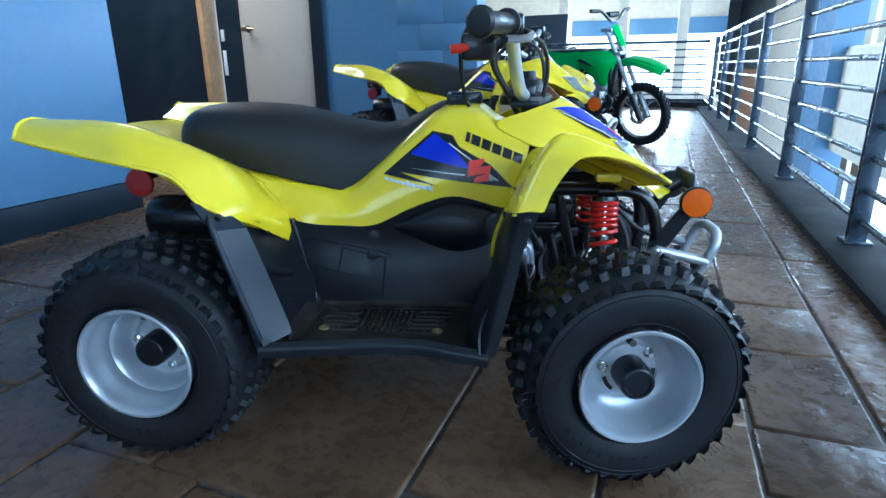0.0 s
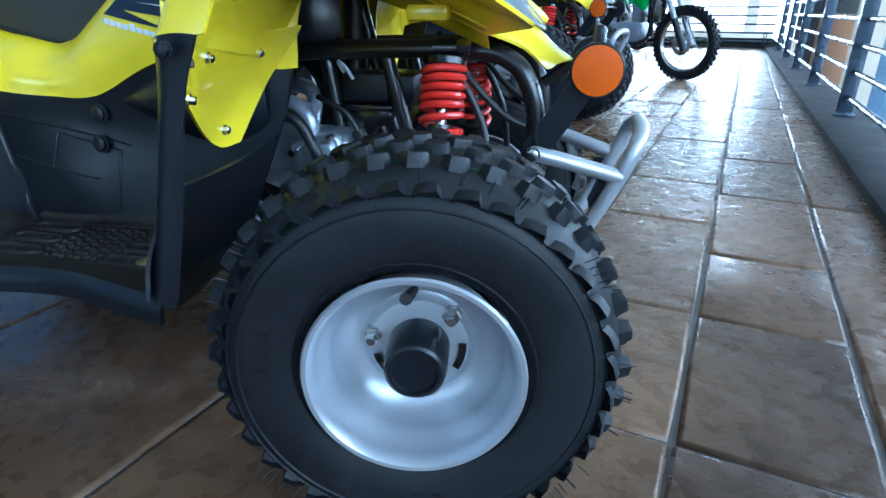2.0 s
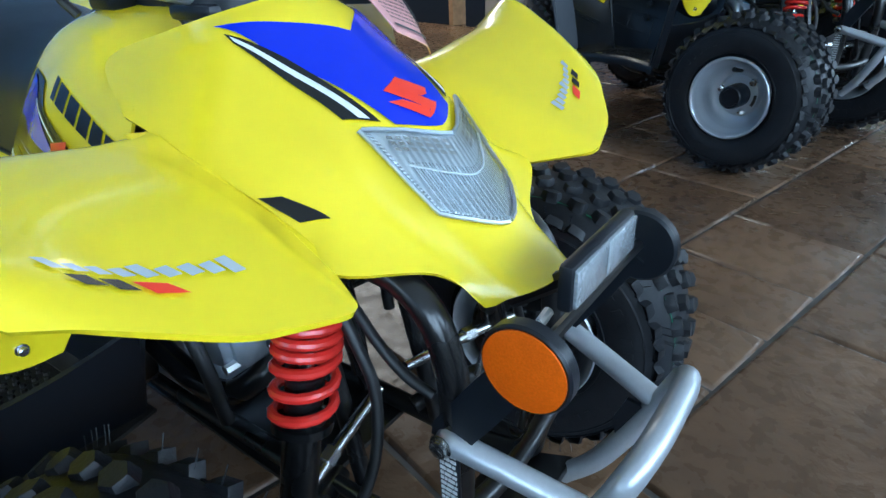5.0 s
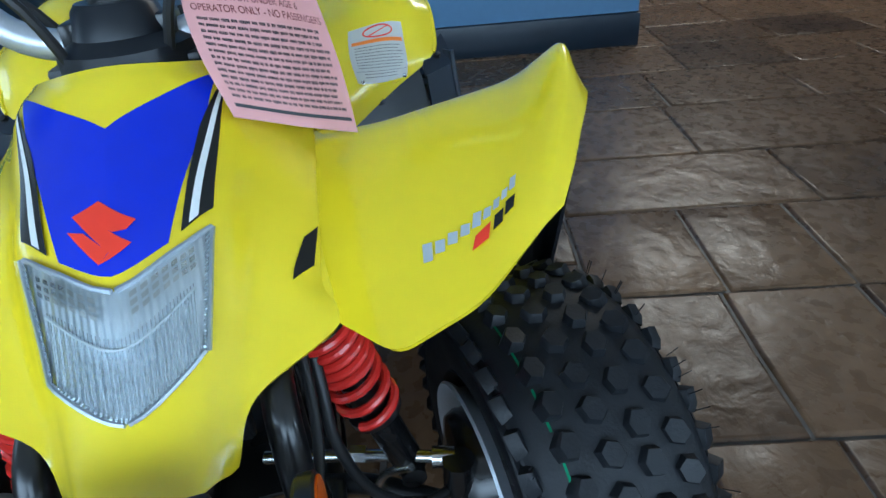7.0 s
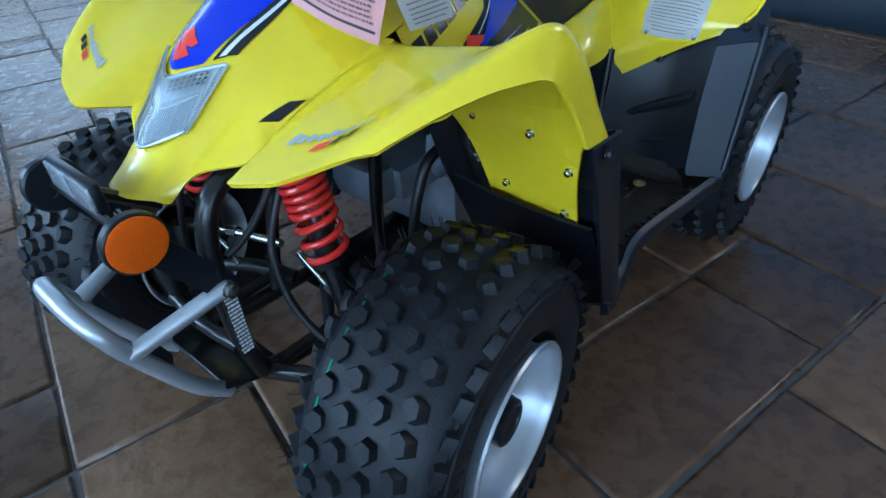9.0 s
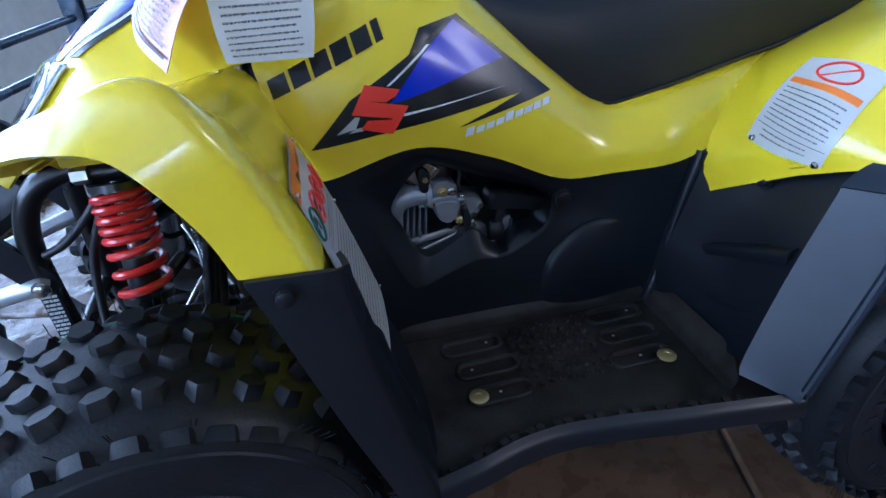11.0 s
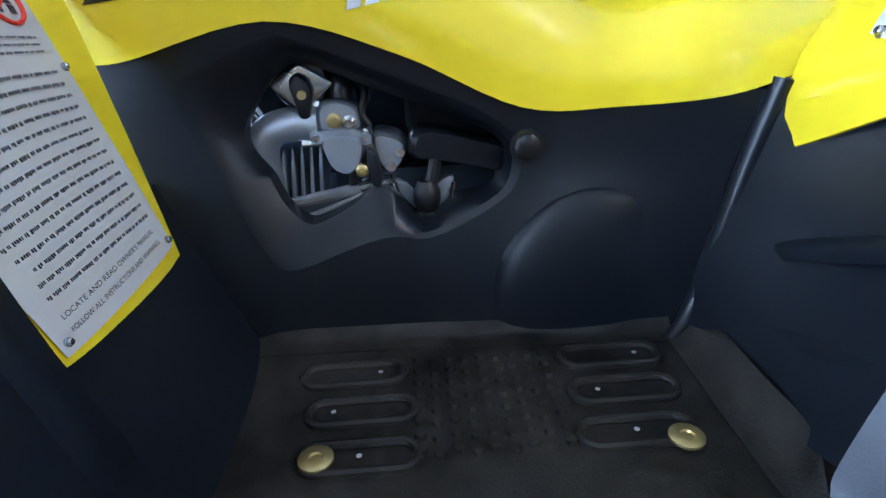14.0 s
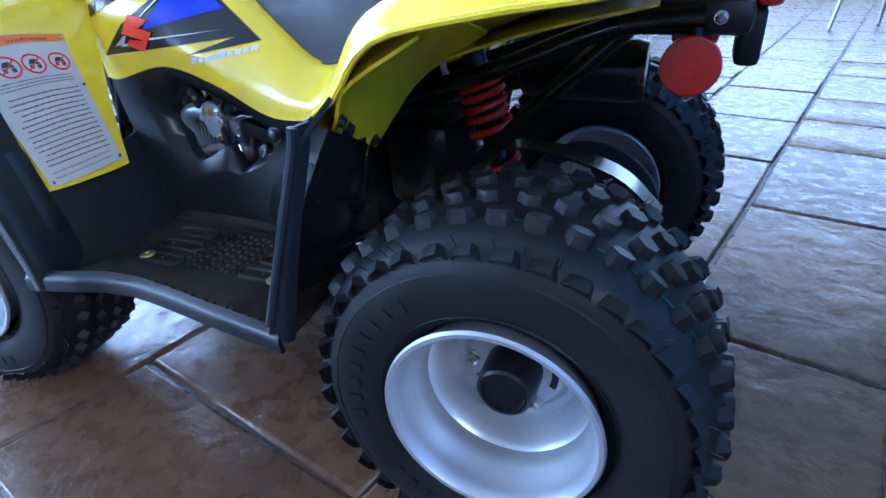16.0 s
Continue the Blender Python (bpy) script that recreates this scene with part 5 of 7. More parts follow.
        part("knuckle", rod((.412, s * .188, .165), (.408, s * .192, .260), 0.015), FRAMEM, am)
        part("brake_drum", lathe(bmesh.new(), [(.02, s * .185), (.060, s * .195), (.066, s * .205), (.066, s * .25), (.03, s * .26)], 40, at=(FRONT_X[s] + .006, 0, HUB)), FRAMEM, am, "black brake drum inside the wheel")
        bar([(.355, s * .02, .262), (.375, s * .105, .258), (.395, s * .180, .252)], 0.006, STEEL, "tie_rod", am, "zinc-plated tie rod")
        part("rod_end", rod((.393, s * .170, .253), (.397, s * .190, .251), 0.010, 12), STEEL, am)
        part("lock_nut", rod((.372, s * .098, .259), (.376, s * .112, .258), 0.0085, 6), STEEL, am)
        bar([(.37, s * .07, .46), (.392, s * .09, .423), (.414, s * .094, .391), (.432, s * .096, .346), (.436, s * .115, .285), (.425, s * .155, .238), (.405, s * .195, .225)], 0.0046, HOSE, "brake_hose", am)
        bar([(.385, s * .08, .436), (.401, s * .085, .422), (.430, s * .087, .391), (.453, s * .086, .371), (.476, s * .083, .360)], 0.0042, HOSE, "brake_cable", am)
        bar([(.140, s * .112, .370), (.180, s * .120, .371), (.207, s * .120, .361), (.223, s * .120, .336), (.237, s * .120, .300), (.245, s * .118, .24)], 0.0072, HOSE, "breather_hose", am)
        # brake lever link
        bar([(.40, s * .15, .255), (.385, s * .125, .235), (.38, s * .11, .20)], 0.004, STEEL, "brake_link", am)
    # printed strip on the right down tube
    st = bmesh.new()
    rng = random.Random(8)
    for k in range(16):
        z = .235 + .0052 * k
        x0 = -.007
        while x0 < .007:
            w = rng.uniform(.002, .006)
            for s in (1, -1):
                box(st, (.488 + x0, s * .0868 - .0004, z), (.488 + min(x0 + w, .0075), s * .0868 + .0004, z + .0027))
            x0 += w + .001
    tagged(part("notice_print", st, WHITED, fr, "white unreadable notice print"), kind="stuff")
    for s in (1, -1):
        part("notice_plate", box(bmesh.new(), (.479, s * .0846 - .0016, .228), (.497, s * .0846 + .0016, .322), .001), BLACKP, fr)
    # front white reflector and its carrier
    wr = part("front_reflector", box(bmesh.new(), (.548, -.050, .438), (.558, .050, .470), .003), BLACKP, q, "clear rectangular reflector on a black carrier")
    part("clear_lens", box(bmesh.new(), (.556, -.047, .441), (.5605, -.0006, .467), .001), WHITER, wr)
    part("clear_lens", box(bmesh.new(), (.556, .0006, .441), (.5605, .047, .467), .001), WHITER, wr)
    part("carrier", tube(bmesh.new(), [(.552, -.095, .425), (.553, -.05, .428), (.553, .05, .428), (.552, .095, .425)], 0.0045, 8), FRAMEM, wr)
    part("carrier_bolt", tube(bmesh.new(), [(.49, 0, .40), (.55, 0, .445)], 0.007, 8, smooth=False), FRAMEM, wr)
    for s in (1, -1):
        part("stay_bolt", rod((.545, s * .052, .438), (.545, s * .085, .430), 0.0035, 8), STEEL, wr)
    # handlebar
    bar_line = [(.164, .352, .727), (.188, .280, .731), (.204, .205, .730), (.207, .150, .706), (.214, .112, .662), (.222, .080, .628), (.230, .045, .616), (.232, .02, .615)]
    hb = part("handlebar", tube(bmesh.new(), [(x, -y, z) for x, y, z in bar_line] + bar_line[::-1], 0.0118, 14), SILVER, q, "silver tubular handlebar with black grips")
    for s in (1, -1):
        part("bar_clamp", box(bmesh.new(), (.212, s * .030 - .010, .600), (.252, s * .030 + .010, .634), .004), FRAMEM, hb)
    part("clamp_plate", box(bmesh.new(), (.205, -.055, .594), (.262, .055, .606), .004), BLACKP, hb)
    for s in (1, -1):
        g = bmesh.new()
        lathe(g, [(.0165, 0), (.022, .001), (.022, .005), (.0160, .007)] + [(.0148 + .0010 * (k % 2), .012 + .005 * k) for k in range(19)] + [(.017, .108), (.0215, .112), (.0215, .119), (.017, .124), (0, .125)], 20)
        o = part("grip", g, HOSE, hb, "black ribbed rubber grip")
        o.matrix_basis = Matrix.Translation((.198, s * .238, .7315)) @ Vector((-.030, s * .095, -.004)).to_track_quat("Y", "Z").to_matrix().to_4x4()
        part("lever", tube(bmesh.new(), [(.218, s * .185, .724), (.236, s * .215, .716), (.226, s * .27, .708), (.195, s * .345, .704)], 0.006, 8), FRAMEM, hb, "black brake lever")
        part("lever_perch", box(bmesh.new(), (.188, s * .200 - .016, .714), (.224, s * .200 + .016, .748), .005), FRAMEM, hb)
        part("cable", tube(bmesh.new(), [(.222, s * .185, .722), (.258, s * .12, .705), (.272, s * .055, .660), (.264, s * .03, .595)], 0.004, 8), HOSE, hb)
        part("cable", tube(bmesh.new(), [(.20, s * .18, .715), (.172, s * .125, .680), (.196, s * .06, .625), (.222, s * .04, .575)], 0.0045, 8), HOSE, hb)
    part("switch_box", box(bmesh.new(), (.122, -.192, .678), (.180, -.160, .722), .008), FRAMEM, hb)
    part("switch_arm", tube(bmesh.new(), [(.165, -.172, .715), (.185, -.178, .730), (.200, -.182, .735)], 0.012, 10), FRAMEM, hb)
    part("stop_button", rod((.135, -.186, .700), (.106, -.190, .696), 0.0078), REDD, hb, "red stop switch")
    part("throttle_box", box(bmesh.new(), (.158, .180, .706), (.204, .222, .748), .006), FRAMEM, hb)
    part("tether_loop", tube(bmesh.new(), [(.17, -.16, .730), (.135, -.15, .735), (.118, -.13, .69), (.122, -.10, .62), (.13, -.09, .60)], 0.004, 8), HOSE, hb, "black tether cord")
    part("fuel_cap", lathe(bmesh.new(), [(.034, .598), (.036, .602), (.036, .616), (.032, .622), (0, .623)], 28, axis="z", at=(.115, 0, 0)), BLACKP, q, "black fuel filler cap")
    part("ignition_lock", box(bmesh.new(), (.085, -.06, .60), (.125, -.035, .618), .004), BLACKP, q)
    # dash gaiter round the stem
    part("stem_gaiter", lathe(bmesh.new(), [(.052, .598), (.050, .614), (.036, .622), (.030, .640), (.026, .645)], 24, axis="z", at=(.236, 0, 0)), BLACKP, q)
    # engine
    en = new("engine")
    en.parent = q
    en["label"] = "small air-cooled engine with carburettor and finned cylinder"
    part("crankcase", box(bmesh.new(), (-.06, -.085, .165), (.115, .085, .285), .02), ALU, en)
    part("clutch_cover", lathe(bmesh.new(), [(.066, -.09), (.064, -.115), (.05, -.125), (0, -.127)], 32, at=(-.01, 0, .225)), FRAMEM, en)
    part("starter_cover", lathe(bmesh.new(), [(.062, .08), (.060, .10), (.045, .108), (0, .11)], 32, at=(-.01, 0, .235)), FRAMEM, en)
    for k in range(7):  # slanted cooling fins
        x = .090 + .0068 * k
        fin = boss([(x, .354 - .001 * k), (x + .0020, .354 - .001 * k), (x + .0058, .318), (x + .0040, .312), (x + .0030, .316)], .052, .098, .001, 2)
        part("cooling_fin", fin, ALU, en)
    part("cylinder", box(bmesh.new(), (.085, -.035, .275), (.20, .060, .325), .008), ALU, en)
    part("cylinder_head", box(bmesh.new(), (.196, -.055, .278), (.236, .05, .332), .01), ALU, en)
    part("intake_pipe", tube(bmesh.new(), [(.132, .070, .300), (.131, .098, .329), (.131, .104, .352), (.124, .106, .368), (.107, .106, .374), (.090, .106, .373)], 0.0118, 18), ALU, en, "curved aluminium intake pipe")
    part("pipe_clamp", rod((.094, .106, .373), (.088, .106, .373), 0.0138, 20), ALU, en)
    for z in (.361, .387):
        part("flange_bolt", rod((.101, .108, z), (.086, .108, z), 0.0034, 6), STEEL, en)
    cb = part("carburettor", boss([(.087, .386), (.075, .390), (.063, .386), (.059, .377), (.063, .369), (.086, .369)], .086, .116, .005), ALU, en, "cast aluminium carburettor")
    part("float_bowl", boss([(.087, .366), (.072, .368), (.058, .364), (.059, .352), (.064, .343), (.072, .339), (.081, .344), (.085, .353)], .084, .121, .008), ALU, cb)
    part("bowl_seam", boss([(.090, .370), (.073, .372), (.056, .368), (.055, .363), (.072, .363), (.089, .364)], .086, .119, .002), ALU, cb)
    for x, z in ((.089, .367), (.057, .365)):
        part("bowl_ear", rod((x, .100, z), (x, .121, z), 0.0046, 12), ALU, cb)
        part("bowl_screw", rod((x, .119, z), (x, .1235, z), 0.0026, 8), STEEL, cb)
    part("drain_ring", lathe(bmesh.new(), [(.0046, .118), (.0046, .123), (.0028, .124), (.0026, .120)], 16, at=(.0605, 0, .343)), BRASS, cb)
    part("drain_pipe", rod((.068, .112, .330), (.069, .112, .341), 0.0035, 10), FRAMEM, cb)
    part("idle_screw", lathe(bmesh.new(), [(.0050, .112), (.0050, .1185), (.0034, .119), (.0034, .121), (0, .121)], 14, at=(.0765, 0, .377)), BRASS, cb)
    part("mixture_screw", lathe(bmesh.new(), [(.0052, .110), (.0052, .117), (.0030, .118), (.0030, .120), (0, .120)], 14, at=(.0665, 0, .375)), STEEL, cb)
    part("carb_top", lathe(bmesh.new(), [(.012, .384), (.0145, .386), (.0145, .399), (.011, .404), (.004, .405), (.004, .412), (0, .412)], 20, axis="z", at=(.073, .092, 0)), FRAMEM, cb)
    part("choke_body", lathe(bmesh.new(), [(.019, .080), (.0195, .104), (.017, .109), (0, .109)], 28, at=(.097, 0, .402)), FRAMEM, cb)
    part("choke_plate", boss([(.1165, .4005), (.1110, .4060), (.0985, .4135), (.0930, .4125), (.0800, .4040), (.0760, .4000), (.0830, .3940), (.0945, .3850), (.1000, .3855), (.1110, .3950)], .1085, .1115, .0008, 3), STEEL, cb, "bright steel choke plate")
    part("choke_lever", boss([(.1030, .4030), (.0975, .4085), (.0910, .4050), (.0885, .3970), (.0905, .3880), (.0920, .3800), (.0985, .3800), (.1005, .3890)], .1115, .1190, .003), BLACKP, cb)
    part("choke_screw", rod((.095, .118, .3955), (.095, .1215, .3955), 0.0030, 12), BRASS, cb)
    for x, z in ((.1115, .4005), (.0805, .4000)):
        part("plate_screw", rod((x, .110, z), (x, .1135, z), 0.0024, 8), STEEL, cb)
    part("cable_clip", boss([(.0585, .3700), (.0535, .3700), (.0510, .3560), (.0560, .3540)], .118, .1205, .0008, 3), STEEL, cb)
    part("fuel_tap", boss([(.0570, .3560), (.0510, .3570), (.0470, .3400), (.0490, .3320), (.0545, .3330)], .117, .125, .003), BLACKP, cb)
    part("pump_casting", boss([(.052, .364), (.040, .364), (.030, .357), (.033, .344), (.042, .337), (.050, .346)], .085, .112, .007), ALU, cb)
    for x, z in ((.034, .352), (.041, .342)):
        part("casting_screw", rod((x, .108, z), (x, .1145, z), 0.0034, 8), STEEL, cb)
    part("carb_hose", tube(bmesh.new(), [(.060, .100, .400), (.055, .108, .392), (.058, .112, .380), (.054, .112, .372)], 0.0028, 8), HOSE, cb)
    ps = part("pull_handle", boss([(.028, .360), (.022, .3695), (.006, .3680), (-.024, .3600), (-.041, .3540), (-.042, .3450), (-.036, .3370), (-.014, .3420), (.010, .3470), (.027, .3500)], .100, .123, .008), BLACKP, en, "black recoil starter handle")
    part("pull_rope", tube(bmesh.new(), [(.009, .114, .348), (.012, .116, .336), (.016, .117, .322)], 0.0048, 10), HOSE, ps)
    part("rope_boot", lathe(bmesh.new(), [(.0060, .332), (.0080, .328), (.0098, .324), (.0098, .317), (.0085, .312), (.006, .309)], 18, axis="z", at=(.0170, .117, 0)), HOSE, ps)
    part("starter_bracket", boss([(.040, .331), (.034, .316), (.024, .308), (.012, .307), (.001, .313), (-.003, .330), (.004, .331), (.012, .322), (.024, .321), (.031, .328)], .106, .112, .002), ALU, en, "bright half-round starter bracket")
    part("bracket_lip", tube(bmesh.new(), [(.041, .113, .331), (.035, .115, .316), (.025, .116, .3075), (.012, .116, .3065), (.001, .115, .312), (-.003, .113, .328)], 0.0020, 8), STEEL, en)
    part("link_rod", tube(bmesh.new(), [(.120, .108, .316), (.08, .111, .324), (.041, .114, .333)], 0.0042, 8), STEEL, en)
    part("link_rod", tube(bmesh.new(), [(.108, .112, .306), (.075, .114, .318), (.043, .116, .331)], 0.0020, 8), STEEL, en)
    part("transmission_case", box(bmesh.new(), (-.15, -.075, .175), (-.055, .07, .335), .02), FRAMEM, en)
    part("drive_case", box(bmesh.new(), (-.262, -.055, .245), (-.165, .070, .365), .022), FRAMEM, en)
    part("under_tray", box(bmesh.new(), (-.04, -.085, .132), (.30, .085, .139), .002), FRAMEM, en)
    part("air_box", box(bmesh.new(), (-.10, -.06, .34), (.03, .060, .43), .015), BLACKP, en)
    part("inner_tank", box(bmesh.new(), (.02, -.08, .44), (.20, .08, .52), .02), BLACKP, en)
    part("electrics_box", box(bmesh.new(), (.27, -.05, .375), (.335, .03, .41), .006), BLACKP, en)
    hd = part("rocker_cover", boss([(.180, .326), (.205, .338), (.236, .346), (.250, .338), (.258, .318), (.256, .292), (.222, .279), (.182, .280)], -.05, -.098, .010), ALU, en, "bright cast rocker cover with bolts")
    part("cover_step", boss([(.196, .322), (.236, .334), (.246, .322), (.246, .298), (.222, .289), (.196, .292)], -.09, -.106, .006), ALU, hd)
    for x, z in ((.190, .318), (.240, .338), (.250, .298), (.198, .287)):
        part("cover_bolt", rod((x, -.090, z), (x, -.110, z), 0.0050, 6), STEEL, hd)
    part("plug_lead", tube(bmesh.new(), [(.205, -.05, .380), (.226, -.06, .374), (.246, -.06, .363), (.258, -.06, .348), (.262, -.06, .340)], 0.0038, 8), HOSE, en)
    part("spark_boot", tube(bmesh.new(), [(.262, -.06, .342), (.268, -.06, .326), (.270, -.06, .312), (.250, -.06, .303), (.232, -.06, .302)], 0.0088, 12), HOSE, en)
    part("engine_hose", tube(bmesh.new(), [(.180, -.085, .378), (.197, -.088, .372), (.210, -.090, .358), (.213, -.090, .336)], 0.0095, 12), ALU, en)
    part("coil_box", box(bmesh.new(), (.240, -.055, .375), (.302, .0, .412), .006), BLACKP, en)
    part("coil_shelf", box(bmesh.new(), (.236, -.060, .366), (.308, .01, .373), .002), FRAMEM, en)
    part("lower_bracket", boss([(.245, .366), (.300, .366), (.298, .348), (.284, .342), (.270, .330), (.252, .338)], -.03, -.045, .003), FRAMEM, en)
    part("harness", tube(bmesh.new(), [(.242, -.045, .410), (.238, -.055, .425), (.250, -.06, .418), (.258, -.058, .404)], 0.0022, 6), WHITED, en)
    ex = part("exhaust_pipe", tube(bmesh.new(), [(.24, -.035, .29), (.25, -.075, .27), (.20, -.105, .25), (.05, -.110, .30), (-.15, -.105, .35), (-.32, -.13, .385)], 0.013, 12), FRAMEM, q, "black exhaust pipe and silencer")
    part("silencer", lathe(bmesh.new(), [(.020, -.29), (.040, -.305), (.044, -.32), (.044, -.465), (.040, -.478), (.022, -.480), (.022, -.47), (0, -.47)], 32, axis="x", at=(0, -.150, .395)), FRAMEM, ex)
    # rear end
    ra = new("rear_axle")
    ra.parent = q
    ra["label"] = "black rear axle with chain guard disc and swing arm"
    part("axle", rod((-WB, -.20, HUB), (-WB, .20, HUB), 0.017), FRAMEM, ra)
    part("axle_carrier", rod((-WB, -.05, HUB), (-WB, .05, HUB), 0.035, 20), FRAMEM, ra)
    gdisc = bmesh.new()
    lathe(gdisc, [(.082, -.116), (.106, -.116), (.108, -.113), (.106, -.110), (.082, -.110)], 48, at=(-WB, 0, HUB), closed=True)
    lathe(gdisc, [(.018, -.117), (.040, -.117), (.042, -.113), (.040, -.109), (.018, -.109)], 32, at=(-WB, 0, HUB), closed=True)
    for k in range(4):
        a = math.pi / 4 + k * math.pi / 2
        tube(gdisc, [(-WB + .036 * math.cos(a), -.113, HUB + .036 * math.sin(a)), (-WB + .086 * math.cos(a), -.113, HUB + .086 * math.sin(a))], .012, 8, smooth=False)
    part("guard_disc", gdisc, SATIN, ra, "dark grey guard disc with four openings")
    part("sprocket", lathe(bmesh.new(), [(.02, .060), (.062, .060), (.064, .063), (.062, .066), (.02, .066)], 40, at=(-WB, 0, HUB)), STEEL, ra)
    bar([(-.16, .05, .20), (-.30, .055, .21), (-WB, .045, HUB)], 0.014, parent=ra, name="swing_arm")
    bar([(-.16, -.05, .20), (-.30, -.055, .21), (-WB, -.045, HUB)], 0.014, parent=ra, name="swing_arm")
    gsh = bmesh.new()
    sw = Sheet([[(-.30, .045, .335), (-.30, .085, .335)], [(-.355, .045, .350), (-.355, .085, .350)], [(-.411, .045, .344), (-.411, .085, .344)], [(-.478, .045, .322), (-.478, .085, .322)], [(-.527, .045, .278), (-.527, .085, .278)]], 1, (0, 0, 1))
    part("chain_guard", sw.solid(gsh, 14, 3, 0.003), FRAMEM, ra)
    rsx = new("rear_shock")
    rsx.parent = q
    rsx["label"] = "single rear shock absorber with red coil spring"
    part("spring", spring((-.284, .02, .428), (-.318, .02, .288), 8.0, 0.0260, 0.0050), RED, rsx)
    part("damper_body", rod((-.278, .02, .455), (-.326, .02, .258), 0.015), FRAMEM, rsx)
    part("gas_tube", tube(bmesh.new(), [(-.26, .05, .47), (-.255, .06, .435), (-.275, .06, .41)], 0.004, 8), WHITED, rsx)
    tray = Sheet([[(-.26, -.13, .452), (-.26, -.05, .462), (-.26, .05, .462), (-.26, .13, .452)], [(-.38, -.15, .490), (-.38, -.05, .498), (-.38, .05, .498), (-.38, .15, .490)], [(-.50, -.14, .515), (-.50, -.05, .520), (-.50, .05, .520), (-.50, .14, .515)]], 1, (0, 0, 1))
    part("under_tray", tray.solid(bmesh.new(), 12, 12, .003), YELLOW, q, "yellow plastic tray under the tail")
    tl = part("tail_carrier", box(bmesh.new(), (-.585, -.085, .478), (-.475, .085, .512), .01), BLACKP, q, "black tail carrier with red round reflectors")
    part("tail_tongue", box(bmesh.new(), (-.60, -.03, .44), (-.575, .03, .50), .006), BLACKP, tl)
    for s in (1, -1):
        part("red_reflector", lathe(bmesh.new(), [(.026, s * .100), (.0285, s * .102), (.0285, s * .109), (.027, s * .1105), (.018, s * .1118), (0, s * .112)], 36, at=(-.534, 0, .454)), REDL, tl, "round red side reflector")
        part("reflector_stay", rod((-.534, s * .080, .49), (-.534, s * .101, .46), 0.008), BLACKP, tl)
        bolt(tl, (-.555, s * .0855, .496), (0, s, 0), STEEL, 0.005)
    part("rear_lamp", box(bmesh.new(), (-.612, -.045, .50), (-.585, .045, .53), .008), REDL, q, "red rear lamp")
    part("tail_panel", Sheet([[(-.43, -.11, .528), (-.43, 0, .532), (-.43, .11, .528)], [(-.50, -.115, .545), (-.50, 0, .55), (-.50, .115, .545)], [(-.585, -.115, .56), (-.59, 0, .565), (-.585, .115, .56)]], 1, (0, 0, 1)).solid(bmesh.new(), 8, 10, .003), YELLOW, q)
    # hang tags
    tg = Sheet([[(.215, .055, .668), (.214, .100, .664), (.210, .140, .652)], [(.262, .052, .645), (.262, .104, .636), (.246, .148, .620)], [(.302, .060, .612), (.302, .112, .596), (.280, .155, .580)], [(.331, .075, .574), (.324, .122, .556), (.302, .158, .538)]], 1, (1, 0.2, 0.6))
    card = part("hang_tag", tg.solid(bmesh.new(), 14, 10, 0.0008), PINK, q, "pink printed hang tag with rounded corners")
    label_bars(card, tg, [(0.46, 0.04), (0.46, 0.96), (0.90, 0.96), (0.90, 0.04)], 13, 12, 0.03)
    for a, b in (((.925, .05), (.945, .95)), ((.05, .03), (.06, .97))):
        part("border_line", tg.patch(bmesh.new(), [(a[0], a[1]), (a[0], b[1]), (b[0], b[1]), (b[0], a[1])], 0.0018, 0.1), INK, card)
    text_on(card, tg, ["RECREATIONAL", "YOUNG OPERATORS", "UNDER ADULT SUPERVISION.", "NO OPERATOR UNDER AGE 6", "OPERATOR ONLY - NO PASSENGERS"], 0.12, 0.44)
    tw = Sheet([[(.262, .138, .590), (.180, .136, .588)], [(.260, .150, .562), (.183, .148, .562)], [(.256, .158, .540), (.188, .156, .538)]], 1, (-0.2, 1, 0.4))
    wc = part("paper_tag", tw.solid(bmesh.new(), 8, 5, 0.0006), LABEL, q, "cream printed paper tag behind the pink one")
    label_bars(wc, tw, [(0.15, 0.05), (0.15, 0.95), (0.95, 0.95), (0.95, 0.05)], 8, 13, 0.05, 0.28)
    part("tag_string", tube(bmesh.new(), [(.205, .098, .668), (.195, .10, .69), (.19, .115, .675)], 0.001, 5), LABEL, card)


def text_on(parent, sheet, lines, u0, u1):
    """Printed words laid on a sheet, u down and v across."""
    step = (u1 - u0) / len(lines)
    for k, words in enumerate(lines):
        cu = bpy.data.curves.new("words", "FONT")
        cu.body = words
        tmp = bpy.data.objects.new("words", cu)
        me = bpy.data.meshes.new_from_object(tmp)
        bpy.data.objects.remove(tmp)
        xs = [v.co.x for v in me.vertices]
        w, h = max(xs) - min(xs), 0.7
        span = min(0.9, 0.032 * len(words))
        for v in me.vertices:
            a = 0.05 + (v.co.x - min(xs)) / w * span
            u = u0 + step * (k + 0.82 - 0.62 * v.co.y / h)
            v.co = sheet.at(u, 1 - a if sheet.side < 0 else a) + 0.0016 * sheet.normal(u, a)
        me.materials.append(PINKINK)
        ob = new("lettering", me)
        ob.parent = parent


QUAD = build_quad()
QUAD2 = copy_thing(QUAD, pose(0.049, 2.040, 0, 0, 0, -22.6) @ Matrix.Scale(1.165, 4))
for _graphic in [c for c in QUAD2.children if c.name.startswith(("nose_graphic", "shield_half"))]:  # its nose is plain yellow
    for _c in list(_graphic.children):
        bpy.data.objects.remove(_c)
    bpy.data.objects.remove(_graphic)
tagged(QUAD2, label="larger yellow quad bike parked behind, same bodywork and silver wheels")


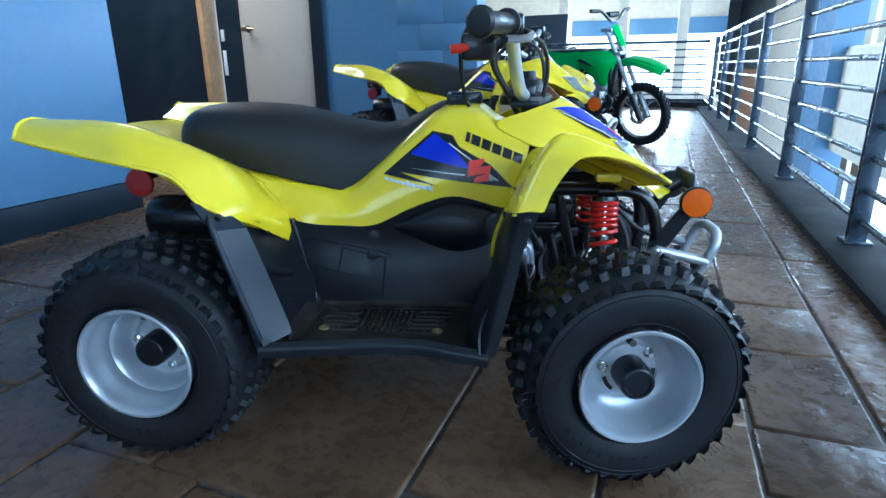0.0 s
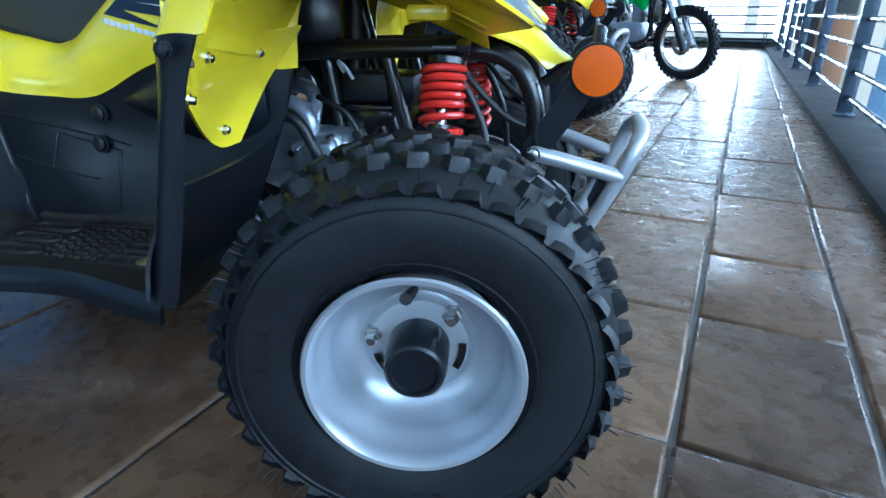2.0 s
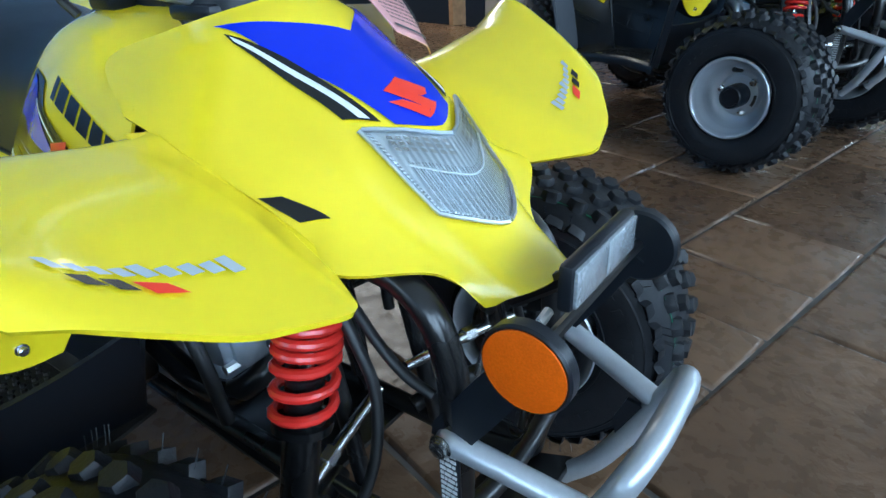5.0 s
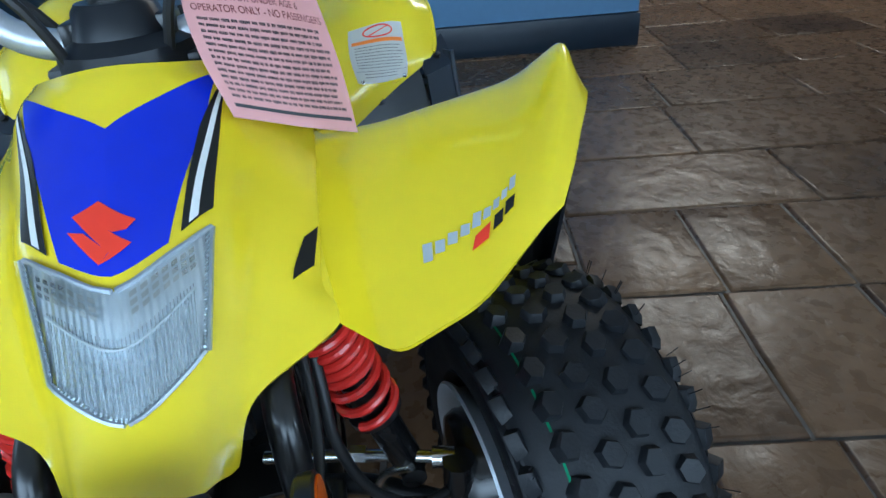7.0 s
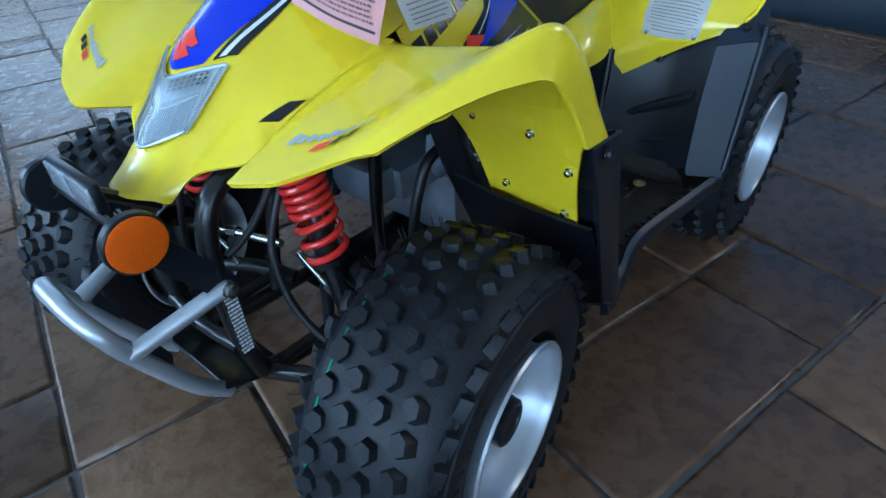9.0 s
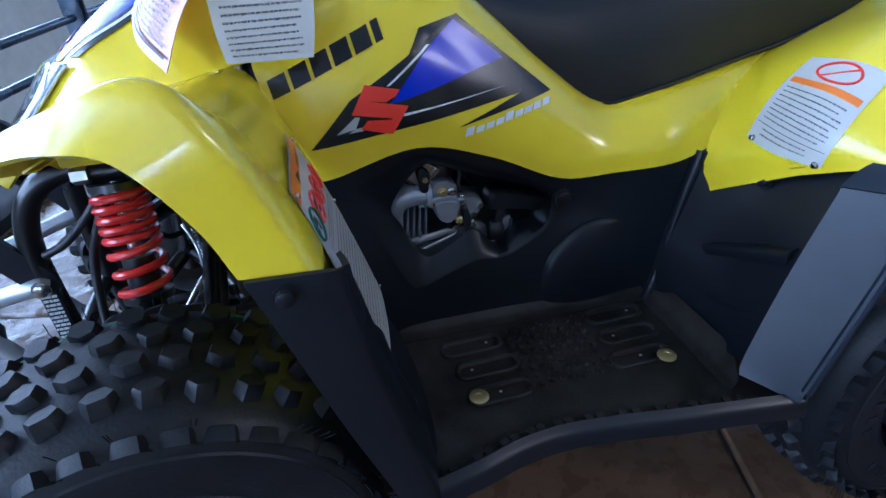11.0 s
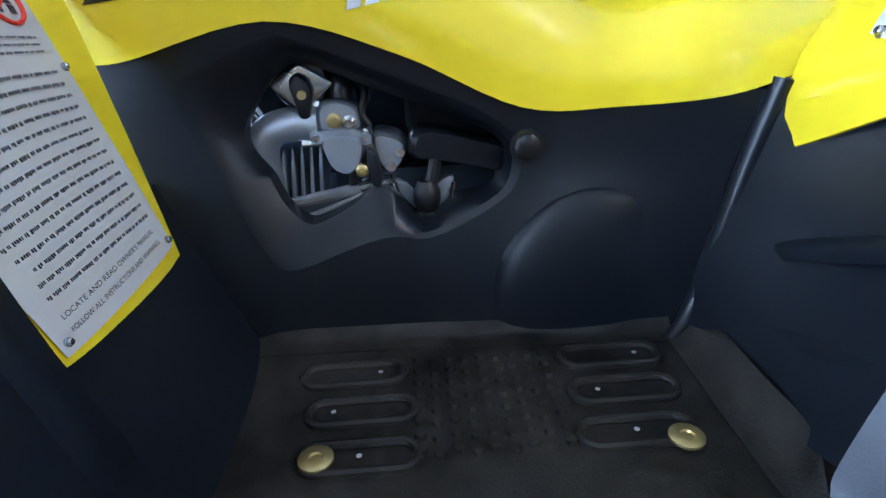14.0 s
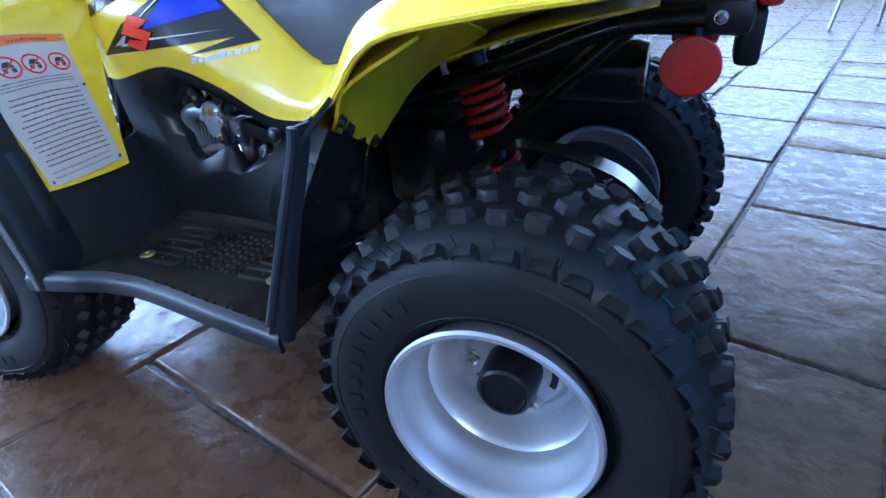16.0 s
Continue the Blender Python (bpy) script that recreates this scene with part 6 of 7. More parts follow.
# ---- the hall ----
TURN = pose(0, 0, 0, 0, 0, math.degrees(CA))


def structure(name, bm, mat, label, category, kind="structure"):
    return tagged(part(name, bm, mat), label, category, kind=kind)


def rs_box(bm, r0, r1, s0, s1, z0, z1, bevel=0.0):
    return box(bm, (r0, s0, z0), (r1, s1, z1), bevel, TURN)


FLOOR = structure("floor", rs_box(bmesh.new(), -6.0, 1.20, -7.0, 9.3, -0.25, -0.007), GROUT, "dark sealed joints of the stamped concrete floor", "floor")
_kerb = box(bmesh.new(), (-0.125, -0.6, -0.25), (0.15, 15.75, 0.030), 0.004, rs_pose(1.315, -6.35, 0, 0.9))
structure("kerb", _kerb, KERBM, "black painted edge kerb under the railing", "kerb")
structure("end_kerb", rs_box(bmesh.new(), -6.0, 1.19, 9.302, 9.42, -0.25, 0.13, 0.004), KERBM, "black painted kerb at the gallery end", "kerb")
structure("wall_blue", rs_box(bmesh.new(), -2.25, -2.0, -7.0, 1.09, 0.142, 3.0), BLUEWALL, "satin blue painted wall", "wall")
structure("baseboard_blue", rs_box(bmesh.new(), -2.25, -1.988, -7.0, 1.097, 0.0, 0.138, 0.003), DARKWALL, "dark painted wall foot", "baseboard")
structure("wall_recess", rs_box(bmesh.new(), -6.2, -6.0, 0.6, 3.9, 0, 3.0), DARKWALL, "dark recess wall", "wall")
structure("wall_recess_side", rs_box(bmesh.new(), -6.0, -2.255, 0.84, 1.085, 0, 3.0), DARKWALL, "dark side of the recess", "wall")
structure("wall_dark", rs_box(rs_box(bmesh.new(), -6.0, -3.62, 3.5, 3.65, 0, 3.0), -3.42, -3.19, 3.5, 3.65, 0, 3.0), DARKWALL, "dark painted wall beside the door", "wall")
structure("wall_passage", rs_box(bmesh.new(), -3.7, -3.35, 4.3, 4.4, 0, 3.0), CREAM, "cream wall behind the narrow gap", "wall")
structure("trim", rs_box(bmesh.new(), -3.618, -3.56, 3.47, 3.65, 0, 3.0, 0.004), WOODM, "bare pine door jamb", "door frame")
structure("door_frame", rs_box(rs_box(bmesh.new(), -2.425, -2.30, 3.47, 3.65, 0, 3.0, 0.004), -3.19, -2.425, 3.47, 3.65, 2.06, 3.0, 0.004), DARKWALL, "dark painted door frame", "door frame")
DOOR = structure("door_1", rs_box(bmesh.new(), -3.185, -2.43, 3.515, 3.56, 0.01, 2.05, 0.003), DOORM, "closed beige painted door with a lever handle", "door")
kn = bmesh.new()
lathe(kn, [(.030, 0), (.030, -.006), (.012, -.010), (.011, -.040), (.020, -.045), (.026, -.055), (.024, -.070), (.012, -.076), (0, -.077)], 20, at=(-3.10, 3.515, 1.02))
bmesh.ops.transform(kn, matrix=TURN, verts=kn.verts)
part("door_knob", kn, BRONZE, DOOR, "brushed round door knob")
lv = bmesh.new()
tube(lv, [(-3.10, 3.455, 1.02), (-3.06, 3.450, 1.018), (-3.00, 3.455, 1.012)], 0.008, 8)
bmesh.ops.transform(lv, matrix=TURN, verts=lv.verts)
part("door_lever", lv, BRONZE, DOOR)
for z in (0.92, 0.62):
    structure("switch_plate", rs_box(bmesh.new(), -3.395, -3.36, 3.490, 3.4995, z, z + (0.10 if z > .9 else 0.22), 0.003), WHITED, "white plastic wall switch plate", "switch", kind="")
CINDER = structure("wall_block", rs_box(bmesh.new(), -2.30, -0.94, 3.5, 3.70, 0, 3.0), BLUEWALL, "blue painted block wall", "wall")
# painted block courses near the free end of the wall
for row in range(14):
    for col in range(2):
        off = 0.2 if row % 2 else 0.0
        r0 = -1.42 + col * 0.40 - off
        r1 = min(r0 + 0.394, -0.942)
        if r1 - r0 > 0.05:
            part("block", rs_box(bmesh.new(), r0, r1, 3.4955, 3.4995, 0.004 + row * 0.2, 0.196 + row * 0.2, 0.0015), BLUEWALL, CINDER)
structure("wall_back", rs_box(bmesh.new(), -6.2, 1.35, -7.25, -7.0, 0, 1.0), CREAM, "cream wall under the rear windows", "wall")
structure("wall_back_head", rs_box(bmesh.new(), -6.2, 1.35, -7.25, -7.0, 2.5, 4.2), CREAM, "cream wall over the rear windows", "wall")
structure("wall_left_far", rs_box(bmesh.new(), -6.2, -6.0, 3.9, 18.0, -3.2, 4.2), CREAM, "cream hall wall", "wall")
structure("ceiling", rs_box(bmesh.new(), -6.2, 1.4, -7.25, 6.0, 3.0, 3.2), CEIL, "plain gallery ceiling", "ceiling")
structure("ceiling_hall", rs_box(rs_box(bmesh.new(), 1.4, 7.0, -7.25, 40.0, 4.2, 4.4), -6.2, 1.4, 6.0, 40.0, 4.2, 4.4), CEIL, "high cream hall ceiling", "ceiling")
structure("lobby_floor", rs_box(bmesh.new(), -6.2, 7.0, -7.25, 40.0, -3.4, -3.2), LOBBYF, "pale blue-grey lobby floor below", "floor")
# window side of the hall, beyond the railing
for nm, s0, s1, z0, z1, mat, lab in (("wall_window_low", -7.2, 15.0, -1.3, 0.95, CREAM, "cream wall between two rows of windows"), ("wall_window_head", -7.2, 15.0, 2.7, 4.2, CREAM, "cream wall over the windows"), ("wall_window_foot", -7.2, 15.0, -3.2, -2.9, CREAM, "cream wall foot"),
                                     ("wall_beige", 18.5, 26.6, -3.2, 4.2, CREAM, "cream hall wall"), ("wall_orange", 26.6, 40.0, -3.2, 0.4, ORANGEP, "orange and tan lobby wall"), ("wall_dark_upper", 26.6, 40.0, 0.42, 4.2, DARKWALL, "dark upper lobby wall")):
    structure(nm, rs_box(bmesh.new(), 4.2, 4.4, s0, s1, z0, z1), mat, lab, "wall")
structure("wall_far_end", rs_box(bmesh.new(), 1.9, 4.4, 40.0, 40.2, -3.2, 4.2), DARKWALL, "dark far end of the hall", "wall")
structure("wall_column", rs_box(bmesh.new(), 3.9, 4.5, 15.0, 18.5, -3.2, 4.2), BLUEWALL, "blue lobby column", "column")
for lvl, (z0, z1) in enumerate(((0.95, 2.7), (-2.9, -1.3))):
    for k in range(7):
        s0 = -7.0 + k * 3.15
        win = structure("window_%d" % (k + 1 + 7 * lvl), rs_box(bmesh.new(), 4.22, 4.34, s0, s0 + 0.08, z0, z1), WHITED, "tall white-framed hall window", "window")
        part("window_frame", rs_box(rs_box(bmesh.new(), 4.24, 4.32, s0 + 1.55, s0 + 1.60, z0, z1), 4.225, 4.335, s0 + 0.08, s0 + 3.15, z0, z0 + 0.06), WHITED, win)
structure("backdrop", rs_box(bmesh.new(), 5.4, 5.45, -7.2, 15.2, -3.2, 4.2), DAYLIGHT, "bright daylight outside the windows", "backdrop")
structure("backdrop_end", rs_box(bmesh.new(), -6.0, 1.88, 19.0, 19.05, -3.2, 4.2), DAYLIGHT, "bright daylight beyond the end windows", "backdrop")
structure("backdrop_rear", rs_box(bmesh.new(), -6.0, 1.3, -7.9, -7.85, 0.4, 3.0), DAYDIM, "overcast daylight behind the rear windows", "backdrop")
# far end: tan wall over a bright window band, columns and roof braces
structure("end_wall_head", rs_box(bmesh.new(), -6.0, 1.9, 18.0, 18.2, 1.93, 4.2), CREAM, "cream end wall above the windows", "wall")
structure("end_wall_band", rs_box(bmesh.new(), -4.0, 1.9, 17.9, 17.99, 1.50, 1.94), BLUEWALL, "blue-grey sign band", "wall")
structure("end_wall_foot", rs_box(bmesh.new(), -6.0, 1.9, 18.0, 18.2, -3.2, -0.2), CREAM, "cream end wall foot", "wall")
structure("dark_booth", rs_box(bmesh.new(), -3.3, -1.9, 13.9, 14.6, -0.3, 1.85, 0.01), DARKWALL, "dark booth across the hall", "booth", kind="")
for r in (-2.6, -0.95, 0.6):
    col = structure("hall_column", rs_box(bmesh.new(), r, r + 0.28, 16.6, 16.9, -3.2, 4.2, 0.01), CREAM, "cream steel hall column with braces", "column")
    for d in (-1, 1):
        br = bmesh.new()
        tube(br, [rs(r + 0.14, 16.75, 2.6), rs(r + 0.14 + d * 0.9, 16.75, 3.5)], 0.05, 8, smooth=False)
        part("brace", br, CREAM, col)
PAR = root("parapet", "cream slatted parapet across the void", "parapet")
for k in range(4):
    part("slat", rs_box(bmesh.new(), -6.0, 1.1, 11.4, 11.46, -0.75 + k * 0.24, -0.55 + k * 0.24, 0.004), CREAM, PAR)


# ---- railing ----
def railing(name, length, posts, m, label):
    """Posts with nine round bars and a thicker top bar; runs along +y."""
    rl = root(name, label, "railing", m)
    for p in posts:
        bm = bmesh.new()
        box(bm, (-0.030, p - 0.006, 0.0), (0.030, p + 0.006, 1.0), 0.002)
        box(bm, (-0.030, p + 0.026, 0.0), (0.030, p + 0.038, 1.0), 0.002)
        box(bm, (-0.045, p - 0.03, 0.0), (0.045, p + 0.06, 0.010), 0.002)
        part("post", bm, RAILM, rl)
    for k in range(8):
        part("bar", rod((0, 0, 0.085 + 0.114 * k), (0, length, 0.085 + 0.114 * k), 0.0125, 12), RAILM, rl)
    part("top_rail", rod((0, 0, 1.0), (0, length, 1.0), 0.021, 16), RAILM, rl)
    return rl


railing("gallery_railing", 15.6, [0.9 + 1.36 * k for k in range(-0, 11)], rs_pose(1.315, -6.35, 0.030, 0.9), "grey-blue steel gallery railing with round bars")
railing("end_railing", 7.0, [0.1 + 1.36 * k for k in range(6)], rs_pose(1.05, 9.25, 0.005, 90), "grey-blue steel railing across the gallery end")


# ---- green dirt bike ----
def spoked_wheel(parent, x, rad, wide, turn=0.0, disc=True):
    w = new("wheel")
    w.parent = parent
    w.matrix_basis = pose(x, 0, rad, 0, 0, turn)
    bm = lathe(bmesh.new(), [(rad - .075, wide * .30), (rad - .045, wide * .5), (rad - .022, wide * .46), (rad - .012, wide * .2), (rad - .012, -wide * .2), (rad - .022, -wide * .46), (rad - .045, -wide * .5), (rad - .075, -wide * .30)], 56, closed=True)
    for k in range(40):
        for row in (-1, 0, 1):
            a = 2 * math.pi * (k + (0.5 if row else 0)) / 40
            c = Vector((math.cos(a), 0, math.sin(a)))
            t = Vector((-math.sin(a), 0, math.cos(a)))
            p = c * (rad - .014) + Vector((0, row * wide * .33, 0))
            vs = [bm.verts.new(p + t * i * .011 + Vector((0, j * wide * .13, 0)) + c * h) for h in (0, .013) for i, j in ((-1, -1), (1, -1), (1, 1), (-1, 1))]
            for f in ((4, 5, 6, 7), (0, 1, 5, 4), (1, 2, 6, 5), (2, 3, 7, 6), (3, 0, 4, 7)):
                bm.faces.new([vs[i] for i in f])
    part("tyre", bm, RUBBER, w)
    part("rim", lathe(bmesh.new(), [(rad - .072, wide * .32), (rad - .068, wide * .34), (rad - .085, wide * .1), (rad - .085, -wide * .1), (rad - .068, -wide * .34), (rad - .072, -wide * .32), (rad - .092, 0)], 48, closed=True), STEEL, w)
    part("hub", lathe(bmesh.new(), [(.012, .05), (.034, .045), (.022, .03), (.022, -.03), (.034, -.045), (.012, -.05)], 24), ALU, w)
    for k in range(24):
        a = 2 * math.pi * k / 24
        b = a + (0.5 if k % 2 else -0.5)
        y = .038 if k % 4 < 2 else -.038
        part("spoke", rod((.032 * math.cos(b), y, .032 * math.sin(b)), ((rad - .08) * math.cos(a), 0, (rad - .08) * math.sin(a)), 0.0022, 5), STEEL, w)
    if disc:
        part("brake_disc", lathe(bmesh.new(), [(.055, -.052), (.085, -.052), (.088, -.050), (.085, -.048), (.055, -.048)], 36, closed=True), STEEL, w)
    return w


def dirt_bike(m):
    b = root("dirt_bike", "green motocross bike with spoked wheels and upright front fork", "motorcycle", m)
    spoked_wheel(b, 0.56, 0.295, 0.075, -6)
    spoked_wheel(b, -0.56, 0.270, 0.085)
    for s in (1, -1):
        part("fork_leg", tube(bmesh.new(), [(.595, s * .075, .27), (.44, s * .075, .60), (.215, s * .075, 1.08)], 0.021, 12, smooth=False), SILVER, b, "silver fork leg")
        part("fork_guard", tube(bmesh.new(), [(.60, s * .082, .25), (.49, s * .082, .49)], 0.028, 10, smooth=False), BLACKP, b)
        part("swing_arm", tube(bmesh.new(), [(-.10, s * .06, .34), (-.56, s * .07, .27)], 0.020, 10, smooth=False), ALU, b)
        part("shroud", Sheet([[(.36, .07, .86), (.34, .10, .77), (.28, .09, .66)], [(.16, .14, .89), (.18, .17, .77), (.23, .13, .56)], [(-.12, .12, .87), (-.08, .13, .80), (.02, .11, .71)]], s, (0, 1, 0)).solid(bmesh.new(), 10, 8, .004), GREENB, b, "green radiator shroud")
        part("side_panel", Sheet([[(-.05, .11, .89), (-.05, .12, .70)], [(-.24, .11, .88), (-.22, .12, .68)], [(-.56, .08, .91), (-.50, .09, .76)]], s, (0, 1, 0)).solid(bmesh.new(), 8, 6, .004), GREENB, b)
        part("shroud_graphic", Sheet([[(.27, .126, .80), (.27, .132, .77)], [(.13, .162, .80), (.13, .166, .75)], [(-.04, .140, .82), (-.04, .142, .79)]], s, (0, 1, 0)).solid(bmesh.new(), 6, 3, .003), BLACKD, b)
        part("grip", rod((.235, s * .25, 1.235), (.215, s * .37, 1.24), 0.017, 12), HOSE, b)
        part("foot_peg", rod((-.08, s * .10, .33), (-.08, s * .19, .34), 0.012, 8), STEEL, b)
        part("frame_tube", tube(bmesh.new(), [(.34, s * .03, .84), (.30, s * .08, .60), (.26, s * .08, .34), (.05, s * .09, .28), (-.12, s * .09, .34), (-.10, s * .07, .62), (.10, s * .06, .80), (.34, s * .03, .86)], 0.018, 10), FRAMEM, b)
    part("front_fender", Sheet([[(.78, -.10, .655), (.79, -.07, .70), (.80, 0, .712), (.79, .07, .70), (.78, .10, .655)], [(.66, -.115, .70), (.67, -.09, .765), (.67, 0, .785), (.67, .09, .765), (.66, .115, .70)], [(.48, -.10, .75), (.48, -.08, .81), (.48, 0, .83), (.48, .08, .81), (.48, .10, .75)], [(.34, -.07, .75), (.34, -.05, .79), (.34, 0, .80), (.34, .05, .79), (.34, .07, .75)]], 1).solid(bmesh.new(), 12, 8, .005), GREENB, b, "green front mudguard")
    part("rear_fender", Sheet([[(-.25, -.09, .80), (-.25, 0, .82), (-.25, .09, .80)], [(-.55, -.085, .87), (-.55, 0, .89), (-.55, .085, .87)], [(-.82, -.05, .93), (-.84, 0, .94), (-.82, .05, .93)]], 1).solid(bmesh.new(), 12, 8, .005), GREENB, b)
    sb = box(bmesh.new(), (-.50, -.075, .79), (.18, .075, .862), .03)
    for v in sb.verts:
        v.co.z += 0.05 * (abs(v.co.x + .16) / .34) ** 2
    part("seat", sb, SEATM, b)
    part("number_plate", Sheet([[(.27, -.07, 1.10), (.29, 0, 1.11), (.27, .07, 1.10)], [(.36, -.06, .92), (.38, 0, .92), (.36, .06, .92)]], 1, (1, 0, .2)).solid(bmesh.new(), 6, 8, .004), GREENB, b)
    part("handlebar", tube(bmesh.new(), [(.215, -.37, 1.24), (.24, -.22, 1.23), (.255, -.08, 1.15), (.25, 0, 1.145), (.255, .08, 1.15), (.24, .22, 1.23), (.215, .37, 1.24)], 0.013, 10), FRAMEM, b)
    part("bar_pad", rod((.235, -.09, 1.20), (.235, .09, 1.20), 0.026, 12), HOSE, b)
    part("triple_clamp", box(bmesh.new(), (.17, -.10, 1.05), (.28, .10, 1.08), .008), ALU, b)
    part("triple_clamp", box(bmesh.new(), (.28, -.10, .84), (.38, .10, .87), .008), ALU, b)
    part("engine", box(bmesh.new(), (-.06, -.09, .28), (.18, .09, .46), .03), ALU, b, "cast engine case")
    part("cylinder", box(bmesh.new(), (.08, -.06, .45), (.18, .06, .62), .015), ALU, b)
    part("radiator", box(bmesh.new(), (.27, -.12, .46), (.30, .12, .74), .006), FRAMEM, b)
    part("expansion_pipe", tube(bmesh.new(), [(.20, .02, .52), (.32, .05, .40), (.24, .11, .28), (.02, .13, .36), (-.15, .13, .56), (-.40, .13, .66)], 0.032, 12, rad_end=0.025), STEEL, b)
    part("side_stand", tube(bmesh.new(), [(-.05, .10, .32), (-.08, .26, .01)], 0.011, 8, smooth=False), FRAMEM, b)
    return b


_f, _b = rs(0.30, 4.28), rs(-0.62, 4.66)
_mid = (_f + _b) / 2
BIKE = dirt_bike(pose(_mid.x, _mid.y, 0.0, 5, 0, math.degrees(math.atan2(_f.y - _b.y, _f.x - _b.x))) @ Matrix.Scale(0.90, 4))

_p = rs(-0.62, 8.05)
BIKE2 = copy_thing(BIKE, pose(_p.x - .35, _p.y + .22, 0.0, 5, 0, -34) @ Matrix.Scale(0.85, 4))
tagged(BIKE2, label="second green motocross bike parked further along the gallery")

# ---- low painted planter wall and paper cup ----
PL = structure("planter_wall", rs_box(bmesh.new(), -1.85, -1.09, -5.0, -1.33, 0, 0.95, 0.006), DARKWALL, "dark blue low wall painted with green grass blades", "low wall", kind="")
_rng = random.Random(21)
for k in range(75):
    s0 = -1.36 - 3.6 * k / 75
    h, lean = _rng.uniform(0.14, 0.55), _rng.uniform(-0.10, 0.10)
    bm = bmesh.new()
    prev = None
    for i in range(5):
        t = i / 4
        w = 0.011 * (1 - t) + 0.002
        y, z = s0 + lean * t * t + 0.012 * math.sin(5 * t + k), 0.01 + h * t
        cur = [bm.verts.new((-1.0885 + 0.001 * (k % 3), y - w, z)), bm.verts.new((-1.0885 + 0.001 * (k % 3), y + w, z))]
        if prev:
            bm.faces.new((prev[0], prev[1], cur[1], cur[0]))
        prev = cur
    bmesh.ops.transform(bm, matrix=TURN, verts=bm.verts)
    part("painted_blade", bm, GRASSP, PL)
CUP = root("paper_cup", "white paper coffee cup with a brown sleeve and lid", "cup", rs_pose(-0.94, -1.77))
part("cup_body", lathe(bmesh.new(), [(.030, 0), (.031, .002), (.042, .135), (.044, .138), (.042, .140), (.040, .136), (.029, .006), (0, .006)], 32, axis="z"), CARDM, CUP)
part("sleeve", lathe(bmesh.new(), [(.0350, .040), (.0362, .040), (.0405, .095), (.0393, .095)], 32, axis="z", closed=True), SLEEVE, CUP)
part("lid", lathe(bmesh.new(), [(.0445, .136), (.0445, .142), (.039, .146), (.037, .156), (.033, .157), (0, .153)], 32, axis="z"), WHITED, CUP)
TAB = root("easel_stand", "thin silver easel stand on the gallery floor", "stand", rs_pose(-0.60, -3.55))
for dx, dy in ((-.22, 0), (.22, 0), (0, -.3)):
    part("leg", rod((dx, dy, 0), (dx * .2, dy * .2, 1.2), 0.011, 10), SILVER, TAB)
part("tray", box(bmesh.new(), (-.2, .02, .62), (.2, .06, .64), .004), SILVER, TAB)

# ---- floor slabs ----
def slab_mesh(r0, r1, s0, s1, rng):
    g = 0.0035
    cs = [(r0 + g, s0 + g), (r1 - g, s0 + g), (r1 - g, s1 - g), (r0 + g, s1 - g)]
    ring = []
    for (a, b), (c, d) in zip(cs, cs[1:] + cs[:1]):
        n = max(1, min(3, round(math.hypot(c - a, d - b) / 0.22)))
        for i in range(n):
            ring.append((a + (c - a) * i / n + rng.uniform(-.0022, .0022), b + (d - b) * i / n + rng.uniform(-.0022, .0022)))
    mr, ms, dz = (r0 + r1) / 2, (s0 + s1) / 2, rng.uniform(-.0012, .0008)
    verts, faces = [], []
    for z, sh in ((-0.0065, 0.0), (-0.0015 + dz, 0.0025), (dz, 0.007)):
        for a, b in ring:
            dr, ds = mr - a, ms - b
            verts.append((a + math.copysign(min(sh, abs(dr)), dr), b + math.copysign(min(sh, abs(ds)), ds), z))
    n = len(ring)
    for lay in range(2):
        for i in range(n):
            j = (i + 1) % n
            faces.append((lay * n + i, lay * n + j, (lay + 1) * n + j, (lay + 1) * n + i))
    faces.append(tuple(2 * n + i for i in range(n)))
    return verts, faces


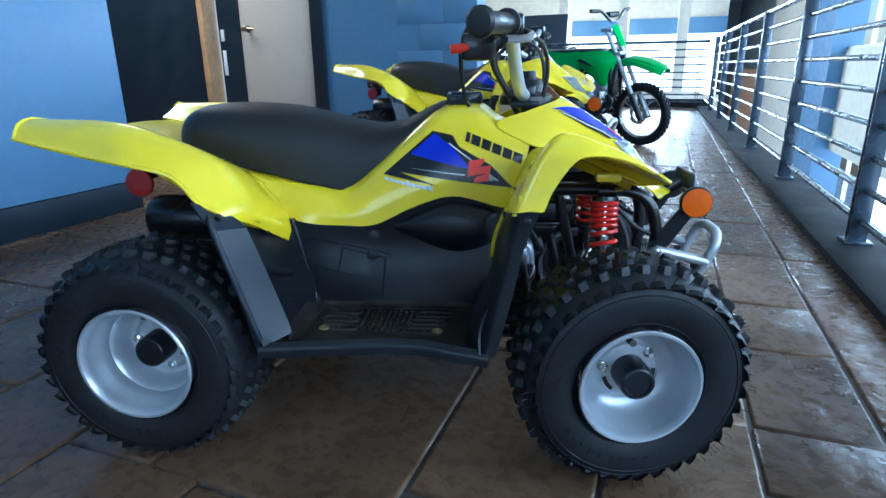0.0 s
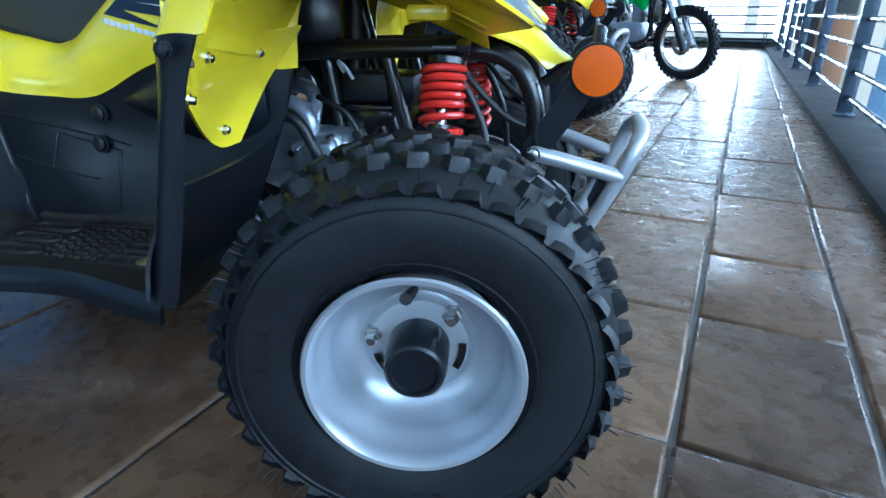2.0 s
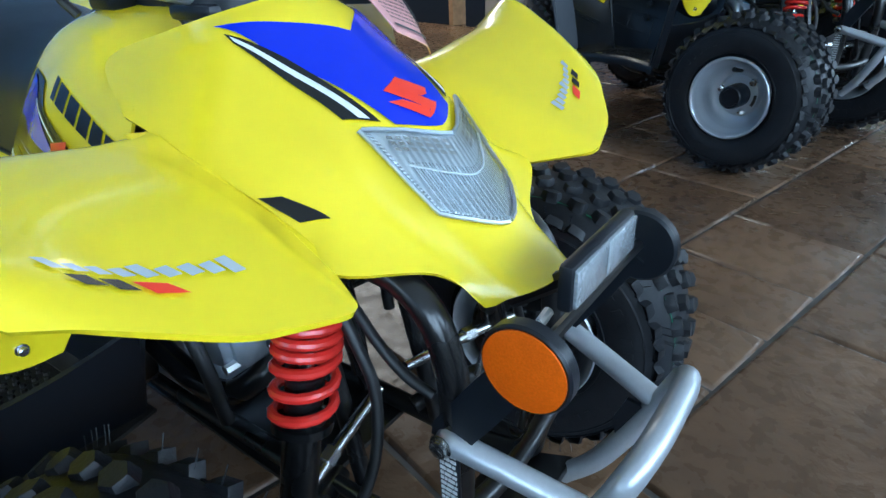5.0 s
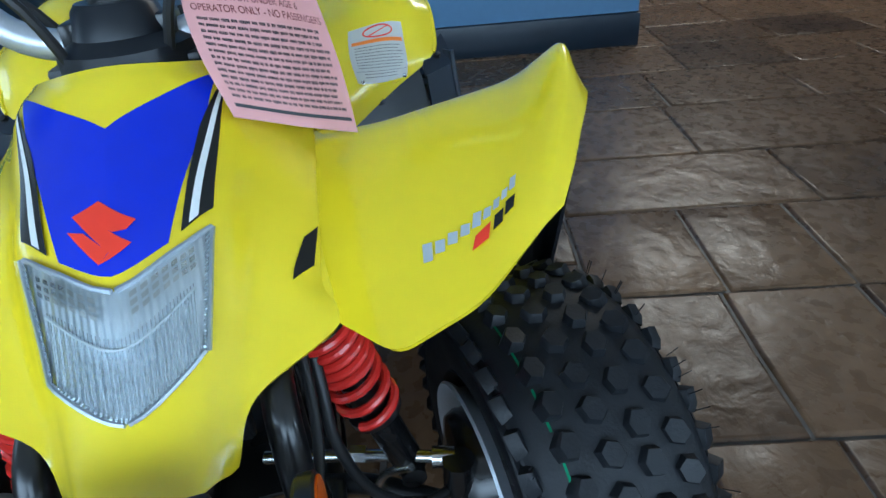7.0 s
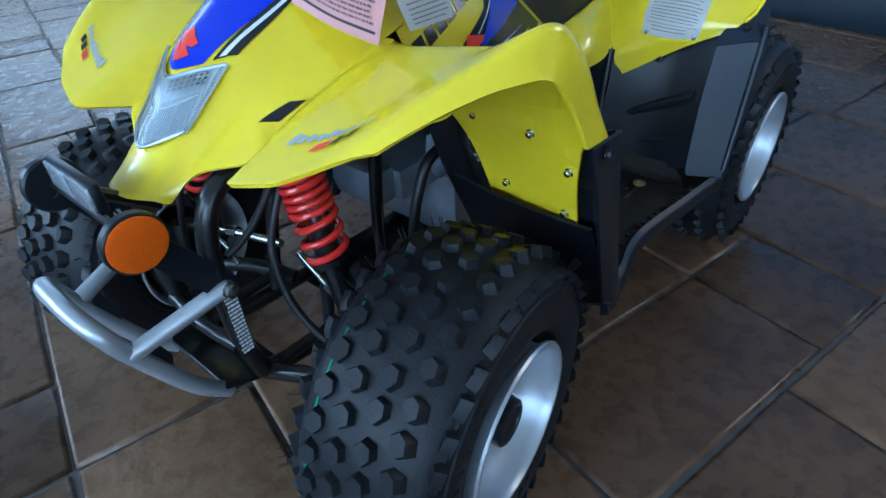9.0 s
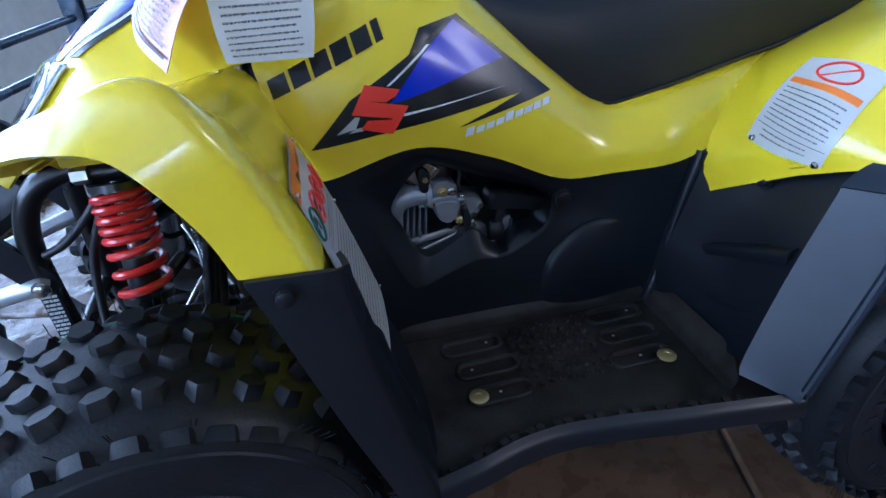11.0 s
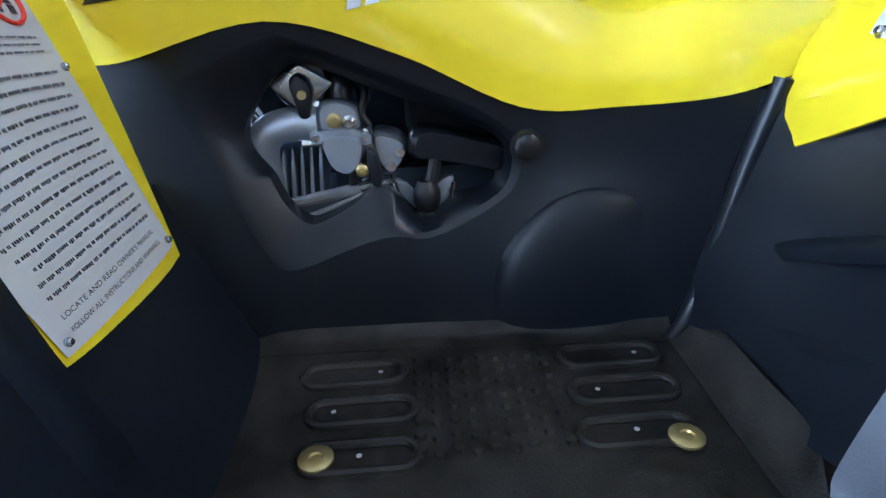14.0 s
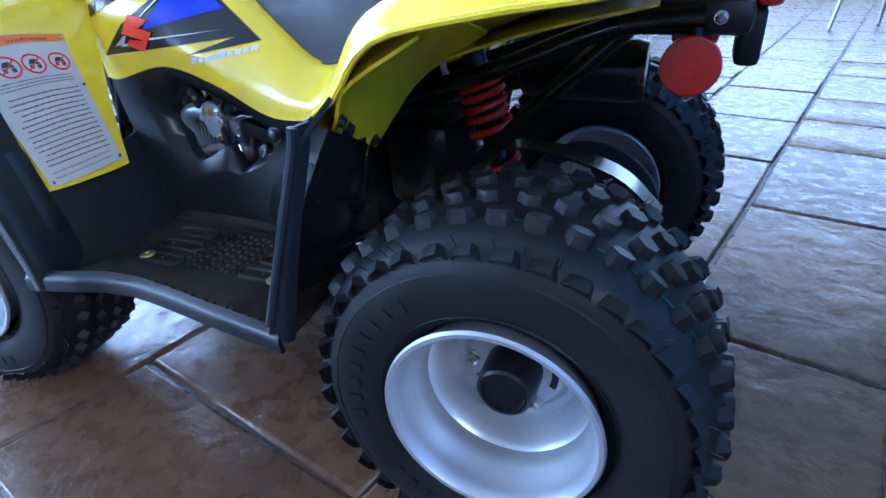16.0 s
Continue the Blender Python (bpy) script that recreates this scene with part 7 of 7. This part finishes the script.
LANES = [-6.0, -5.2, -4.5, -3.9, -3.35, -2.8, -2.3, -1.95, -1.58, -1.20, -0.82, -0.52, -0.20, 0.14, 0.44, 0.70, 0.93, 1.14]
CUTS = {10: [-0.81, -0.26, 0.18, 0.53], 11: [-1.12, -0.47, 0.285, 0.53, 0.79, 1.03, 1.46], 12: [-0.48, 0.285, 0.53, 0.77, 1.02, 1.41], 13: [-0.38, 0.16, 0.61, 0.80, 1.00, 1.26], 14: [0.01, 0.37, 0.88, 1.27, 1.95, 2.55], 15: [-0.19, 0.01, 0.37, 0.68, 1.17, 1.66, 2.20, 3.0], 16: [-1.4, 0.10, 1.16, 2.57]}
_rng = random.Random(17)
_near, _rest_v, _rest_f = 0, [], []
for lane in range(len(LANES) - 1):
    cuts = list(CUTS.get(lane, [_rng.uniform(-.2, .2)]))
    while cuts[0] > -6.9:
        cuts.insert(0, cuts[0] - _rng.choice((.30, .42, .48, .60)))
    while cuts[-1] < 9.2:
        cuts.append(cuts[-1] + _rng.choice((.30, .42, .48, .60)))
    cuts = [max(-7.0, c) for c in cuts]
    for s0, s1 in zip(cuts, cuts[1:]):
        s1 = min(s1, 9.3)
        if s1 - s0 < 0.05:
            continue
        # one pair of slabs meets further over
        jog = [-0.32 if k == 12 and -0.5 < s0 < 0.5 else LANES[k] for k in (lane, lane + 1)]
        v, f = slab_mesh(jog[0], jog[1], s0, s1, _rng)
        if -2.9 < s0 < 3.6 and LANES[lane] > -2.4 and _near < 298:
            me = bpy.data.meshes.new("slab")
            me.from_pydata([TURN @ Vector(p) for p in v], [], f)
            me.materials.append(SLAB)
            for p in me.polygons:
                p.use_smooth = len(p.vertices) == 4
            ob = new("slab", me)
            ob.parent = FLOOR
            _near += 1
        else:
            k = len(_rest_v)
            _rest_v += [TURN @ Vector(p) for p in v]
            _rest_f += [tuple(i + k for i in q) for q in f]
me = bpy.data.meshes.new("slabs")
me.from_pydata(_rest_v, [], _rest_f)
me.materials.append(SLAB)
tagged(new("far_slabs", me), "brown stamped concrete slabs of the gallery", "floor", kind="stuff")
